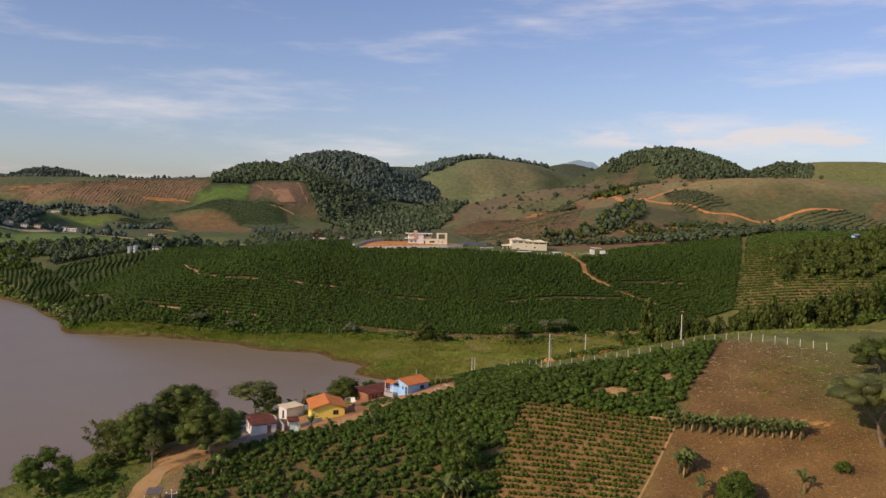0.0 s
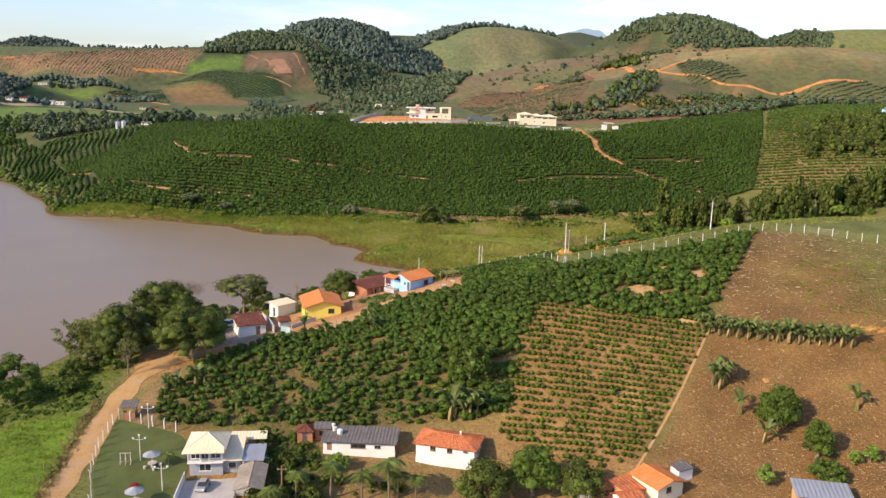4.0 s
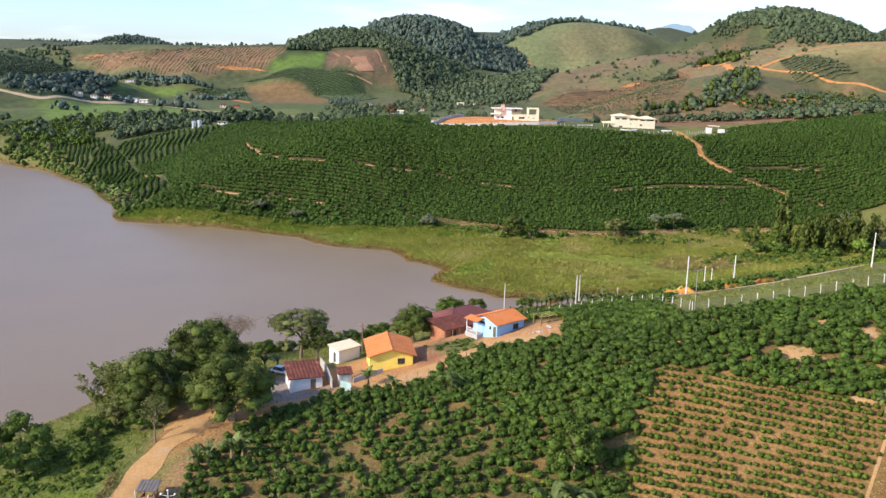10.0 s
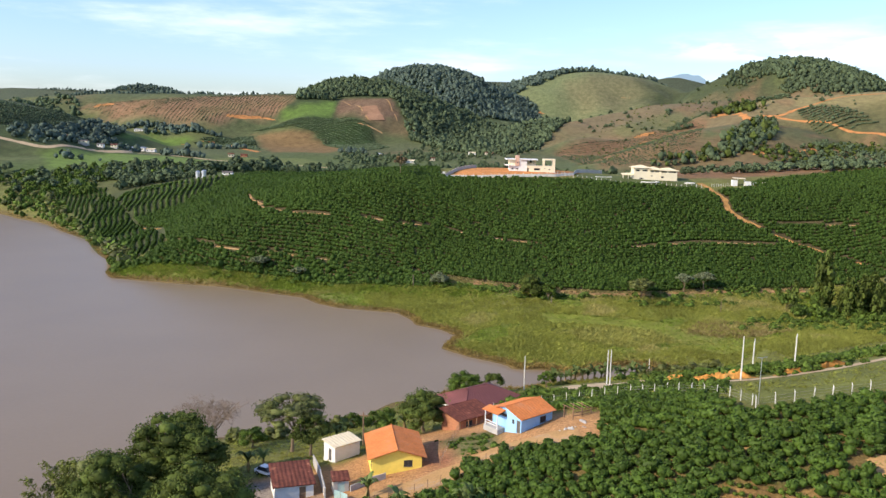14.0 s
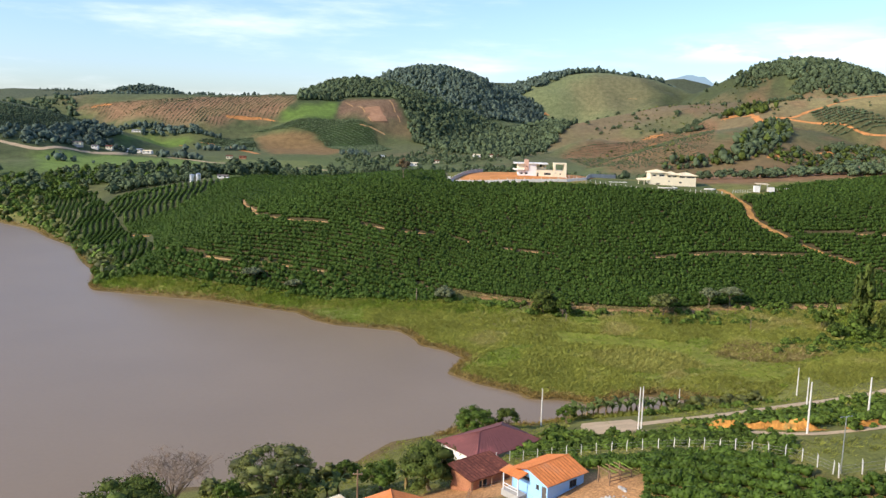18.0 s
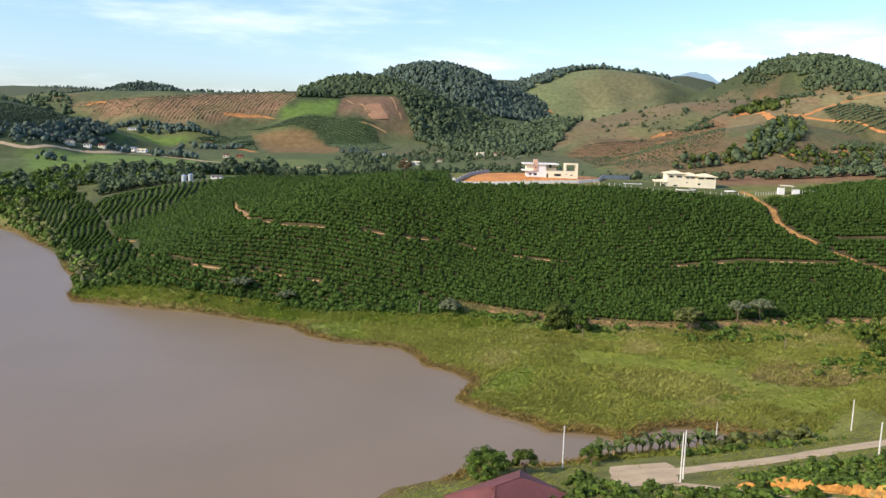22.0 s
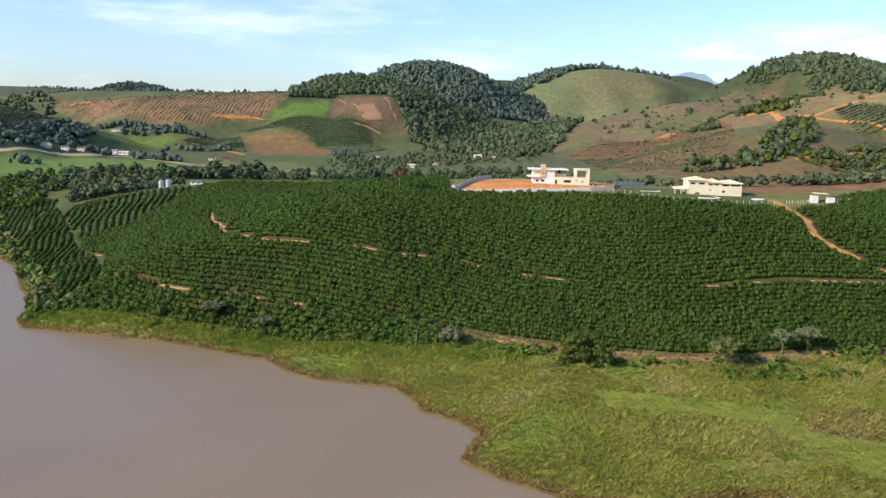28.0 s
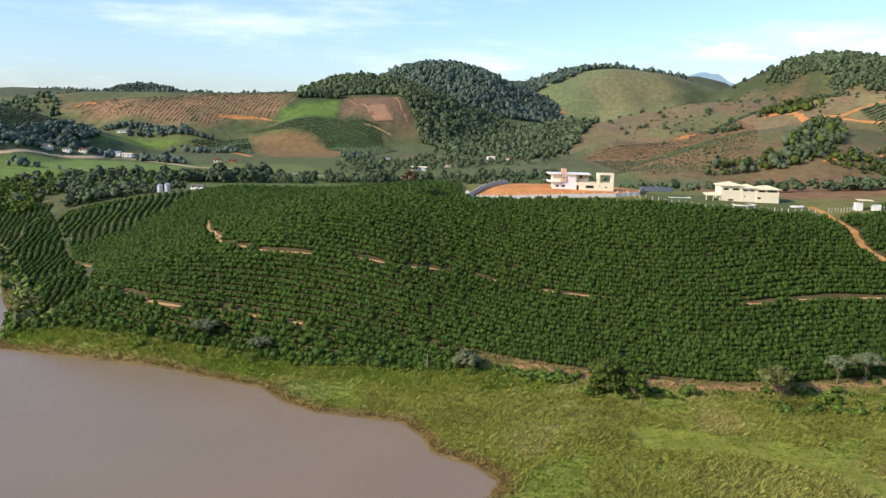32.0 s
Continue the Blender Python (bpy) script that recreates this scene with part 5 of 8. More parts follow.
# a feathery bamboo thicket over the water
bamboo = thing("bamboo_thicket", "feathery olive bamboo thicket leaning over the lake", "bamboo", on_ground(-52, 163))
r, nr = random.Random(9), np.random.default_rng(9)
bm, leaves = bmesh.new(), []
for k in range(70):
    a = r.uniform(0, math.tau)
    lean, tall = r.uniform(1.0, 4.8), r.uniform(6, 11)
    foot = Vector((r.uniform(-4.5, 4), r.uniform(-5, 5), -0.3))
    pts = [foot + Vector((math.cos(a) * lean * t * t, math.sin(a) * lean * t * t, tall * (t - 0.22 * t * t * t))) for t in (0, 0.3, 0.6, 0.85, 1.0)]
    tube(bm, pts, [0.05, 0.045, 0.035, 0.02, 0.008], 4)
    for q in range(9):
        t = 0.35 + 0.65 * q / 8
        i = min(3, int(t * 4))
        c = pts[i].lerp(pts[i + 1], t * 4 % 1)
        leaves.append(cards(nr, tuple(c), (0.65, 0.65, 0.45), 16, 0.13, 2.2))
part("culm", bm, M_BAMBOO, bamboo)
v, f = join(leaves)
foliage = link_mesh("foliage", v, f, M_BAMBOO, True)
foliage.parent = bamboo

# a leafless tree by the water
bare = thing("bare_tree", "leafless spreading tree at the lake's edge", "tree", on_ground(-39, 181, 20, -1.5))
bm = bmesh.new()
r = random.Random(5)
tube(bm, [(0, 0, -0.2), (0.2, 0, 3), (0.1, 0.2, 6)], [0.35, 0.28, 0.2], 7)
for k in range(22):
    a = k * 2.4
    b = Vector((math.cos(a) * r.uniform(2, 3.5), math.sin(a) * r.uniform(2, 3.5), r.uniform(8, 9.6)))
    e = Vector((math.cos(a) * r.uniform(4, 6.6), math.sin(a) * r.uniform(4, 6.6), r.uniform(10, 11.3)))
    tube(bm, [(0.1, 0.2, 5.4 + 0.03 * k), b, e], [0.14, 0.09, 0.03], 5)
    for j in range(5):
        q = b.lerp(e, r.uniform(0.1, 0.9))
        w = q + Vector((r.uniform(-1.6, 1.6), r.uniform(-1.6, 1.6), r.uniform(0.4, 1.4)))
        tube(bm, [q, q.lerp(w, 0.5) + Vector((0, 0, 0.15)), w], [0.05, 0.035, 0.012], 4)
        for _ in range(6):
            u = w + Vector((r.uniform(-0.9, 0.9), r.uniform(-0.9, 0.9), r.uniform(0.1, 0.7)))
            tube(bm, [w, u], [0.025, 0.008], 3)
part("branchwork", bm, M_TWIG, bare)
tr = np.random.default_rng(77)
v, f = join([cards(tr, (math.cos(a) * q, math.sin(a) * q, 10.2 + 0.4 * math.sin(3 * a)), (1.5, 1.5, 0.7), 70, 0.035, 14.0) for a in np.arange(0, 6.2, 0.5) for q in (2.0, 4.6)])
spray = link_mesh("twig_spray", v, f, M_TWIG, False)
spray.parent = bare


# ---- far woods, hedges and single far trees ----
def in_ellipse(cx, cy, rx, ry, n, turn=0.0):
    a, k = rng.uniform(0, math.tau, n), np.sqrt(rng.uniform(0, 1, n))
    u, v = rx * k * np.cos(a), ry * k * np.sin(a)
    c, s = math.cos(math.radians(turn)), math.sin(math.radians(turn))
    return np.column_stack([cx + u * c - v * s, cy + u * s + v * c])


WOOD = [clump(80 + i, [(0.06 * math.cos(i), 0.06 * math.sin(i), 0.66, 0.27), (0.24 * math.cos(i * 1.9), 0.24 * math.sin(i * 1.9), 0.46, 0.23), (0.24 * math.cos(i * 1.9 + 2.2), 0.24 * math.sin(i * 1.9 + 2.2), 0.38, 0.24), (0.22 * math.cos(i * 1.9 + 4.1), 0.22 * math.sin(i * 1.9 + 4.1), 0.5, 0.2)], 1, 9, 0.12, 0.3, 0.95) for i in range(8)]


def wood(label, p, wide, tall, seed, mat=M_FOREST, spread_=0.25, shapes=None):
    q = with_z(p)
    k = np.clip(1 + spread_ * rng.normal(size=(len(q), 1)), 0.5, 1.8)
    scatter("woodland", shapes or WOOD, np.column_stack([q, wide * k, tall * k]), mat, label, "woodland", seed, -0.4)


def in_poly(poly, n):
    poly = np.asarray(poly, float)
    p = rng.uniform(poly.min(0), poly.max(0), (n, 2))
    return p[inside(poly, p[:, 0], p[:, 1])]


LEAFY = [clump(130 + i, [(0, 0, 0.5, 0.44)], 1, 4, 0.24, 0.32, 1.1) for i in range(8)]
BANK_WEST = [(-289, 600), (-259, 584), (-238, 560), (-217, 522), (-191, 488), (-161, 445), (-140, 415), (-126, 379), (-134, 374), (-141, 392), (-152, 413), (-168, 440), (-189, 474), (-214, 502), (-236, 529), (-262, 549), (-289, 578)]
FOREST = [(-198, 1146), (-205, 1230), (-215, 1300), (-150, 1330), (-60, 1330), (40, 1300), (110, 1230), (165, 1130), (125, 1027), (72, 952), (9, 1007), (-49, 1085), (-52, 1118), (-64, 1150), (-78, 1172), (-143, 1166), (-150, 1152)]
wood("dense dark forest on the nearer hill", in_poly(FOREST, 14500), 4.7, 5.4, 21, shapes=LEAFY, spread_=0.34)
wood("dark forest on the rounded far hill", in_ellipse(-45, 1440, 205, 130, 5200), 5.8, 7.0, 22, M_FOREST_HAZED, shapes=LEAFY)
wood("dark forest capping the eastern hill", np.concatenate([in_poly([(471, 1388), (463, 1335), (487, 1305), (505, 1274), (487, 1268), (492, 1235), (512, 1185), (560, 1160), (690, 1150), (760, 1260), (720, 1420), (600, 1480), (520, 1450)], 6200), in_ellipse(455, 1330, 30, 30, 40)]), 5.6, 6.4, 23, M_FOREST, shapes=LEAFY, spread_=0.35)
wood("single trees on the eastern hill's shoulder", np.array([(422, 1390), (436, 1378), (441, 1374), (452, 1385), (456, 1380), (462, 1372), (408, 1395)]), 8.0, 9.0, 69, M_FOREST, shapes=WOOD)
wood("strip of trees along the green hill's crest", np.concatenate([in_ellipse(280, 1640, 150, 34, 360), in_ellipse(150, 1590, 90, 46, 300, 35), in_ellipse(215, 1615, 60, 20, 60)]), 7.5, 8, 24, M_FOREST_HAZED, shapes=LEAFY)
wood("trees on the valley floor", np.concatenate([in_poly([(-118, 919), (-56, 941), (-17, 1036), (60, 990), (110, 930), (60, 860), (-12, 840), (-46, 760), (-93, 770)], 520), in_poly([(-109, 704), (-96, 760), (-46, 740), (-12, 760), (60, 800), (110, 740), (60, 680), (-43, 690)], 300),
                                                  in_poly([(-205, 672), (-140, 690), (-86, 704), (-23, 716), (40, 722), (44, 742), (-23, 738), (-86, 727), (-142, 710), (-200, 694)], 760), in_poly([(-210, 574), (-190, 578), (-160, 575), (-150, 590), (-190, 612), (-225, 600)], 200), in_poly([(-296, 660), (-232, 690), (-183, 612), (-230, 600), (-266, 622)], 150), in_poly([(-240, 716), (-176, 762), (-114, 725), (-113, 695), (-204, 668)], 190)]), 4.0, 4.6, 25, spread_=0.45)
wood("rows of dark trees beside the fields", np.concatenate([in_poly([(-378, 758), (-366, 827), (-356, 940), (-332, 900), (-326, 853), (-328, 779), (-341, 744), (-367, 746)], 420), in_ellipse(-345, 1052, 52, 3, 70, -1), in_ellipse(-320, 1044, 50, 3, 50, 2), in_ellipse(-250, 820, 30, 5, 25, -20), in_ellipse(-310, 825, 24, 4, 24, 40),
                                                             in_ellipse(-250, 970, 40, 6, 30, 30), in_ellipse(-100, 965, 16, 16, 20), in_ellipse(-300, 718, 20, 3, 8)]), 5.4, 5.2, 38, M_FOREST_HAZED, shapes=LEAFY)
GULLY = [(236, 765), (254, 798), (276, 825), (331, 925), (346, 918), (312, 822), (284, 778), (258, 749), (233, 743), (199, 741), (172, 726), (180, 750)]
wood("leafy scrub and trees in the gully of the red spur", np.concatenate([in_poly(GULLY, 1500), in_poly([(296, 980), (316, 992), (342, 1000), (342, 960), (334, 945), (312, 974)], 420), in_ellipse(345, 958, 10, 10, 30)])[::3], 4.8, 5.4, 26, M_TREE_DARK, spread_=0.4, shapes=LEAFY)
wood("dark trees deep in the red spur's gully", in_poly(GULLY, 1100), 5.0, 5.6, 77, M_FOREST, spread_=0.4, shapes=LEAFY)
wood("dark hedge climbing the pasture", np.concatenate([in_ellipse(275, 1000, 34, 6, 60, 62), in_ellipse(262, 955, 10, 6, 14)]), 5.0, 4.6, 71)
wood("trees behind the cream house's paddock", np.concatenate([in_poly([(279, 742), (299, 790), (340, 800), (395, 860), (420, 840), (345, 765), (300, 738)], 330), in_poly([(172, 482), (210, 520), (300, 700), (336, 752), (300, 600), (220, 470)], 150), in_ellipse(120, 575, 90, 12, 60)]), 4.4, 4.6, 70, spread_=0.45)
DENSE = [clump(170 + i, [(0, 0, 0.66, 0.26), (0.2, 0.12, 0.5, 0.24), (-0.2, 0.1, 0.46, 0.24), (0.05, -0.22, 0.44, 0.23), (-0.08, 0.2, 0.56, 0.2), (0.1, 0.0, 0.25, 0.25)], 1, 30, 0.05, 0.3, 0.95, 0.75) for i in range(6)]
wood("tree clump among the terraces", np.concatenate([in_poly([(214, 372), (219, 355), (240, 334), (290, 330), (290, 380), (257, 386), (240, 406), (228, 392)], 230), in_ellipse(300, 380, 26, 16, 50)]), 6.0, 7.0, 27, M_TREE_DARK, shapes=DENSE)
SLENDER = [clump(140 + i, [(0, 0, 0.86, 0.13), (0.13, 0.05, 0.72, 0.17), (-0.12, 0.06, 0.62, 0.18), (0.05, -0.12, 0.5, 0.2), (-0.06, 0.1, 0.36, 0.18), (0.1, 0, 0.22, 0.14)], 1, 34, 0.042, 0.3, 1.0, 0.62) for i in range(6)]
wood("tall slender olive trees beyond the fence", np.concatenate([in_ellipse(185, 300, 56, 9, 130, -8), in_ellipse(140, 314, 20, 5, 16, -10)]), 6.5, 12.0, 39, M_TREE_DARK, shapes=SLENDER)
wood("fresh green bushes under the slender trees", np.concatenate([in_ellipse(180, 294, 56, 7, 60, -8), in_ellipse(136, 308, 18, 5, 20, -10)]), 4.5, 4.0, 59, M_TREE, shapes=DENSE)
wood("hedges and trees along the ridge", np.concatenate([in_ellipse(270, 480, 70, 12, 130), in_ellipse(330, 450, 40, 18, 80), in_ellipse(200, 500, 80, 14, 120)]), 5.5, 5, 28)
wood("broad dark trees over the valley pastures", np.concatenate([in_poly([(-258, 682), (-219, 704), (-192, 637), (-180, 590), (-223, 609), (-254, 645)], 115), in_poly([(-326, 669), (-310, 679), (-282, 624), (-229, 606), (-216, 585), (-262, 592), (-300, 604), (-340, 640)], 95),
                                                                   in_poly([(-216, 706), (-177, 723), (-135, 770), (-120, 708), (-162, 669), (-183, 640)], 90), np.array([(-280, 681), (-279, 682), (-206, 712), (-160, 735)])]), 7.4, 6.6, 73, M_FOREST, spread_=0.35)
wood("dark woods over the western ridge", in_poly([(-560, 1180), (-500, 1160), (-459, 1094), (-400, 915), (-440, 880), (-528, 1110)], 900), 5.0, 4.6, 74, M_FOREST, spread_=0.4, shapes=LEAFY)
wood("thick scrub below the orange hill road", in_poly([(286, 782), (311, 789), (344, 800), (405, 852), (440, 840), (330, 745), (292, 738), (262, 748)], 900), 3.6, 2.8, 75, M_TREE_DARK, spread_=0.5, shapes=LEAFY)
wood("small bushes scattered over the worn pasture", np.concatenate([in_poly([(150, 960), (240, 1010), (320, 1000), (420, 1180), (470, 1330), (400, 1380), (300, 1250), (200, 1120)], 900), in_poly([(116, 870), (180, 950), (245, 996), (234, 821), (180, 745), (124, 762)], 260)]), 2.0, 1.3, 76, M_TREE_OLIVE, spread_=0.6, shapes=LEAFY)
wood("dark trees on the left lake shore", np.concatenate([in_ellipse(-268, 612, 54, 14, 200, -40), in_ellipse(-340, 610, 90, 34, 280), in_poly([(-259, 600), (-294, 662), (-254, 694), (-213, 711), (-194, 656), (-230, 637)], 420)]), 3.8, 3.8, 29, M_TREE, spread_=0.45)
wood("low olive-green scrub above the western shore", in_poly(BANK_WEST, 700), 3.4, 2.6, 67, M_TREE_OLIVE, spread_=0.5, shapes=LEAFY)
wood("mixed shrubs on the lake's western bank", in_poly(BANK_WEST, 3600), 2.6, 2.2, 72, M_TREE, spread_=0.5, shapes=LEAFY)
wood("shrubs along the near lake edge", np.concatenate([in_ellipse(-150, 420, 24, 4, 26, -55), in_ellipse(62, 246.5, 14, 1.2, 22, 8), in_ellipse(-28, 200, 14, 4, 30, 15)]), 3.4, 2.8, 30, M_TREE_OLIVE)
wood("scattered shrubs on the brown pasture hill", np.concatenate([in_ellipse(330, 1130, 200, 150, 90), in_ellipse(450, 980, 160, 60, 30), in_ellipse(250, 1010, 90, 50, 24), in_ellipse(285, 1030, 40, 7, 40, 40), in_ellipse(360, 1000, 45, 12, 60, 10)]), 4.4, 3.8, 31, spread_=0.5)
# far mountain: a plain backdrop sheet that glows in its haze colour
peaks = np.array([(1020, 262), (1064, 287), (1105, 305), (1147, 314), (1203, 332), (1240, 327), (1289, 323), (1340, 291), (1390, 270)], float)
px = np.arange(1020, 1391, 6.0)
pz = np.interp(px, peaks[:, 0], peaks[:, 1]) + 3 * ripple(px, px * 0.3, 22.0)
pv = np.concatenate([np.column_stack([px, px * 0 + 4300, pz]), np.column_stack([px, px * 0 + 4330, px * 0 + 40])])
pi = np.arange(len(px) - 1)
tagged(link_mesh("backdrop", pv, np.stack([pi, pi + 1, pi + 1 + len(px), pi + len(px)], 1), M_HAZE_GLOW), "plain backdrop of a far mountain in glowing pale blue haze", "mountain", kind="structure")
wood("distant tree line on the western ridge", np.concatenate([in_ellipse(-450, 1660, 330, 40, 190), in_ellipse(-640, 2285, 120, 22, 160, 12), in_ellipse(-1380, 3100, 120, 30, 60), in_ellipse(-250, 1600, 60, 20, 60), in_ellipse(-800, 2240, 160, 110, 900)] ), 6.0, 6.5, 32, M_FOREST_HAZED, shapes=LEAFY)
wood("shrubs in the marsh valley", np.concatenate([in_ellipse(115, 300, 26, 10, 110), in_ellipse(150, 285, 30, 9, 90), in_ellipse(20, 341, 40, 3, 60, -15), in_ellipse(85, 326, 20, 4, 40), in_ellipse(60, 332, 40, 3, 50), in_ellipse(122, 336, 26, 6, 70, -12)]), 2.2, 1.6, 33, M_TREE, spread_=0.4)
wood("weedy bushes on the road bank", np.concatenate([in_poly([(16, 212), (24, 216), (32, 210), (41, 199.5), (46, 186), (44, 177), (37.6, 188.5), (25.7, 198.5), (15, 206)], 420), in_ellipse(25, 205, 8, 5, 40, -30), in_ellipse(62, 193, 12, 2, 40), in_poly([(45, 203), (52, 193), (54.5, 184), (58, 181.5), (80, 184), (86, 202), (66, 206), (50, 210)], 620), in_ellipse(64, 178, 9, 0.5, 14, 8), in_poly([(43, 199), (49, 189), (51, 180), (48, 181), (45, 190), (41, 199)], 26), in_ellipse(88, 216, 16, 5, 50), in_ellipse(62, 211, 16, 3, 50), in_ellipse(60, 239.5, 20, 2, 40, 6), in_ellipse(22, 219, 4, 4, 20)]), 1.7, 1.4, 34, M_TREE, spread_=0.4)
for line, seed in ((CUT_A, 78), (CUT_B, 79)):
    line = np.asarray(line)
    k, u = rng.integers(0, len(line) - 1, 260), rng.uniform(0, 1, (260, 1))
    step_ = line[k + 1] - line[k]
    back = np.column_stack([-step_[:, 1], step_[:, 0]]) / np.hypot(*step_.T)[:, None]
    q = with_z(line[k] + step_ * u + back * rng.uniform(0.55, 2.0, (260, 1)))
    q[:, 2] += 1.25
    scatter("bank_weeds", LEAFY, np.column_stack([q, rng.uniform(0.7, 1.5, 260), rng.uniform(0.5, 1.1, 260)]), M_TREE, "green weeds hanging over the clay cut", "weeds", seed, -0.4)
# rows of young plants on the far red field and the terraced spur
FAR_ROW = [clump(150 + i, one, 1, 0, 0.1, 0.25, 1.0) for i in range(4)]
red_rows = rows_in(FAR_FIELDS[0][0], (0.22, 1.0), 4.4, 1.6, 0.2, sway=0.6)
scatter("far_coffee_rows", FAR_ROW, bush_places(red_rows, 1.35, 0.8, 0.35), M_FOREST, "thin rows of young coffee on red earth", "coffee field", 51)
spur_rows = rows_in(FAR_FIELDS[11][0], (0.85, 0.53), 4.0, 1.8, 0.3)
scatter("far_coffee_rows", FAR_ROW, bush_places(spur_rows, 1.25, 0.8, 0.35), M_FOREST, "contour rows of young coffee on the red spur", "coffee field", 52)
hill_rows = rows_in([(-470, 860), (-424, 853), (-404, 876), (-446, 1081), (-414, 1069), (-362, 834), (-376, 763), (-440, 770)], (0.8, 0.6), 4.6, 2.2, 0.3)
scatter("far_coffee_rows", FAR_ROW, bush_places(hill_rows, 2.5, 1.3), M_FOREST, "dark coffee rows on the western slope", "coffee field", 53)
east_rows = np.concatenate([rows_in([(360, 790), (430, 840), (560, 850), (600, 800), (480, 760)], (0.95, 0.2), 5.0, 2.6, 0.4), rows_in(FAR_FIELDS[14][0], (0.95, 0.3), 6.0, 2.6, 0.4)])
scatter("far_coffee_rows", FAR_ROW, bush_places(east_rows, 2.8, 2.0), M_FOREST, "green coffee below the orange hill road", "coffee field", 54)
slope_rows = np.concatenate([rows_in(FAR_FIELDS[5][0], (0.9, -0.3), 3.4, 1.7, 0.3), rows_in(FAR_FIELDS[7][0], (0.9, 0.3), 3.4, 1.7, 0.3)])
scatter("far_coffee_rows", FAR_ROW, bush_places(slope_rows, 2.5, 1.3), M_FOREST, "dark coffee on the slope below the fields", "coffee field", 55)


# ---- reeds, grass and straw ----
def tuft(seed, blades, width, lean):
    r = np.random.default_rng(seed)
    v, f = [], []
    for k in range(blades):
        a, o = r.uniform(0, math.tau), r.uniform(-0.4, 0.4, 2)
        d = np.array([math.cos(a), math.sin(a)])
        n = np.array([-d[1], d[0]]) * width * r.uniform(0.6, 1.3)
        h, w = r.uniform(0.6, 1.1), lean * r.uniform(0.3, 1.0)
        v += [[*(o - n), 0], [*(o + n), 0], [*(o + d * w + n * 0.5), h * 0.75], [*(o + d * w * 1.8), h]]
        f += [[4 * k, 4 * k + 1, 4 * k + 2], [4 * k, 4 * k + 2, 4 * k + 3]]
    return np.array(v, float), np.array(f)


REEDS = [tuft(300 + i, 6, 0.055, 0.42) for i in range(7)]


def tufts(name, label, p, wide, tall, mat, seed):
    q = with_z(p)
    q = q[(q[:, 2] > 0.2)]
    k = np.clip(1 + 0.3 * rng.normal(size=(len(q), 1)), 0.4, 1.9)
    scatter(name, REEDS, np.column_stack([q, wide * k, tall * k]), mat, label, "grass", seed, -0.03)


p = np.column_stack([rng.uniform(-140, 165, 110000), rng.uniform(240, 375, 110000)])
z = height(p[:, 0], p[:, 1])
d = off_line(SHORE, p[:, 0], p[:, 1], True)
dry = ~inside(SHORE, p[:, 0], p[:, 1])
lush = ripple(p[:, 0], p[:, 1], 16.0, 2.0) + 0.4 * ripple(p[:, 0], p[:, 1], 6.0, 5.0)
clear = (off_line(TRACK_LOW, p[:, 0], p[:, 1]) > 2.5) & ~inside(PLANTED, p[:, 0], p[:, 1]) & ~inside(PLANTED_LOW, p[:, 0], p[:, 1]) & ~(inside(MEADOW, p[:, 0], p[:, 1]) & (off_line(MEADOW, p[:, 0], p[:, 1], True) > rng.uniform(-1, 1.5, len(p))))
marsh = dry & (z < np.where(p[:, 0] > 92, 7.5, 4.5)) & clear & (d > 2.5)
pale = np.hypot((p[:, 0] - 58) / 19, (p[:, 1] - 289) / 11) + 0.25 * ripple(p[:, 0], p[:, 1], 7.0, 3.0) < 1
tufts("marsh_reeds", "dense green reeds on the marshy shore", p[marsh & ~pale & (lush > -0.35)][:30000], 1.15, 0.8, M_REED, 41)
brown = np.hypot((p[:, 0] - 92) / 16, (p[:, 1] - 294) / 10) + 0.25 * ripple(p[:, 0], p[:, 1], 6.0, 3.0) < 1
tufts("dry_weeds", "brown weeds in the marsh valley", p[dry & clear & brown][:1800], 1.2, 0.9, M_WEED_DRY, 48)
tufts("marsh_reeds", "pale olive reeds in the wet hollow", p[marsh & pale][:6000], 1.2, 0.95, M_REED_PALE, 47)
tufts("marsh_grass", "short bright grass on the wet meadow", p[marsh & ~pale & (lush <= -0.35)][:9000], 1.0, 0.4, M_GRASS, 42)
tufts("marsh_grass", "short bright grass along the wet hollow", in_poly(MEADOW, 3600), 0.9, 0.32, M_GRASS, 45)
strip = np.array([(-136, 384), (-118, 376), (-98, 369.5), (-66, 360), (-48, 353), (-20, 347), (2, 344), (20, 340)])
k = rng.integers(0, len(strip) - 1, 5200)
u = rng.uniform(0, 1, (5200, 1))
tufts("bank_grass", "rank green grass between the coffee and the reeds", strip[k] * (1 - u) + strip[k + 1] * u + rng.normal(size=(5200, 2)) * (1.0, 3.2) - (0, 3.0), 1.1, 0.8, M_GRASS, 49)
wood("low bushes between the coffee and the shore", (strip[k] * (1 - u) + strip[k + 1] * u + rng.normal(size=(5200, 2)) * (0.8, 1.1))[:260], 1.8, 1.3, 68, M_TREE, spread_=0.4)
SHORE_LINE = SHORE[2:42]
k = rng.integers(0, len(SHORE_LINE) - 1, 6500)
u = rng.uniform(0, 1, (6500, 1))
edge = SHORE_LINE[k] * (1 - u) + SHORE_LINE[k + 1] * u + rng.normal(size=(6500, 2)) * 1.5
tufts("reed_fringe", "rusty dry reeds along the water's edge", edge[~inside(SHORE, edge[:, 0], edge[:, 1])], 1.0, 0.7, M_REED_DRY, 43)
p = np.column_stack([rng.uniform(-80, -42, 12000), rng.uniform(85, 180, 12000)])
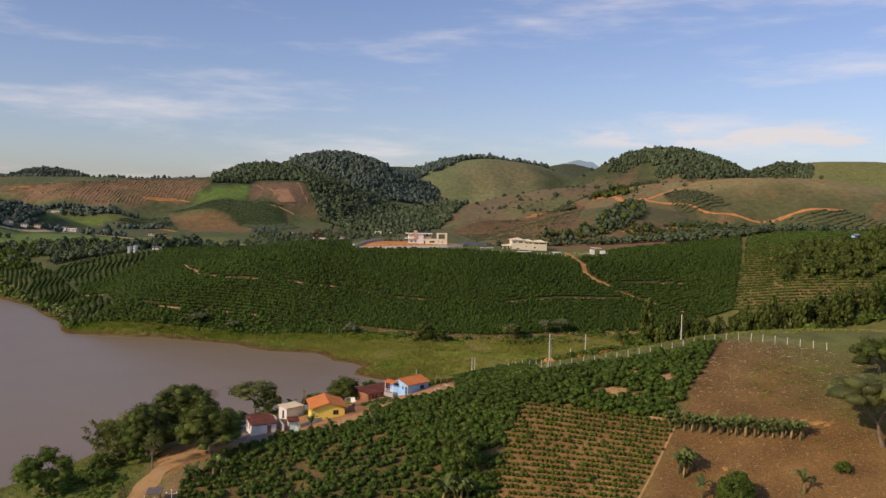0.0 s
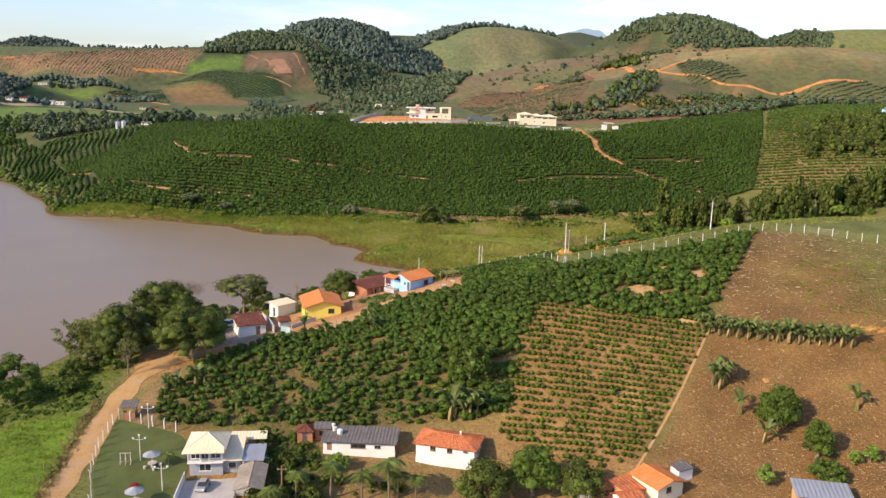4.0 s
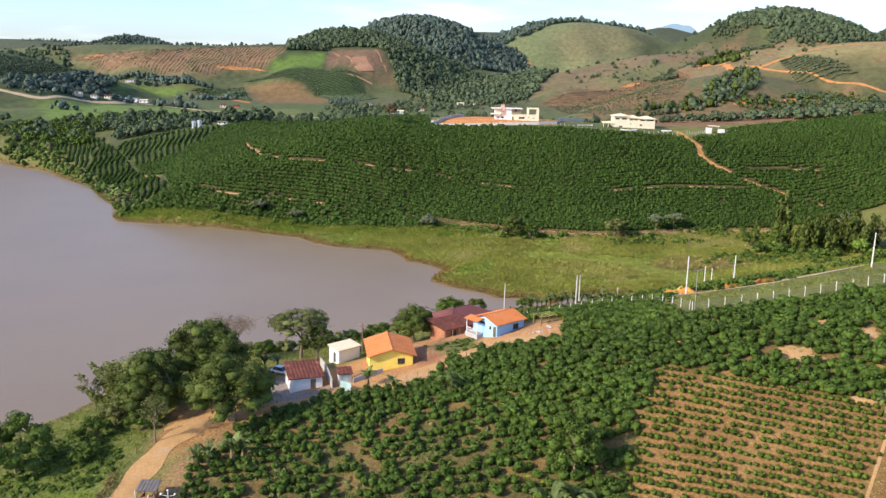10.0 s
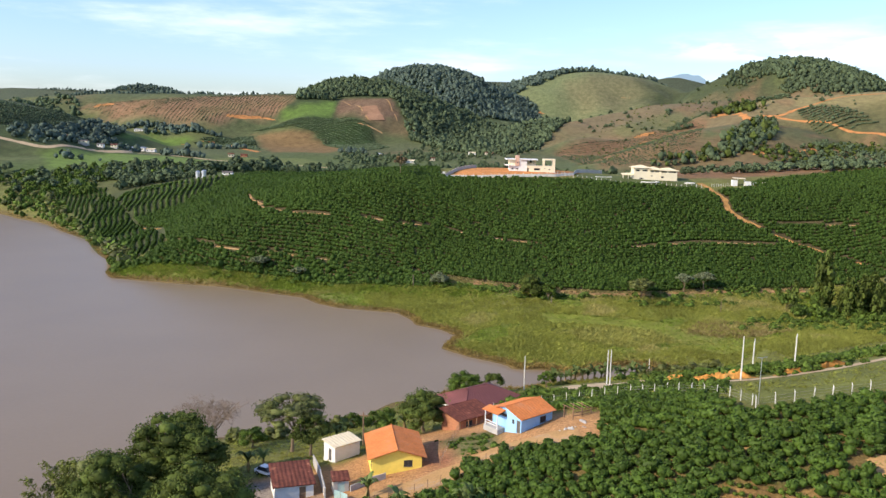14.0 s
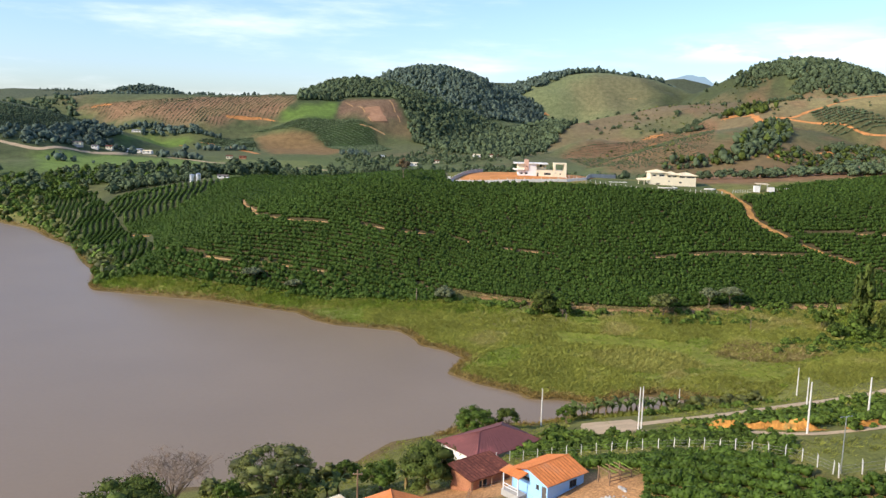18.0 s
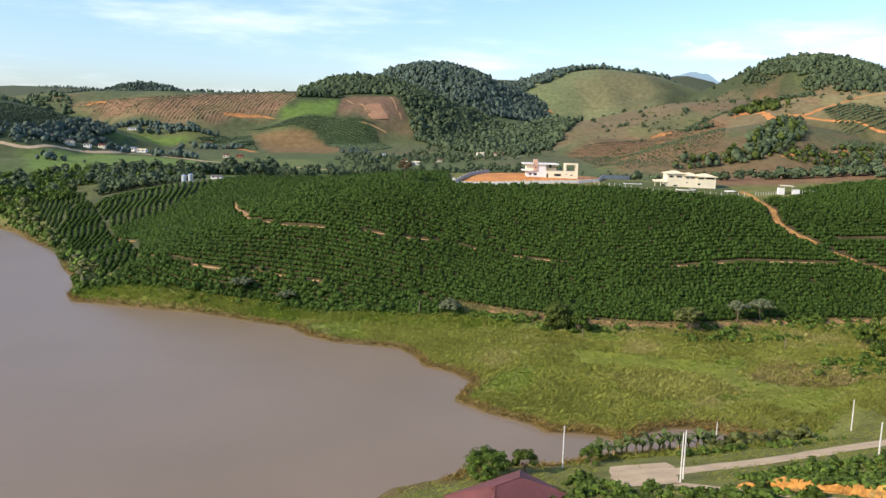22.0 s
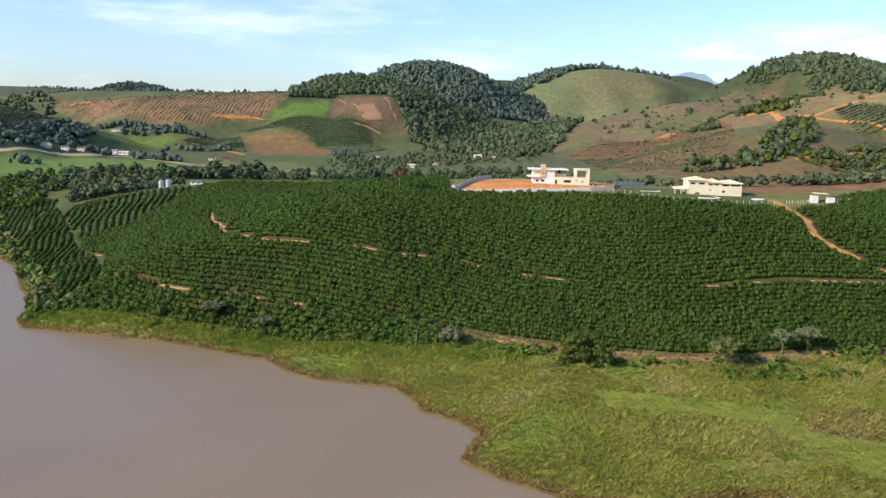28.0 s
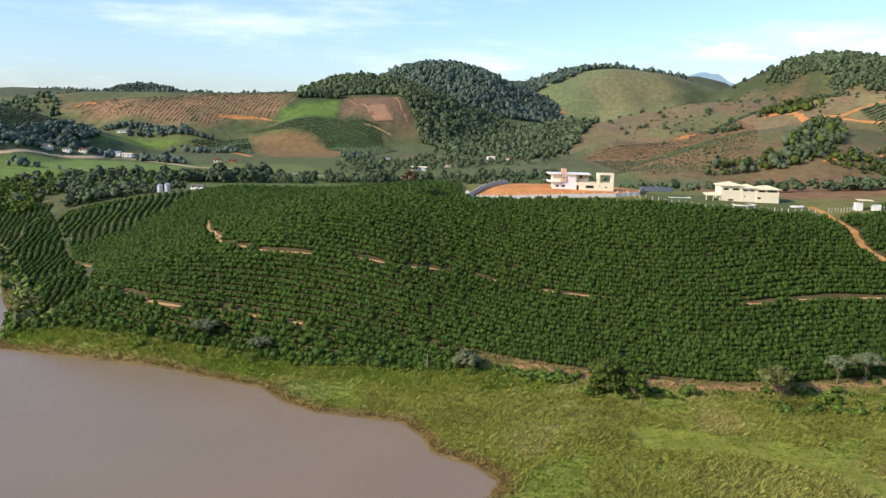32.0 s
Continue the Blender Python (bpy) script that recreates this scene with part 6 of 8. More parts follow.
tufts("bank_grass", "fresh green grass on the lake bank", p[(~inside(SHORE, p[:, 0], p[:, 1])) & (off_line([(-43, 70), (-41, 114), (-40, 130), (-38, 142)], p[:, 0], p[:, 1]) > 3.4)][:7000], 0.7, 0.28, M_GRASS, 44)
p = np.column_stack([rng.uniform(-40, 150, 40000), rng.uniform(165, 285, 40000)])
z = height(p[:, 0], p[:, 1])
LANES = [[(28, 224), (44, 222.4), (60, 225.3), (69, 228.6), (80, 231), (93, 234.5), (112, 247), (131, 268)], [(35.5, 211), (43, 195), (48.4, 183), (51.2, 177.8), (56, 176.4), (75, 179.5), (88, 184)], [(31, 213), (30, 236)], [(37, 213), (39, 238)]]
keep = (z > 0.4) & ~inside(COFFEE_OLD, p[:, 0], p[:, 1]) & ~inside(YARDS, p[:, 0], p[:, 1]) & ~inside(SHORE, p[:, 0], p[:, 1]) & ~inside([(4, 199), (17, 208), (11, 217), (0, 208)], p[:, 0], p[:, 1])
for lane in LANES:
    keep &= off_line(lane, p[:, 0], p[:, 1]) > 3.6
FENCE_SIDE = [(10, 202), (16, 197.5), (28, 189), (38, 178.5), (44.5, 167), (48, 172), (41, 186), (30, 197), (17, 207)]
wood("leafy bushes between the fence and the road bank", in_poly(FENCE_SIDE, 1300), 1.5, 1.35, 73, M_TREE, spread_=0.35, shapes=NEAR_BUSH)
tufts("bank_grass", "rough green grass on the valley bank", p[keep][:14500], 0.9, 0.36, M_REED, 45)
p = np.column_stack([rng.uniform(45, 140, 34000), rng.uniform(80, 165, 34000)])
p = p[inside(DRY_FIELD, p[:, 0], p[:, 1])]
p = p[(p[:, 1] < 131) | (rng.uniform(size=len(p)) < 0.5)]
STRAW = [(np.array([[-0.5, -0.04, 0.03], [0.5, -0.05, 0.06], [0.5, 0.05, 0.08], [-0.5, 0.04, 0.05], [-0.1, -0.3, 0.04], [0.0, -0.3, 0.1], [0.12, 0.35, 0.06], [0.02, 0.36, 0.03]]), np.array([[0, 1, 2], [0, 2, 3], [4, 5, 6], [4, 6, 7]]))]
q = with_z(p)
s = rng.uniform(0.16, 0.44, (len(q), 1)) * np.where(rng.uniform(size=(len(q), 1)) > 0.95, 2.0, 1) * np.where(q[:, 1:2] > 131, 1.7, 1)
scatter("maize_straw", STRAW, np.column_stack([q, s, s]), M_STRAW, "pale maize straw strewn on the dry field", "straw", 46, 0.04)


# weeds: on the road bank, in the garden plot, among the coffee and in the yards
p = np.concatenate([in_poly([(-64, 128), (-58.8, 154.2), (-47.4, 152.7), (-43.4, 134.4), (-44.8, 130.8), (-52.8, 131)], 900), in_poly([(-14, 122), (-7.5, 121), (-3.6, 117.5), (-0.3, 116.2), (-4, 100), (-12.5, 100)], 500), in_poly([(0.8, 173.0), (10, 173.5), (10.3, 164), (4.6, 163)], 120)])
wood("leafy shrubs in the lower farm yard", np.concatenate([in_poly([(-14, 120), (-8, 119), (-4, 112), (-4, 100), (-12.5, 100)], 60), in_poly([(-3, 110), (8, 108), (10, 100), (-3, 100)], 14)]), 2.0, 1.7, 66, M_TREE_DARK, spread_=0.45, shapes=DENSE)
wood("low leafy weeds on the bank and in the yards", p, 0.9, 0.6, 61, M_TREE, spread_=0.5)
p = np.concatenate([in_poly(COFFEE_OLD, 5200), in_poly([(100, 140), (108, 138), (110, 112), (89, 108), (87, 116), (90, 123), (82, 135), (90, 148)], 900), in_poly([(-20, 100), (40, 98), (44, 104), (24, 118), (0, 120), (-5, 116)], 400)])
p = p[ripple(p[:, 0], p[:, 1], 4.5, 6.0) > -0.25]
tufts("weeds", "green and straw-coloured weeds between the coffee bushes", p, 0.8, 0.35, M_GRASS, 62)
p = in_poly(COFFEE_OLD, 5200)
p = p[(p[:, 0] + 0.35 * (p[:, 1] - 130) < 18) & (p[:, 1] < 148)]
wood("low olive weeds between the thin coffee bushes", p, 0.75, 0.5, 65, M_TREE_OLIVE, spread_=0.5, shapes=LEAFY)
p = np.column_stack([rng.normal(-43.3, 0.5, 500), rng.uniform(92, 134, 500)])
line = np.array(TRACK_LOW[11:])
k = rng.integers(0, len(line) - 1, 1500)
u = rng.uniform(0, 1, (1500, 1))
tufts("dry_weeds", "dry weeds along the coffee's lower edge", line[k] * (1 - u) + line[k + 1] * u + rng.normal(size=(1500, 2)) * (0.5, 1.6), 0.9, 0.6, M_WEED_DRY, 64)
tufts("dry_weeds", "yellowed weeds along the road's edge", p, 0.7, 0.6, M_WEED_DRY, 63)


# ---- bananas and palms ----
def banana(seed, tall=3.2, leaves=9, dry=2):
    r = random.Random(seed)
    root = new("banana_plant")
    bm = bmesh.new()
    tube(bm, [(0, 0, -0.2), (0.02, 0, tall * 0.3), (0.03, 0.02, tall * 0.6)], [0.16, 0.13, 0.07], 7)
    part("stem", bm, M_BANANA, root)
    for k in range(leaves):
        a = k * 2.4 + r.uniform(-0.3, 0.3)
        up = r.uniform(0.85, 1.6)
        withered = k >= leaves - dry
        bm = bmesh.new()
        prev = None
        d, n = Vector((math.cos(a), math.sin(a), 0)), Vector((-math.sin(a), math.cos(a), 0))
        for j in range(7):
            t = j / 6
            reach = tall * 0.50 * t
            h = tall * 0.5 + tall * (0.95 * up * t - (0.42 + 0.38 * up) * t * t) if not withered else tall * 0.55 - tall * 0.5 * t
            w = (0.16 if withered else 0.29) * math.sin(math.pi * min(1, 0.12 + t * 0.86)) ** 0.7
            p0 = d * (reach if not withered else reach * 0.24) + Vector((0, 0, h))
            ring = [bm.verts.new(p0 + n * w + Vector((0, 0, -0.10 * w))), bm.verts.new(p0 + Vector((0, 0, 0.06))), bm.verts.new(p0 - n * w + Vector((0, 0, -0.10 * w)))]
            if prev:
                for i in (0, 1):
                    bm.faces.new((prev[i], prev[i + 1], ring[i + 1], ring[i]))
            prev = ring
        part("leaf", bm, M_BANANA_DRY if withered else M_BANANA, root, "withered hanging leaf" if withered else "")
    return root


plants = [banana(1, 3.4, 13, 3), banana(2, 3.0, 12, 3), banana(3, 3.7, 14, 3), banana(4, 3.1, 13, 6), banana(5, 2.7, 12, 6), banana(6, 3.3, 13, 5)]


SPOTS_BANANA = [(19.7, 120), (18.6, 120.8), (21, 120.4), (22, 119.8), (20.4, 121.4), (17.6, 120.2), (-31.3, 133.4), (-29.9, 134.4), (-26.6, 134.7), (-25.2, 135.4), (-8.5, 153.9), (-4.0, 149.9), (4.8, 147.4), (5.9, 147.9), (63.6, 102.7), (62.7, 109.6), (62.2, 117.4), (63.2, 116.5), (62.0, 115.6), (61.4, 116.8), (64, 117.2), (79, 104.5),
                (-17, 186), (-15.5, 187), (-5, 187), (-27, 172), (-29, 170), (44, 245.5), (48, 246.5), (35, 243.5), (40, 244.8), (31, 241),
                (29.4, 242.2), (32.4, 242.4), (33.6, 241.6), (36.6, 242.6), (38.2, 243.8), (41.6, 244.2), (42.8, 245.8), (45.6, 244.8), (46.8, 246.4), (49.6, 245.8), (51.2, 247.2), (53.0, 246.6), (30.2, 243.8)]
SINGLE = len(SPOTS_BANANA)
for k in range(46):
    SPOTS_BANANA.append((64.6 + k * 0.47, 129.9 - k * 0.29 + 0.55 * math.sin(k * 2.1)))
for k, (x, y) in enumerate(SPOTS_BANANA):
    s = 0.85 + 0.3 * ((k * 37) % 11) / 11
    s *= (1.45 if k < 6 else 1.2 if 14 <= k < 22 else 1.1) if k < SINGLE else 0.98 + 0.25 * math.sin(k * 1.7)
    src = plants[k % 3] if k < SINGLE else plants[3 + (k - SINGLE) % 3]
    m = on_ground(x, y, k * 77)
    ob = src if k < 3 or SINGLE <= k < SINGLE + 3 else copy_thing(src, m)
    ob.matrix_basis = m @ Matrix.Diagonal((s, s, s, 1))
    tagged(ob, "banana plant with broad arching green leaves" if k < SINGLE else "banana plant in a row with withered lower leaves", "banana plant", "banana plants" if k < SINGLE else "banana row across the dry field")


def palm(seed, tall):
    r = random.Random(seed)
    root = new("coconut_palm")
    bm = bmesh.new()
    tube(bm, [(0, 0, -0.2), (0.1, 0.05, tall * 0.4), (0.25, 0.1, tall * 0.78)], [0.2, 0.14, 0.11], 7)
    part("trunk", bm, M_BARK, root)
    for k in range(17):
        a, up = k * 2.4, r.uniform(-0.5, 1.0)
        d, n = Vector((math.cos(a), math.sin(a), 0)), Vector((-math.sin(a), math.cos(a), 0))
        bm = bmesh.new()
        pts = []
        for j in range(8):
            t = j / 7
            pts.append(Vector((0.25, 0.1, tall * 0.78)) + d * 2.4 * t + Vector((0, 0, 1.5 * up * t - (1.2 + 0.9 * up) * t * t)))
        tube(bm, pts, [0.035 * (1 - 0.8 * j / 7) for j in range(8)], 4)
        for j in range(1, 20):
            t = j / 20
            q = pts[min(6, int(t * 7))].lerp(pts[min(7, int(t * 7) + 1)], t * 7 % 1)
            for side in (1, -1):
                w = 0.75 * math.sin(math.pi * (0.15 + 0.8 * t))
                e = q + n * side * w + d * 0.25 + Vector((0, 0, -0.35 * w))
                v = [bm.verts.new(q - d * 0.07), bm.verts.new(q + d * 0.13), bm.verts.new(e)]
                bm.faces.new(v)
        part("frond", bm, M_PALM, root)
    return root


palms = [palm(1, 7.0), palm(2, 5.6)]
for k, (x, y, s) in enumerate([(-2.0, 104, 1.0), (2.6, 103.5, 0.95), (6.6, 103, 1.15), (8.0, 104, 0.9), (10.5, 103, 0.7), (-10.5, 101, 0.8), (-7.0, 104, 0.75), (-26.8, 112.5, 0.5)]):
    m = on_ground(x, y, k * 61)
    ob = palms[k] if k < 2 else copy_thing(palms[k % 2], m)
    ob.matrix_basis = m @ Matrix.Diagonal((s, s, s, 1))
    tagged(ob, "coconut palm with feathery green fronds", "palm tree", "palms beside the farm yard")

# ---- houses ----
def wall_piece(length, tall, thick, openings):
    """A wall from x 0 to length with real openings (x0, z0, x1, z1)."""
    bm = bmesh.new()
    cuts = sorted({0.0, length, *[v for o in openings for v in (o[0], o[2])]})
    for a, b in zip(cuts, cuts[1:]):
        gaps = sorted((o[1], o[3]) for o in openings if o[0] <= a + 1e-6 and o[2] >= b - 1e-6)
        z = 0.0
        for g0, g1 in gaps:
            if g0 > z + 1e-6:
                box(bm, a, 0, z, b, thick, g0)
            z = g1
        if z < tall - 1e-6:
            box(bm, a, 0, z, b, thick, tall)
    bmesh.ops.remove_doubles(bm, verts=bm.verts, dist=1e-5)
    return bm


def fill_openings(wall, openings, frame_mat, thick):
    for x0, z0, x1, z1 in openings:
        f = 0.07
        if z0 < 0.05:
            leaf = part("door", boxes((x0, 0.05, 0.02, x1, 0.10, z1)), M_WOOD if frame_mat is M_WOOD else frame_mat, wall)
            part("handle", boxes((x1 - 0.16, 0.02, 1.0, x1 - 0.10, 0.05, 1.12)), M_STEEL, leaf)
        else:
            fr = part("window", boxes((x0, 0.03, z0, x0 + f, 0.11, z1), (x1 - f, 0.03, z0, x1, 0.11, z1), (x0 + f, 0.03, z0, x1 - f, 0.11, z0 + f), (x0 + f, 0.03, z1 - f, x1 - f, 0.11, z1),
                                      ((x0 + x1) / 2 - 0.03, 0.04, z0 + f, (x0 + x1) / 2 + 0.03, 0.10, z1 - f)), frame_mat, wall)
            part("pane", boxes((x0 + f, 0.06, z0 + f, x1 - f, 0.075, z1 - f)), M_GLASS, fr)
            part("sill", boxes((x0 - 0.06, -0.06, z0 - 0.06, x1 + 0.06, 0.02, z0)), frame_mat, fr)


def sheet(bm, a, b, c, d, ribs, amp, thick=0.08):
    """A ribbed roof slope: eave a to b, ridge d to c."""
    a, b, c, d = Vector(a), Vector(b), Vector(c), Vector(d)
    up = (b - a).cross(d - a).normalized()
    if up.z < 0:
        up = -up
    n, rows = ribs * 2, 3
    top, low = [], []
    for j in range(rows + 1):
        v = j / rows
        top.append([bm.verts.new(a.lerp(b, i / n).lerp(d.lerp(c, i / n), v) + up * (thick + amp * (i % 2) + 0.012 * ((i * 7 + j * 5) % 3))) for i in range(n + 1)])
    low = [bm.verts.new(p) for p in (a, b, c, d)]
    for j in range(rows):
        for i in range(n):
            bm.faces.new((top[j][i], top[j][i + 1], top[j + 1][i + 1], top[j + 1][i]))
    bm.faces.new(low[::-1])
    for line, p, q in ((top[0], low[0], low[1]), (top[-1], low[3], low[2])):
        for i in range(n):
            m = p if i < n / 2 else q
            bm.faces.new((line[i], line[i + 1], m)) if True else None
    return bm


def roof_on(root, w, d, h, kind, rise, over, mat, ridge_mat=None, z0=0.0, amp=0.05, x0=0.0, y0=0.0):
    """Roof slopes as parts over a block from (x0, y0) to (x0 + w, y0 + d)."""
    ax, bx, ay, by, z = x0 - over, x0 + w + over, y0 - over, y0 + d + over, z0 + h
    cap = bmesh.new()
    if kind == "gable_y":
        m = x0 + w / 2
        part("roof_slope", sheet(bmesh.new(), (ax, by, z), (ax, ay, z), (m, ay, z + rise), (m, by, z + rise), int(d * 2), amp), mat, root)
        part("roof_slope", sheet(bmesh.new(), (bx, ay, z), (bx, by, z), (m, by, z + rise), (m, ay, z + rise), int(d * 2), amp), mat, root)
        tube(cap, [(m, ay, z + rise + 0.1), (m, by, z + rise + 0.1)], [0.1, 0.1], 6)
    elif kind == "gable_x":
        m = y0 + d / 2
        part("roof_slope", sheet(bmesh.new(), (ax, ay, z), (bx, ay, z), (bx, m, z + rise), (ax, m, z + rise), int(w * 2), amp), mat, root)
        part("roof_slope", sheet(bmesh.new(), (bx, by, z), (ax, by, z), (ax, m, z + rise), (bx, m, z + rise), int(w * 2), amp), mat, root)
        tube(cap, [(ax, m, z + rise + 0.1), (bx, m, z + rise + 0.1)], [0.1, 0.1], 6)
    elif kind == "shed":
        part("roof_slope", sheet(bmesh.new(), (ax, ay, z), (bx, ay, z), (bx, by, z + rise), (ax, by, z + rise), int(w * 2), amp), mat, root)
        cap.free()
        cap = None
    else:
        run = min(w, d) / 2 + over
        if w >= d:
            m = y0 + d / 2
            p, q = (ax + run, m, z + rise), (bx - run, m, z + rise)
        else:
            m = x0 + w / 2
            p, q = (m, ay + run, z + rise), (m, by - run, z + rise)
        if w >= d:
            slopes = [((ax, ay, z), (bx, ay, z), q, p), ((bx, by, z), (ax, by, z), p, q), ((bx, ay, z), (bx, by, z), q, q), ((ax, by, z), (ax, ay, z), p, p)]
        else:
            slopes = [((ax, ay, z), (bx, ay, z), p, p), ((bx, by, z), (ax, by, z), q, q), ((bx, ay, z), (bx, by, z), q, p), ((ax, by, z), (ax, ay, z), p, q)]
        for s in slopes:
            part("roof_slope", sheet(bmesh.new(), *s, int(max(w, d) * 1.6), amp * 0.8), mat, root)
        up = Vector((0, 0, 0.1))
        for a, b in (((ax, ay, z), p), ((bx, ay, z), q if w >= d else p), ((ax, by, z), p if w >= d else q), ((bx, by, z), q)):
            tube(cap, [Vector(a) + up, Vector(b) + up], [0.09, 0.09], 5)
        tube(cap, [Vector(p) + up, Vector(q) + up + Vector((0.001, 0, 0))], [0.1, 0.1], 5)
    if cap:
        part("ridge", cap, ridge_mat or mat, root)
    return z


def house(name, label, corner, rz, w, d, h, walls, roof, rise, over, roof_mat, openings=((), (), (), ()), frame_mat=None, group="", base=None, plinth=1.6, ridge_mat=None, wall_mats=None, ribs=0.05):
    """A house whose front left corner stands at corner; x along the front, y to the back. openings: front, right, back, left."""
    x, y = corner
    c, s = math.cos(radians(rz)), math.sin(radians(rz))
    zs = [ground(x + u * c - v * s, y + u * s + v * c) for u, v in ((0, 0), (w, 0), (w, d), (0, d))]
    z = base if base is not None else max(zs) * 0.25 + sum(zs) / 4 * 0.75 + 0.05
    root = thing(name, label, "house", pose(x, y, z, 0, 0, rz), group)
    th = 0.18
    sides = [(pose(0, 0, 0), w), (pose(w, 0, 0, 0, 0, 90), d), (pose(w, d, 0, 0, 0, 180), w), (pose(0, d, 0, 0, 0, 270), d)]
    for k, (m, length) in enumerate(sides):
        mat = (wall_mats or [walls] * 4)[k]
        cut = th + 0.002 if k % 2 else 0.0
        ops = [o for o in openings[k]]
        bm = wall_piece(length, h, th, ops)
        if cut:
            for v in bm.verts:
                v.co.x = min(max(v.co.x, cut), length - cut)
        wall = part("wall", bm, mat, root, at=m)
        fill_openings(wall, ops, frame_mat or M_WHITE, th)
    part("floor", boxes((th, th, 0.0, w - th, d - th, 0.06)), M_DARK, root)
    part("plinth", boxes((-0.04, -0.04, -plinth, w + 0.04, d + 0.04, -0.003)), walls, root)
    if roof == "gable_y":
        for yy in (0.0, d - th):
            bm = bmesh.new()
            v = [bm.verts.new(p) for p in ((0, yy, h), (w, yy, h), (w / 2, yy, h + rise * 0.93), (0, yy + th, h), (w, yy + th, h), (w / 2, yy + th, h + rise * 0.93))]
            for f in ((0, 1, 2), (5, 4, 3), (0, 3, 4, 1), (1, 4, 5, 2), (2, 5, 3, 0)):
                bm.faces.new([v[i] for i in f])
            part("gable", bm, walls, root)
    if roof == "gable_x":
        for xx in (0.0, w - th):
            bm = bmesh.new()
            v = [bm.verts.new(p) for p in ((xx, 0, h), (xx, d, h), (xx, d / 2, h + rise * 0.93), (xx + th, 0, h), (xx + th, d, h), (xx + th, d / 2, h + rise * 0.93))]
            for f in ((0, 1, 2), (5, 4, 3), (0, 3, 4, 1), (1, 4, 5, 2), (2, 5, 3, 0)):
                bm.faces.new([v[i] for i in f])
            part("gable", bm, walls, root)
    roof_on(root, w, d, h, roof, rise, over, roof_mat, ridge_mat, amp=ribs)
    return root


farm = "houses beside the lake"
yellow = house("house", "bright yellow house with an orange tiled roof", (-8.5, 160.6), 9, 7.4, 9.0, 2.4, M_YELLOW, "gable_y", 1.35, 0.65, M_TILE_ORANGE,
               ([(4.7, 0.95, 6.0, 1.95)], [(2, 0.95, 3.2, 1.95)], (), [(1.2, 0.0, 2.1, 2.1), (4.4, 0.95, 5.6, 1.95), (6.6, 0.6, 8.4, 2.0)]), M_DARK, farm)
house("house", "small white house with a dark rusty roof", (-21.6, 155.0), 17, 5.4, 6.8, 2.2, M_WHITE, "shed", 0.5, 0.35, M_TILE_RUST,
      ([(3.4, 0.0, 4.3, 1.9)], (), (), [(1.0, 0.0, 1.9, 2.0), (3.5, 0.9, 4.6, 1.8)]), M_WOOD, farm)
house("cottage", "white box cottage with a straw-coloured sheet roof", (-15.1, 169.4), 42, 4.8, 3.1, 2.6, M_WHITE, "shed", 0.35, 0.3, M_TILE_CREAM,
      ((), (), (), [(1.3, 0.0, 2.1, 2.0)]), M_DARK, farm)
blue = house("house", "sky blue house with a bright orange tiled roof", (13.9, 167.4), 40, 7.0, 6.4, 2.4, M_BLUE, "gable_x", 1.2, 0.45, M_TILE_ORANGE,
             ([(4.2, 0.9, 5.6, 1.9)], (), (), [(0.8, 1.9, 3.2, 2.3), (4.4, 1.3, 4.9, 1.9), (5.4, 0.0, 6.2, 2.0)]), M_DARK, farm)
part("porch_slab", boxes((-1.6, 3.6, -0.9, -0.05, 6.8, -0.05)), M_CONCRETE, blue)
for yy in (3.8, 6.5):
    part("porch_post", boxes((-1.5, yy, -0.05, -1.38, yy + 0.12, 2.4)), M_WHITE, blue)
part("porch_roof", sheet(bmesh.new(), (-1.8, 7.0, 2.45), (-1.8, 3.4, 2.45), (-0.1, 3.4, 2.85), (-0.1, 7.0, 2.85), 8, 0.04), M_TILE_ORANGE, blue)
part("rail", boxes((-1.5, 3.95, 0.8, -1.42, 6.5, 0.9), (-1.5, 3.95, 0.4, -1.42, 6.5, 0.48)), M_WHITE, blue)
part("parapet", boxes((0.6, -1.5, -0.8, 0.8, -0.3, 0.35), (0.8, -1.5, -0.8, 7.0, -1.35, 0.2)), M_WHITE, blue, "low white yard wall")
maroon = house("boathouse", "large white building with a maroon hipped roof", (6.3, 200.0), 39, 14.6, 9.6, 3.0, M_WHITE, "hip", 2.2, 0.7, M_TILE_MAROON,
               ([(3, 0.9, 4.6, 2.0), (8, 0.9, 9.6, 2.0)], (), (), [(2, 0.9, 3.4, 2.0)]), M_WOOD, farm, base=6.4, ridge_mat=M_TILE_MAROON, ribs=0.015)
house("shed", "low brick shed with a patched red tile roof", (4.6, 178.6), 38, 7.4, 4.6, 2.0, M_BRICKY, "shed", 0.8, 0.5, M_TILE_RUST, ([(1.5, 0.5, 3.0, 1.6)], (), (), ()), M_WOOD, farm)
house("gatehouse", "tiny porch with a dull tiled roof beside the gate", (-13.6, 156.4), 14, 2.2, 2.2, 1.7, M_CONCRETE, "shed", 0.4, 0.2, M_TILE_RUST, ([(0.6, 0.0, 1.6, 1.45)], (), (), ()), M_GATE, farm)

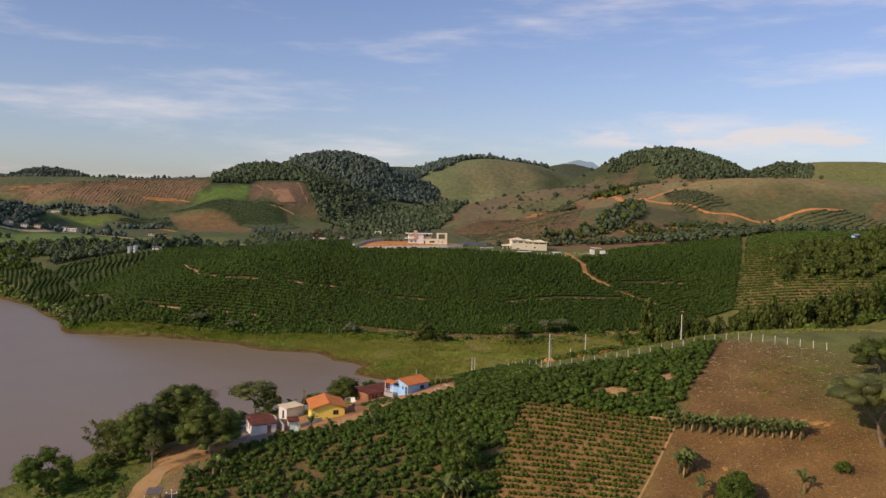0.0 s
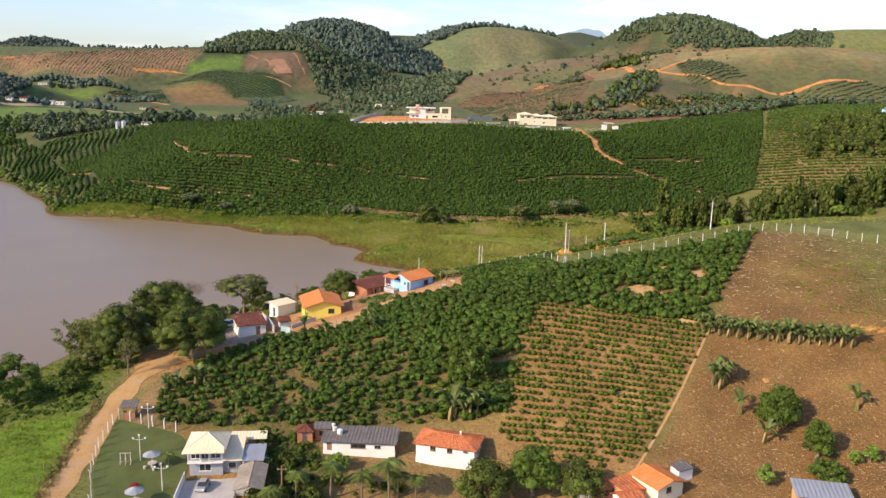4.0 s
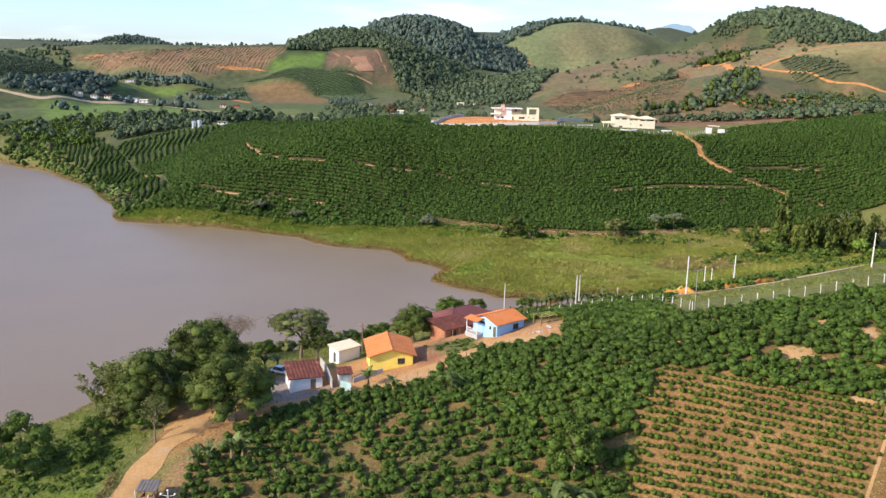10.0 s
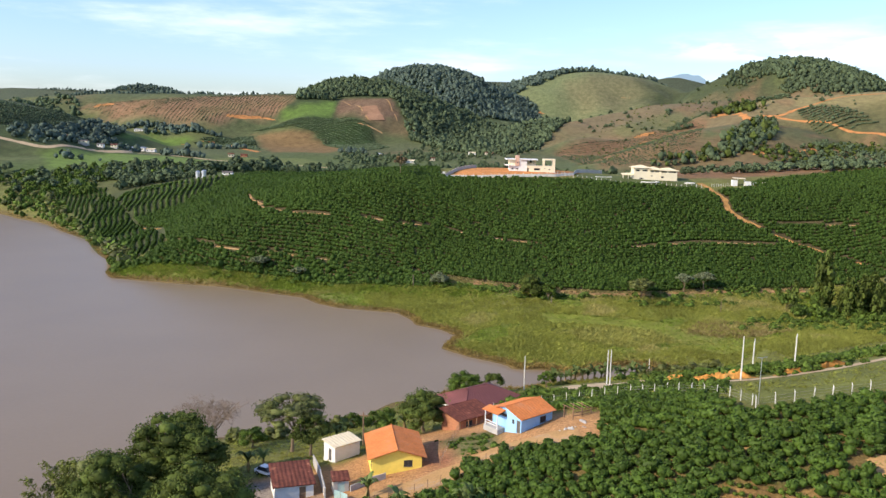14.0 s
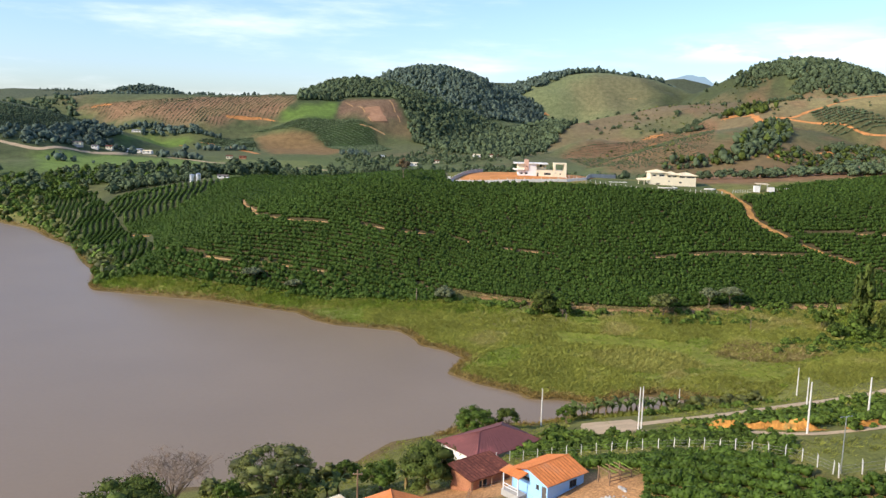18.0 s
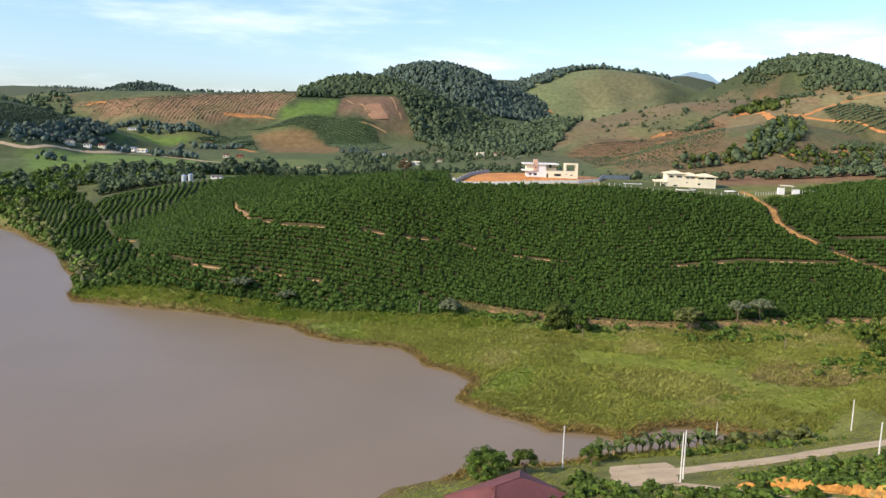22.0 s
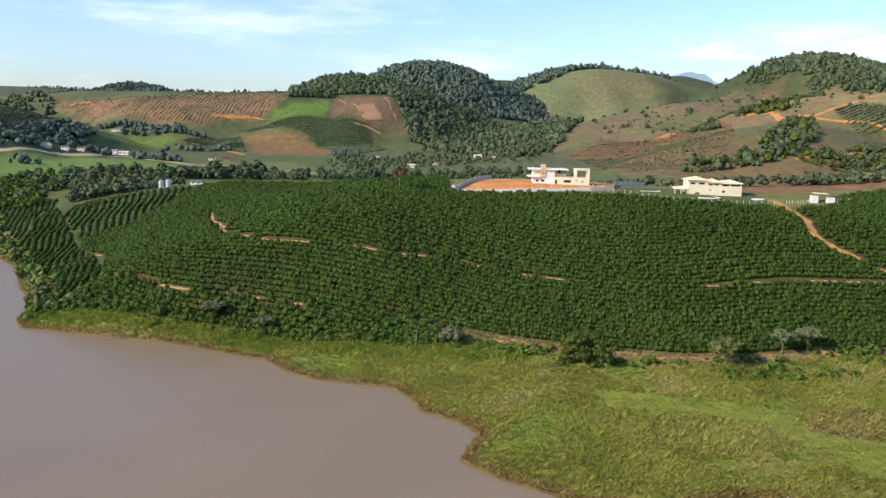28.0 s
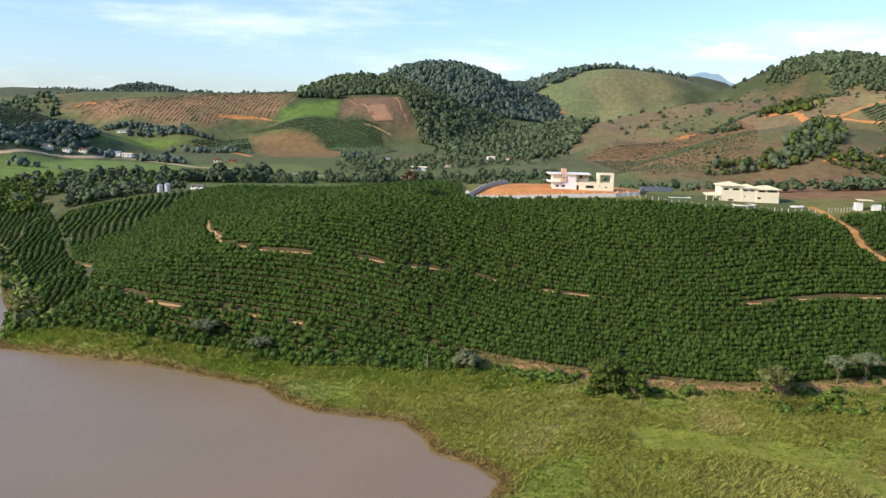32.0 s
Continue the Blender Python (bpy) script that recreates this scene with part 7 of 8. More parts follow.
yard = "houses in the lower farm yard"
tiled = house("house", "long white house with a weathered red tile roof", (11.2, 112.3), -21, 9.4, 5.3, 2.2, M_WHITE, "hip", 0.95, 0.45, M_TILE_RED,
              ([(2.3, 1.2, 3.2, 2.1), (5.0, 1.2, 5.9, 2.1), (7.6, 1.6, 8.4, 1.9)], [(0.9, 1.2, 1.7, 2.2), (2.5, 0.0, 3.4, 2.1), (4.4, 1.2, 5.3, 2.2)], (), ()), M_WOOD, yard)
part("chimney", boxes((6.3, 2.9, 2.8, 6.6, 3.2, 3.75)), M_POST, tiled)
long_house = house("house", "low white house with a long grey fibre-cement roof", (-3.4, 115.0), -9, 11.4, 4.5, 1.5, M_WHITE, "shed", 0.55, 0.4, M_TILE_GREY,
                   ([(0.6, 0.0, 1.4, 1.4), (4.4, 0.5, 6.8, 1.25), (8.2, 0.6, 9.2, 1.15)], (), (), ()), M_WOOD, yard)
for px, py, w in ((1.3, 3.2, 0.7), (2.3, 2.3, 0.9), (0.9, 4.3, 0.6)):
    bm = bmesh.new()
    tube(bm, [(px, py, 1.4 + 0.12 * py), (px, py, 1.72 + 0.12 * py + w * 0.6), (px, py, 1.82 + 0.12 * py + w * 0.6)], [w * 0.5, w * 0.55, w * 0.2], 12)
    part("roof_tank", bm, M_POST, long_house, "pale round water tank")
part("end_wall", boxes((11.42, 0.3, 0.0, 11.5, 2.6, 1.6)), M_CERAMIC_RED, long_house, "faded red end wall")
house("kiln_shed", "small brick outhouse with a hipped tile roof", (-7.6, 117.6), -6, 2.4, 2.2, 1.7, M_BRICKY, "hip", 0.7, 0.3, M_TILE_RUST, ([(0.8, 0.0, 1.6, 1.5)], (), (), ()), M_DARK, yard)
house("shed", "small brick lean-to with a grey roof", (-4.8, 118.4), -4, 2.4, 1.8, 1.6, M_BRICKY, "shed", 0.3, 0.25, M_TILE_GREY, ([(0.6, 0.4, 1.8, 1.3)], (), (), ()), M_WOOD, yard)
house("house", "cream cottage with bright orange roof tiles", (43.6, 93.6), 24, 4.8, 5.2, 1.9, M_CREAM, "gable_y", 0.85, 0.4, M_TILE_ORANGE, ([(1.6, 0.9, 2.6, 1.8)], [(1.2, 0.9, 2.2, 1.8)], (), ()), M_WOOD, yard)
house("house", "white cottage with an old orange tile roof", (34.6, 95.6), 24, 4.2, 4.2, 1.7, M_WHITE, "gable_x", 0.8, 0.35, M_TILE_RED, ((), (), (), [(1.2, 0.9, 2.1, 1.8)]), M_WOOD, yard)
house("shed", "open shed with rusty tiles beside the cottages", (39.6, 94.4), 26, 3.6, 3.4, 1.7, M_PEACH, "shed", 0.5, 0.3, M_TILE_RED, ((), (), (), ()), M_WOOD, yard)
house("shed", "grey tin lean-to behind the orange cottage", (48.2, 97.6), 20, 2.6, 1.8, 1.5, M_WHITE, "shed", 0.3, 0.2, M_TILE_GREY, ((), (), (), ()), M_WOOD, yard)
house("shed", "small shed with patchy red tiles below the cottages", (38.4, 92.6), 18, 3.4, 2.6, 1.9, M_WHITE, "gable_x", 0.7, 0.3, M_TILE_RED, ((), (), (), ()), M_WOOD, yard)
house("shed", "low lean-to with rusty tiles beside the cottages", (35.8, 94.0), 28, 2.6, 2.6, 1.7, M_BRICKY, "shed", 0.4, 0.25, M_TILE_RUST, ((), (), (), ()), M_WOOD, yard)
house("house", "orange house with a blue-grey tin roof", (60.6, 87.4), -17, 6.7, 3.6, 2.1, M_PEACH, "shed", 0.5, 0.4, M_TIN, ([(0.5, 0.8, 2.2, 2.0), (3.6, 1.2, 4.0, 1.6), (6.3, 0.0, 7.2, 2.0)], (), (), ()), M_WHITE, yard)

# the villa with its garage and walled court
villa = house("villa", "grey villa with pale straw-coloured hipped roofs", (-23.2, 110.2), 0, 5.6, 5.6, 4.9, M_GREY, "hip", 1.5, 0.7, M_TILE_CREAM,
              ([(0.3, 3.1, 1.8, 4.3), (2.0, 3.0, 3.3, 4.3), (3.6, 3.1, 5.3, 4.3), (1.6, 0.9, 3.6, 2.1)], (), (), ()), M_WHITE, yard, base=4.25, ribs=0.015)
part("balcony", boxes((-0.2, -0.9, 2.62, 5.8, -0.01, 2.8)), M_WHITE, villa)
for px in (-0.1, 1.9, 3.4, 5.55):
    part("balcony_post", boxes((px, -0.85, 2.8, px + 0.14, -0.7, 4.8)), M_WHITE, villa)
part("skirt_roof", sheet(bmesh.new(), (-0.9, -1.7, 4.72), (6.2, -1.7, 4.72), (6.0, -0.5, 5.15), (-0.7, -0.5, 5.15), 20, 0.015), M_TILE_CREAM, villa)
part("annex_wall", boxes((5.62, 0.6, 0.0, 8.6, 0.78, 2.6), (8.42, 0.78, 0, 8.6, 6, 2.6)), M_GREY, villa)
ann = part("annex_window", boxes((6.4, 0.55, 1.0, 7.8, 0.6, 2.1)), M_WHITE, villa)
part("pane", boxes((6.5, 0.52, 1.1, 7.7, 0.548, 2.0)), M_GLASS, ann)
part("annex_roof", sheet(bmesh.new(), (5.3, -0.4, 2.7), (8.9, -0.4, 2.7), (8.9, 6.2, 4.3), (5.3, 6.2, 4.3), 14, 0.015), M_TILE_CREAM, villa)
part("garage_roof", sheet(bmesh.new(), (8.95, -0.6, 2.65), (12.6, -0.6, 2.65), (12.6, 4.6, 3.3), (8.95, 4.6, 3.3), 14, 0.015), M_TIN, villa)
for px in (9.0, 12.3):
    part("garage_post", boxes((px, -0.4, 0.0, px + 0.16, -0.24, 2.62)), M_WHITE, villa)
part("garage_wall", boxes((8.62, 4.4, 0, 12.6, 4.6, 3.1)), M_GREY, villa)
part("rear_roof", sheet(bmesh.new(), (5.4, 6.3, 3.4), (12.4, 6.3, 3.4), (12.4, 8.6, 3.9), (5.4, 8.6, 3.9), 12, 0.04), M_TILE_CREAM, villa)
part("court", boxes((-0.6, -9.0, -0.6, 8.4, -0.05, -0.02), (8.4, -6, -0.6, 12.6, -0.05, -0.02)), M_CONCRETE, villa, "grey paved court")
part("court_wall", boxes((-0.75, -9.0, -0.6, -0.6, -0.95, 1.3)), M_WHITE, villa, "long white garden wall")
villa.matrix_basis = villa.matrix_basis @ Matrix.Diagonal((0.88, 0.9, 0.92, 1))
carport = thing("carport", "dusty tan fibre-cement carport roof beside the villa's court", "carport", pose(-15.6, 101.5, 3.9, 0, 0, 0))
part("roof_slope", sheet(bmesh.new(), (0, 8, 2.3), (0, 0, 2.3), (2.2, 0, 3.0), (2.2, 8, 3.0), 14, 0.05), M_FIBRE, carport)
part("roof_slope", sheet(bmesh.new(), (4.2, 0, 2.3), (4.2, 8, 2.3), (2.2, 8, 3.0), (2.2, 0, 3.0), 14, 0.05), M_FIBRE, carport)
for px in (0.2, 3.9):
    for py in (0.3, 4.0, 7.6):
        part("post", boxes((px, py, -0.5, px + 0.14, py + 0.14, 2.3)), M_WOOD, carport)


def car(name, label, m, paint):
    root = thing(name, label, "car", m, "parked cars")
    bm = boxes((-0.85, -2.0, 0.35, 0.85, 2.0, 0.85))
    bevelled(bm, 0.12)
    part("body", bm, paint, root)
    bm = bmesh.new()
    v = [bm.verts.new(p) for p in ((-0.78, -1.0, 0.85), (0.78, -1.0, 0.85), (0.78, 1.5, 0.85), (-0.78, 1.5, 0.85), (-0.62, -0.4, 1.42), (0.62, -0.4, 1.42), (0.62, 1.0, 1.42), (-0.62, 1.0, 1.42))]
    for f in ((0, 1, 5, 4), (1, 2, 6, 5), (2, 3, 7, 6), (3, 0, 4, 7)):
        bm.faces.new([v[i] for i in f])
    part("windows", bm, M_GLASS, root, "dark glass all round")
    part("roof", bevelled(boxes((-0.62, -0.42, 1.40, 0.62, 1.02, 1.46)), 0.02), paint, root)
    for x in (-0.8, 0.8):
        for y in (-1.25, 1.25):
            bm = bmesh.new()
            tube(bm, [(x - 0.1, y, 0.32), (x + 0.1, y, 0.32)], [0.32, 0.32], 12)
            wheel = part("wheel", bm, M_RUBBER, root)
            bm = bmesh.new()
            tube(bm, [(x - 0.105, y, 0.32), (x + 0.105, y, 0.32)], [0.18, 0.18], 10)
            part("rim", bm, M_STEEL, wheel)
    for x in (-0.6, 0.6):
        part("headlight", bevelled(boxes((x - 0.15, -2.02, 0.58, x + 0.15, -1.95, 0.72)), 0.02), M_POST, root)
    return root


car("car", "silver saloon car parked in the villa's court", pose(-20.6, 106.4, 4.24, 0, 0, -6) @ Matrix.Diagonal((0.82, 0.82, 0.86, 1)), M_PAINT_SILVER)
car("car", "white car parked under the garage roof", pose(-12.6, 112.0, 4.3, 0, 0, -20), M_PAINT_WHITE)
car("car", "white car parked under the big trees", on_ground(-25.5, 167.5, 60), M_PAINT_WHITE)

lawn_poly = [(-38.0, 127.0), (-27, 121.4), (-23.9, 117), (-23.9, 104), (-25.3, 96), (-34.5, 96), (-35.5, 104.5), (-37.6, 111), (-38.6, 119)]
ring = np.array(lawn_poly + lawn_poly[:1], float)
rows_y = np.arange(96.02, 126.9, 0.7)
edges = []
for yy in rows_y:
    cut = [a[0] + (yy - a[1]) / (b[1] - a[1]) * (b[0] - a[0]) for a, b in zip(ring, ring[1:]) if (a[1] > yy) != (b[1] > yy)]
    edges.append((min(cut), max(cut)))
edges = np.array(edges)
lx = edges[:, :1] + (edges[:, 1:] - edges[:, :1]) * np.linspace(0, 1, 18)
ly = np.repeat(rows_y[:, None], 18, 1)
i = np.arange(lx.size).reshape(lx.shape)
tagged(link_mesh("lawn", np.stack([lx, ly, height(lx, ly) + 0.09], 2).reshape(-1, 3), np.stack([i[:-1, :-1], i[:-1, 1:], i[1:, 1:], i[1:, :-1]], 2).reshape(-1, 4), M_LAWN, True), "mown green lawn beside the villa", "lawn", kind="structure")


def lamp_post(x, y, rz=0):
    root = thing("lamp_post", "white garden lamp post with three globes", "lamp post", on_ground(x, y, rz), "garden lamps")
    bm = bmesh.new()
    tube(bm, [(0, 0, -0.2), (0, 0, 4.2)], [0.09, 0.06], 8)
    part("pole", bm, M_POST, root)
    bm = bmesh.new()
    tube(bm, [(-0.9, 0, 3.7), (0, 0, 3.55), (0.9, 0, 3.7)], [0.03, 0.04, 0.03], 6)
    part("arm", bm, M_POST, root)
    for q in ((-0.9, 0, 3.85), (0.9, 0, 3.85), (0, 0, 4.35)):
        bm = bmesh.new()
        bmesh.ops.create_icosphere(bm, subdivisions=2, radius=0.16, matrix=Matrix.Translation(q))
        part("globe", bm, M_WHITE, root, smooth=True)


for q in ((-31.4, 114.4), (-32.2, 123.4), (-26.4, 106.4)):
    lamp_post(*q)


def parasol(x, y, cloth, label):
    root = thing("parasol", label, "parasol", on_ground(x, y), "garden parasols")
    bm = bmesh.new()
    tube(bm, [(0, 0, -0.1), (0, 0, 2.5)], [0.05, 0.04], 6)
    part("pole", bm, M_POST, root)
    bm = bmesh.new()
    tip = bm.verts.new((0, 0, 2.75))
    rim = [bm.verts.new((1.35 * math.cos(k * math.tau / 12), 1.35 * math.sin(k * math.tau / 12), 2.2 - 0.05 * (k % 2))) for k in range(12)]
    for k in range(12):
        bm.faces.new((tip, rim[k], rim[(k + 1) % 12]))
    bmesh.ops.solidify(bm, geom=list(bm.faces), thickness=0.03)
    part("canopy", bm, cloth, root)
    bm = bmesh.new()
    tube(bm, [(0, 0, 0.0), (0, 0, 0.75)], [0.25, 0.2], 8)
    tube(bm, [(0, 0, 0.75), (0, 0, 0.83)], [0.7, 0.7], 14)
    part("table", bm, M_CONCRETE, root)
    for k in range(4):
        a = k * math.pi / 2 + 0.4
        bm = bmesh.new()
        tube(bm, [(1.1 * math.cos(a), 1.1 * math.sin(a), 0.0), (1.1 * math.cos(a), 1.1 * math.sin(a), 0.45)], [0.22, 0.24], 10)
        part("stool", bm, M_CONCRETE, root)


parasol(-29.2, 112.6, M_CLOTH_GREY, "grey garden parasol over a round concrete table")
parasol(-29.4, 103.0, M_CLOTH_GREY, "pale grey garden parasol over a round table")
tree("flower_bush", "small red-flowering bush on the lawn", -30.6, 107.4, 0.9, 1.4, M_FLOWER, 91, 4, 60, 0.04, 0.1, leaf=0.08)
swing = thing("swing", "white metal garden swing frame on the lawn", "swing", on_ground(-33.4, 113.6))
for px in (-0.75, 0.0, 0.75):
    bm = bmesh.new()
    tube(bm, [(px, -0.3, 0), (px, 0, 1.9)], [0.04, 0.04], 6)
    tube(bm, [(px, 0.3, 0), (px, 0, 1.88)], [0.04, 0.04], 6)
    part("leg", bm, M_POST, swing)
bm = bmesh.new()
tube(bm, [(-0.85, 0, 1.92), (0.85, 0, 1.92)], [0.045, 0.045], 6)
part("bar", bm, M_POST, swing)
for px in (-0.4, 0.38):
    part("seat", bevelled(boxes((px - 0.2, -0.12, 0.5, px + 0.2, 0.12, 0.55)), 0.01), M_WOOD, swing)
hut = thing("garden_hut", "small brick kiosk with a grey sheet roof", "hut", on_ground(-36.2, 127.6))
for px in (-1.0, 0.85):
    for py in (-0.8, 0.65):
        part("post", boxes((px, py, -0.4, px + 0.15, py + 0.15, 2.0)), M_WOOD, hut)
part("counter", boxes((-0.98, -0.78, -0.3, 0.98, -0.66, 1.0), (-0.98, -0.66, -0.3, -0.86, 0.75, 1.0), (0.86, -0.66, -0.3, 0.98, 0.75, 1.0)), M_BRICKY, hut)
part("roof_slope", sheet(bmesh.new(), (-1.4, -1.2, 2.0), (1.4, -1.2, 2.0), (1.4, 1.2, 2.45), (-1.4, 1.2, 2.45), 6, 0.04), M_TILE_GREY, hut)

# ---- the two houses on the hill ----
white = thing("modern_house", "white flat-roofed modern house on an orange platform", "house", pose(34.0, 463.0, 40.6) @ Matrix.Diagonal((0.92, 0.95, 0.96, 1)))
part("ground_floor", wall_piece(9.6, 3.2, 8.0, [(1.2, 1.2, 2.4, 2.0), (3.6, 1.2, 5.0, 2.0)]), M_WHITE, white)
for a, b in ((1.2, 2.4), (3.6, 5.0)):
    part("pane", boxes((a, 0.25, 1.2, b, 0.3, 2.0)), M_GLASS, white)
part("slab", boxes((-2.2, -1.2, 3.2, 3.0, 8.2, 3.55)), M_WHITE, white)
part("upper_wall", boxes((0.0, 0.6, 3.55, 3.4, 0.8, 6.3), (0.0, 0.8, 3.55, 0.2, 8.0, 6.3)), M_CREAM, white)
part("upper_wall", boxes((5.4, 0.0, 3.2, 9.6, 0.2, 6.3), (9.4, 0.2, 3.2, 9.6, 8.0, 6.3), (0.2, 7.8, 3.2, 9.4, 8.0, 6.3)), M_WHITE, white)
part("tower", boxes((3.3, -0.4, 3.2, 5.4, 2.0, 8.6)), material("pink_stone_cladding", (0.62, 0.40, 0.29), 0.85, (5.0, 0.2), (0.6, 0.15), 0.01), white, "pinkish stone-clad stair tower")
part("slit_window", boxes((4.0, -0.44, 4.8, 4.8, -0.403, 5.2)), M_GLASS, white)
part("roof_slab", boxes((-2.0, -0.9, 6.3, 3.28, 8.4, 6.75), (5.42, -0.9, 6.3, 15.6, 8.4, 6.75), (3.3, 2.02, 6.3, 5.4, 8.4, 6.75)), M_WHITE, white)
part("terrace_wall", boxes((9.62, 3.0, 3.2, 15.0, 3.2, 4.6), (14.8, 3.2, 3.2, 15.0, 8.0, 6.3), (9.62, 5.6, 4.6, 14.8, 5.8, 6.3)), M_CREAM, white)
part("doorway", boxes((11.8, 5.55, 4.7, 12.9, 5.598, 6.0)), M_GLASS, white)
wing = part("wing_wall", wall_piece(15.6, 3.3, 7.0, [(4.0, 1.0, 7.4, 2.1), (9.6, 1.8, 10.2, 2.2), (12.0, 1.3, 13.0, 1.8), (0.2, 0.0, 1.1, 2.1)]), M_CREAM, white, at=pose(9.62, -0.2, 0))
for a, c, b, d in ((4.0, 1.0, 7.4, 2.1), (9.6, 1.8, 10.2, 2.2), (12.0, 1.3, 13.0, 1.8), (0.2, 0.0, 1.1, 2.1)):
    part("pane", boxes((a, 0.25, c, b, 0.3, d)), M_GLASS, wing)
part("portal", boxes((18.6, -0.3, 3.3, 19.5, 4.0, 6.4), (24.0, -0.3, 3.3, 25.2, 4.0, 6.4), (18.6, -0.3, 6.4, 25.2, 4.0, 7.1)), M_CREAM, white, "cream portal frame on the flat roof")
part("plinth", boxes((-0.2, -0.3, -2, 25.4, 8.2, -0.002)), M_CONCRETE, white)


def wall_run(name, label, line, tall, mat, thick=0.2, cap=None, post_every=0.0, post_tall=0.0):
    """A low wall that follows the ground, with posts on it."""
    root = thing(name, label, "wall", pose(0, 0, 0), kind="structure")
    line = np.asarray(line, float)
    for (x0, y0), (x1, y1) in zip(line, line[1:]):
        n = max(1, int(math.hypot(x1 - x0, y1 - y0) / 4))
        for k in range(n):
            ax, ay, bx, by = (x0 + (x1 - x0) * k / n, y0 + (y1 - y0) * k / n, x0 + (x1 - x0) * (k + 1) / n, y0 + (y1 - y0) * (k + 1) / n)
            za, zb = ground(ax, ay), ground(bx, by)
            d = Vector((bx - ax, by - ay, 0)).normalized()
            nn = Vector((-d.y, d.x, 0)) * thick / 2
            bm = bmesh.new()
            v = []
            for x, y, z in ((ax, ay, za), (bx, by, zb)):
                for s in (-1, 1):
                    for h in (-0.6, tall):
                        v.append(bm.verts.new((x + s * nn.x, y + s * nn.y, z + h)))
            for f in ((0, 1, 3, 2), (4, 6, 7, 5), (0, 4, 5, 1), (2, 3, 7, 6), (0, 2, 6, 4), (1, 5, 7, 3)):
                bm.faces.new([v[i] for i in f])
            part("panel", bm, mat, root)
            if post_every:
                part("post", boxes((ax - 0.11, ay - 0.11, za - 0.3, ax + 0.11, ay + 0.11, za + post_tall)), M_POST, root)
    return root


wall_run("platform_wall", "low pale wall with posts round the orange platform", [(1, 447.2), (20, 448.5), (40, 450.5), (56, 452.6), (66, 457.5)], 1.3, M_POST, 0.2, post_every=1, post_tall=2.0)
wall_run("platform_wall", "grey block wall behind the orange platform", [(1, 447.2), (8, 466), (18, 486)], 1.6, M_CONCRETE, 0.2, post_every=1, post_tall=2.0)
wall_run("garden_wall", "grey block wall between the two hill houses", [(66, 457.5), (70, 470), (84, 478)], 1.8, M_CONCRETE, 0.2)
part("corner_pier", boxes((0.2, 446.3, 36.5, 1.6, 447.6, 40.8)), M_POST, bpy.data.objects["platform_wall"])

cream = thing("country_house", "cream two-storey house with pale hipped tile roofs", "house", pose(94.8, 451.5, 38.6) @ Matrix.Diagonal((0.87, 0.9, 0.93, 1)))
for k, (x0, w, d, h, ops) in enumerate(((0.0, 8.6, 8.0, 6.4, [(1.0, 4.7, 3.2, 5.5), (4.8, 4.7, 7.6, 5.5), (3.2, 0.5, 5.4, 1.2)]), (8.62, 6.2, 7.0, 5.6, [(0.8, 4.4, 2.6, 5.0), (3.2, 4.4, 5.4, 5.0), (1.0, 2.2, 2.0, 2.6)]), (14.84, 9.6, 8.0, 5.2, [(0.8, 4.2, 3.6, 4.9), (4.6, 4.2, 8.8, 4.9), (0.6, 1.4, 2.0, 2.2)]))):
    w_ob = part("wall", wall_piece(w, h, d, ops), M_CREAM, cream, at=pose(x0, -0.25 * k, 0))
    for a, c, b, e in ops:
        part("pane", boxes((a, 0.2, c, b, 0.25, e)), M_GLASS, w_ob)
    roof_on(cream, w, d, h, "hip", 1.4, 0.8, M_TILE_CREAM, None, 0.0, 0.04, x0, -0.25 * k)
part("plinth", boxes((-0.2, -0.7, -1.5, 24.6, 8.2, -0.002)), M_CONCRETE, cream)
part("side_window", boxes((24.445, 1.0, 1.0, 24.47, 2.0, 2.2), (24.445, 4.0, 1.0, 24.47, 5.0, 2.2)), M_GLASS, cream)
part("veranda_roof", sheet(bmesh.new(), (-6.6, -0.5, 2.5), (-0.15, -0.5, 2.5), (-0.15, 4.5, 3.6), (-6.6, 4.5, 3.1), 10, 0.04), M_TILE_CREAM, cream)
for px in (-6.3, -3.4, -0.6):
    part("veranda_post", boxes((px, -0.3, -0.8, px + 0.3, 0.0, 2.5)), M_CREAM, cream)
pool = thing("swimming_pool", "blue swimming pool with a pale rim beside the house", "pool", on_ground(80.5, 456, 0, 0.1))
part("rim", boxes((-4, -2.2, -1.0, 4, -1.8, 0.12), (-4, 1.8, -1.0, 4, 2.2, 0.12), (-4, -1.8, -1.0, -3.6, 1.8, 0.12), (3.6, -1.8, -1.0, 4, 1.8, 0.12)), M_POST, pool)
part("water", boxes((-3.6, -1.8, -1.0, 3.6, 1.8, 0.03)), M_POOL, pool)
lx, ly = np.meshgrid(np.linspace(66, 124, 40), np.linspace(0, 1, 10))
front = np.interp(lx, [66, 72, 86, 100, 116, 124], [455, 448.6, 441.6, 440.4, 440.0, 441])
LY = front + (462 - front) * ly
i = np.arange(lx.size).reshape(lx.shape)
tagged(link_mesh("lawn", np.stack([lx, LY, height(lx, LY) + 0.15], 2).reshape(-1, 3), np.stack([i[:-1, :-1], i[:-1, 1:], i[1:, 1:], i[1:, :-1]], 2).reshape(-1, 4), M_LAWN, True), "mown lawn round the cream house", "lawn", kind="structure")
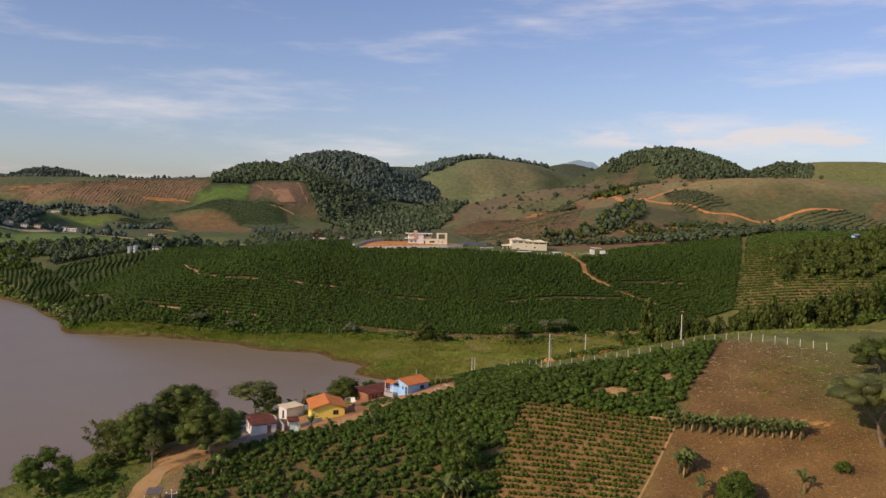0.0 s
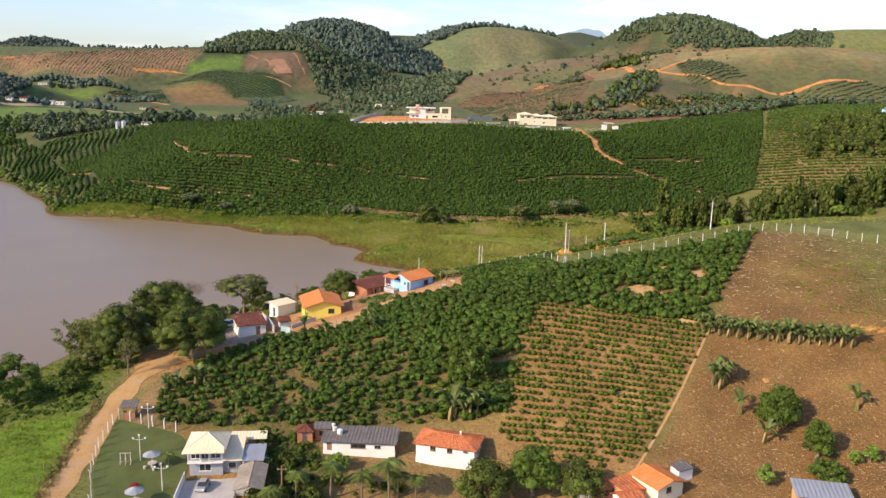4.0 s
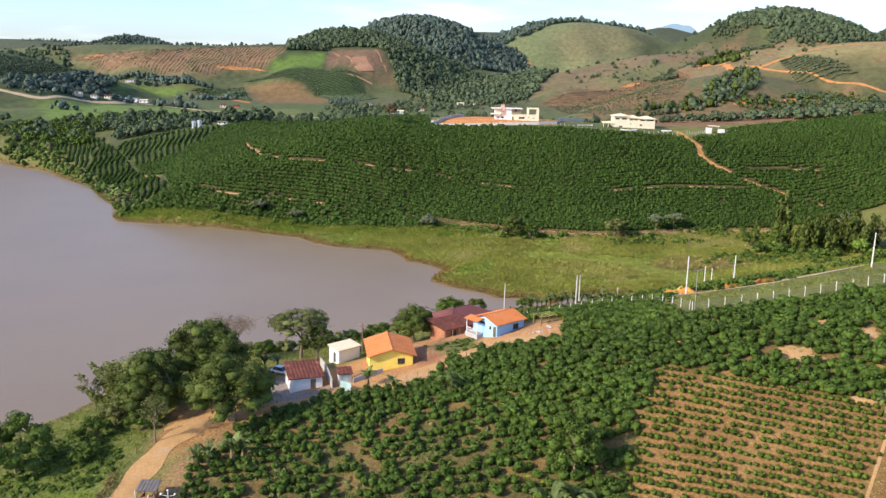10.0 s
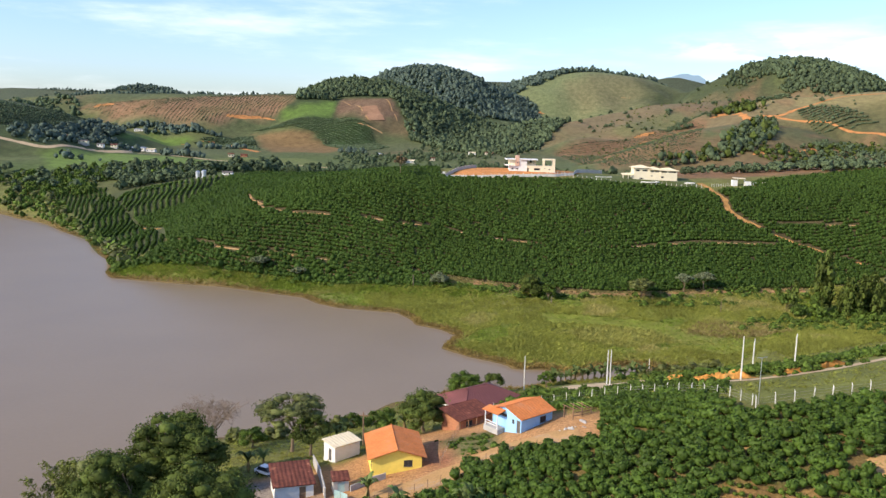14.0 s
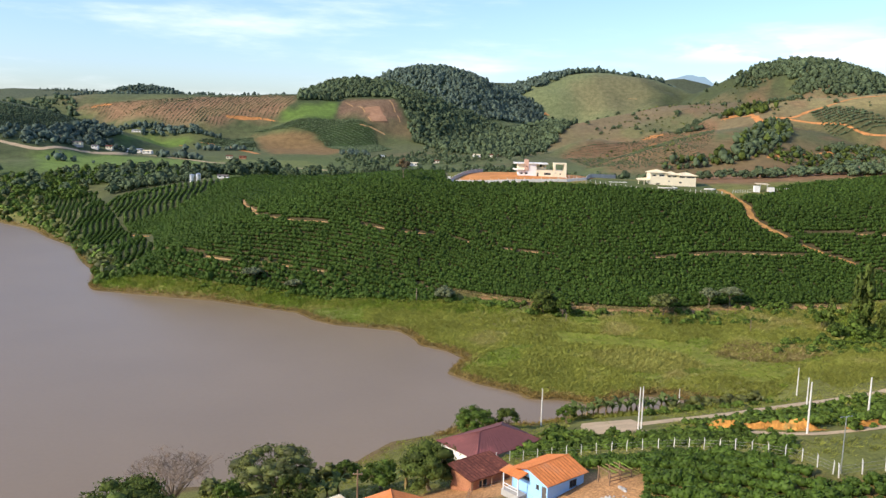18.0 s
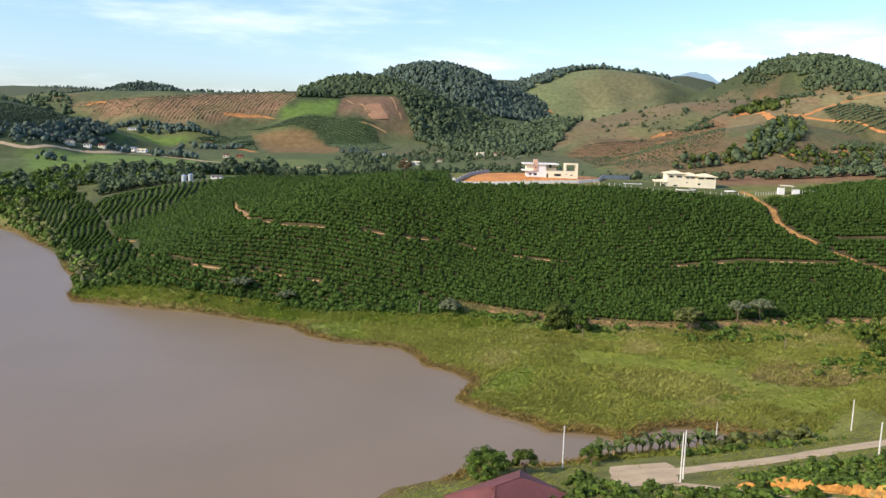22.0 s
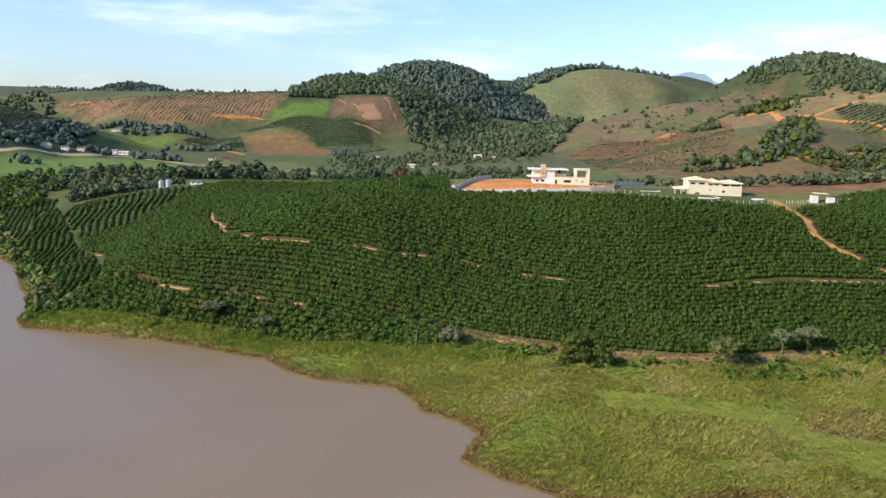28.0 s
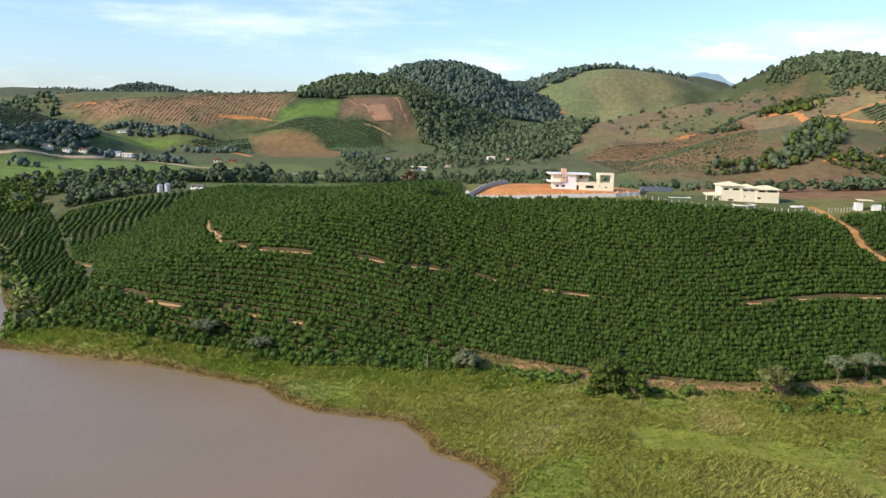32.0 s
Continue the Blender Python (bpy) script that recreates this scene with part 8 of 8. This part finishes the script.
for x, y, w in ((101.5, 445.5, 4.2), (121, 446, 2.4)):
    bed = thing("flower_bed", "pale stone-edged round flower bed on the lawn", "flower bed", on_ground(x, y, 0, 0.12))
    bm = bmesh.new()
    for k in range(20):
        a, b = k * math.tau / 20, (k + 1) * math.tau / 20
        tube(bm, [(w * math.cos(a), 0.7 * w * math.sin(a), 0.15), (w * math.cos(b), 0.7 * w * math.sin(b), 0.15)], [0.3, 0.3], 5)
    part("rim", bm, M_POST, bed)
gate = thing("gatehouse", "white entrance gate with a small tiled canopy", "gate", pose(140.6, 443.0, 37.4))
part("pillar", boxes((0, 0, -0.8, 2.6, 1.6, 2.8)), M_WHITE, gate)
part("pillar", boxes((6.3, 0, -0.8, 9.2, 1.6, 2.2)), M_WHITE, gate)
part("canopy", sheet(bmesh.new(), (0.6, -0.8, 3.6), (6.6, -0.8, 3.4), (6.6, 2.4, 3.7), (0.6, 2.4, 3.9), 8, 0.04), M_TILE_CREAM, gate)
part("canopy_post", boxes((2.7, 0.6, -0.5, 2.9, 0.8, 3.6)), M_WHITE, gate)
part("canopy_post", boxes((5.9, 0.6, -0.5, 6.1, 0.8, 3.45)), M_WHITE, gate)


# ---- fences and poles ----
def fence(name, label, line, every, tall, mat, size=0.12, wires=3, rails=True, group=""):
    root = thing(name, label, "fence", pose(0, 0, 0), group)
    line = np.asarray(line, float)
    seg = np.hypot(*np.diff(line, axis=0).T)
    s = np.concatenate([[0], np.cumsum(seg)])
    t = np.arange(0, s[-1] + 0.01, every)
    x, y = np.interp(t, s, line[:, 0]), np.interp(t, s, line[:, 1])
    z = height(x, y)
    shape = bpy.data.meshes.new("post")
    bm = boxes((-size / 2, -size / 2, -0.4, size / 2, size / 2, tall * 0.86))
    tube(bm, [(0, 0, tall * 0.85), (0.04, 0, tall * 0.93), (0.16, 0, tall)], [size * 0.5, size * 0.45, size * 0.35], 5)
    bm.to_mesh(shape)
    bm.free()
    shape.materials.append(mat)
    r = random.Random(len(line))
    for k in range(len(t)):
        ob = new("post", shape)
        ob.parent = root
        ob.matrix_basis = pose(x[k], y[k], z[k], r.uniform(-2.5, 2.5), r.uniform(-2.5, 2.5), r.uniform(0, 360) if size < 0.11 else math.degrees(math.atan2(y[min(k + 1, len(t) - 1)] - y[k - 1 if k else 0], x[min(k + 1, len(t) - 1)] - x[k - 1 if k else 0])) + 90)
    if wires:
        for w in range(wires):
            bm = bmesh.new()
            tube(bm, [(x[k], y[k], z[k] + tall * (0.25 + 0.25 * w)) for k in range(len(t))], [0.012] * len(t), 3)
            part("wire", bm, M_WIRE, root)
    return root


fence("fence", "row of pale concrete fence posts along the coffee", [(9.5, 199), (14.8, 195.6), (21.4, 191.8), (27.4, 187.4), (33, 182.8), (37.5, 177), (41.5, 171), (44.6, 165.5), (46.5, 159.8)], 2.5, 1.75, M_POST, 0.10)
fence("fence", "pale concrete fence posts along the ridge", [(46.5, 159.2), (60, 160.8), (73, 162.4), (82, 163.2), (91, 164.6), (97, 160.5), (103, 153.5), (111, 146)], 2.9, 1.8, M_POST, 0.12)
fence("fence", "white concrete posts round the villa's lawn", [(-34.8, 96), (-35.8, 104.5), (-37.9, 111), (-38.9, 119), (-38.3, 127.3), (-32, 124.2), (-27, 121.8)], 2.3, 1.9, M_POST, 0.15)
fence("fence", "wooden posts along the dirt road and yards", [(-20, 148), (-13, 150.8), (-5, 152.8), (3, 155.8), (9, 159.6), (16, 160.2)], 1.9, 1.5, M_WOOD, 0.09, 2)
fence("fence", "wooden stakes round the garden plot", [(1.5, 161.5), (3.6, 172), (4.8, 178), (12, 179.5)], 1.4, 1.6, M_WOOD, 0.08, 2)
fence("fence", "wooden posts below the coffee track", [(20, 339), (38, 334.5), (58, 329.5), (78, 330), (105, 335)], 3.0, 1.4, M_WOOD, 0.1, 2)
fence("fence", "white posts along the cream house's lawn", [(58, 458), (66, 450.5), (72, 446.8), (86, 440), (100, 438.8), (116, 438.2), (126, 438.5)], 2.4, 1.7, M_POST, 0.15, 2)
fence("fence", "pale rail fence by the entrance gate", [(130, 440.5), (138, 442), (140.3, 443)], 1.2, 1.6, M_POST, 0.12, 3)
fence("fence", "pale rail fence by the entrance gate", [(150, 443.5), (158, 445)], 1.2, 1.6, M_POST, 0.12, 3)
fence("fence", "short wooden posts beside the lake bank road", [(-45.5, 110), (-44.2, 128), (-42, 138), (-39.5, 145)], 3.2, 1.2, M_WOOD, 0.1, 1)

wall_run("yard_wall", "bare grey block wall beside the white house", [(-14.6, 155.2), (-16.6, 163), (-18.6, 170)], 1.6, M_CONCRETE)
wall_run("yard_wall", "bare grey block wall below the yellow house", [(-11.2, 156.6), (-8.6, 158.6), (-6.4, 159.6)], 0.9, M_CONCRETE)
gates = thing("yard_gate", "pale green steel yard gate", "gate", on_ground(-13.2, 154.2, -35))
for k in range(2):
    leaf = part("gate_leaf", boxes((k * 1.25, -0.03, 0.1, k * 1.25 + 1.2, 0.03, 0.16), (k * 1.25, -0.03, 1.7, k * 1.25 + 1.2, 0.03, 1.76), (k * 1.25, -0.02, 0.16, k * 1.25 + 1.2, 0.0, 1.7)), M_GATE, gates)
    for j in range(6):
        part("bar", boxes((k * 1.25 + 0.05 + j * 0.21, -0.04, 0.16, k * 1.25 + 0.09 + j * 0.21, -0.022, 1.7)), M_GATE, leaf)


def pole(x, y, tall, label="tall pale concrete power pole", lamp=False, arm=True, rz=0, mat=None, thick=0.16):
    root = thing("power_pole", label, "power pole", on_ground(x, y, rz), "power poles")
    bm = bmesh.new()
    tube(bm, [(0, 0, -0.6), (0, 0, tall)], [thick, thick * 0.62], 8)
    part("shaft", bm, mat or M_POST, root)
    if arm:
        part("crossarm", boxes((-0.7, -0.07, tall - 0.65, 0.7, 0.07, tall - 0.5)), M_WOOD, root)
        for k in (-0.6, 0.0, 0.6):
            bm = bmesh.new()
            tube(bm, [(k, 0, tall - 0.5), (k, 0, tall - 0.3)], [0.05, 0.035], 6)
            part("insulator", bm, M_STEEL, root)
    if lamp:
        for s in (-1, 1):
            bm = bmesh.new()
            tube(bm, [(0, 0, tall - 0.1), (s * 0.5, 0, tall), (s * 0.9, 0, tall - 0.05)], [0.04, 0.035, 0.06], 6)
            part("lamp_arm", bm, M_STEEL, root)
    return root


for x, y, tall in ((21.5, 236.2, 8.4), (36.2, 212, 8.2), (37.4, 214.6, 8.2), (56, 254, 5.6), (51.4, 178.5, 7.6), (62.6, 184, 6.4), (81.0, 248.5, 6.6), (66.1, 211.1, 6.4), (86.5, 177.5, 6.8)):
    pole(x, y, tall, arm=False)
pole(47.2, 160.2, 7.0, "slender grey lamp pole at the fence corner", True, False, 20, M_STEEL, 0.08)
pole(-11.5, 178, 6.0, "grey timber power pole behind the cottage", False, True, 0, M_WOOD)
pole(-9.0, 104.5, 5.0, "grey timber power pole in the yard", False, True, 0, M_WOOD)
pole(96, 318, 3.6, "thin bare trunk in the marsh valley", False, False, 0, M_TWIG)
pole(39.5, 326, 3.0, "bare pale trunk at the foot of the coffee", False, False, 0, M_TWIG)
pole(-9.5, 344, 5.0, "bare pale trunk at the foot of the coffee", False, False, 0, M_TWIG)

# timber frame and rubble beside the blue house
pen = thing("timber_pen", "rough timber pen beside the blue house", "pen", on_ground(22.0, 168.5, 30))
for px in (0, 1.8, 3.6):
    for py in (0, 2.2):
        part("post", boxes((px, py, -0.3, px + 0.14, py + 0.14, 1.7)), M_WOOD, pen)
for pz in (0.6, 1.1, 1.6):
    part("rail", boxes((-0.1, -0.04, pz, 3.8, -0.002, pz + 0.12)), M_WOOD, pen)
for k in range(6):
    part("rafter", boxes((k * 0.7, -0.3, 1.72, k * 0.7 + 0.09, 2.6, 1.8)), M_TREE_BRIGHT if k % 2 else M_WOOD, pen)
rubble_rng = random.Random(4)
for k in range(14):
    bm = bmesh.new()
    bmesh.ops.create_icosphere(bm, subdivisions=1, radius=1)
    for v in bm.verts:
        v.co *= rubble_rng.uniform(0.7, 1.2)
    s = rubble_rng.uniform(0.15, 0.45)
    x, y = 19 + rubble_rng.uniform(0, 4.5), 164 + rubble_rng.uniform(0, 3.5)
    ob = part("rubble_stone", bm, M_CONCRETE, None)
    ob.matrix_basis = on_ground(x, y, k * 50, s * 0.3) @ Matrix.Diagonal((s, s * 0.8, s * 0.6, 1))
    tagged(ob, "pale lump of building rubble on the yard", "rubble", "rubble in the yard")

# ---- far buildings and silos ----
silos = [(-154.2, 562), (-150.4, 562)]
for x, y in silos:
    root = thing("silo", "shiny steel grain silo on the hill's flank", "silo", pose(x, y, ground(x, y)), "steel silos")
    bm = bmesh.new()
    tube(bm, [(0, 0, -0.5), (0, 0, 4.2)], [1.5, 1.5], 18)
    part("drum", bm, M_STEEL, root)
    bm = bmesh.new()
    tube(bm, [(0, 0, 4.2), (0, 0, 4.9)], [1.6, 0.25], 18)
    part("cap", bm, M_STEEL, root)


def far_house(x, y, w, d, h, rz, walls, roof, label):
    z = ground(x, y)
    w, d, h = w * 0.7, d * 0.7, min(h, 3.4) * 0.75
    root = thing("farmhouse", label, "house", pose(x, y, z, 0, 0, rz), "farm buildings in the valley")
    n = max(2, int(w / 3))
    ops = [(k * w / n + 0.9, 1.0, k * w / n + 1.9, 2.0) for k in range(n)]
    b = part("wall", wall_piece(w, h, d, ops), walls, root)
    for a, c, e, g in ops:
        part("window", boxes((a, 0.15, c, e, 0.2, g)), M_GLASS, b)
    part("plinth", boxes((0, 0, -2.0, w, d, -0.003)), M_CONCRETE, root)
    roof_on(root, w, d, h, "gable_x", 0.8, 0.35, roof, None, 0, 0.05)
    return root


for row in ((-312, 858, 24, 11, 5.0, -8, M_WHITE, M_TIN, "long white shed on the valley floor"), (-292, 852, 12, 8, 3.4, 0, M_WHITE, M_TILE_CREAM, "white farm building beside the long shed"),
            (-207, 834, 8, 6, 3.6, 10, M_CREAM, M_TILE_RUST, "cream farmhouse beside the valley road"), (-197, 842, 9, 5, 2.6, 5, M_BRICKY, M_TILE_RUST, "low brick barn beside the farmhouse"),
            (-330, 788, 12, 6, 3, -6, M_CREAM, M_TILE_GREY, "low cream row house on the valley floor"), (-317, 797, 8, 6, 3, 0, M_WHITE, M_TILE_GREY, "white farmhouse on the valley floor"), (-308, 806, 8, 6, 3, 4, M_CREAM, M_TILE_RUST, "cream farmhouse on the valley floor"), (-343, 782, 8, 5, 3, 4, M_CREAM, M_TILE_RUST, "cream farmhouse on the valley floor"),
            (-286, 668, 12, 8, 4.2, 15, M_PEACH, M_TILE_RUST, "orange house with rusty roof among valley trees"), (-376, 1045, 18, 7, 4, 0, M_WHITE, M_TIN, "white barn below the red field"), (-72, 929, 9, 6, 5.0, -10, M_WHITE, M_TIN, "white cottage in the valley trees"), (-245, 690, 9, 5, 3, 0, M_WHITE, M_TILE_GREY, "grey-roofed store among the valley trees"),
            (28, 970, 11, 7, 4.5, 6, M_WHITE, M_TILE_CREAM, "white farmhouse with pale roof in the valley"), (45, 946, 13, 7, 4, 0, M_CREAM, M_TILE_RUST, "farmhouse with brown roof in the valley"), (-40, 815, 18, 6, 4.5, -4, M_WHITE, M_TILE_CREAM, "long low pale-roofed shed in the valley"),
            (-14, 855, 8, 6, 4.5, 8, M_CREAM, M_TILE_RUST, "cream cottage in the valley"), (-140, 566, 9, 4, 2.2, 0, M_WHITE, M_TILE_GREY, "low white store beside the silos"), (-44, 1090, 9, 6, 3, 0, M_CREAM, M_TILE_RUST, "cream farmhouse below the bare field"),
            (278, 398, 4.5, 3.5, 2.6, 10, M_BLUE, M_TIN, "small bright blue hut on the ridge")):
    far_house(*row)
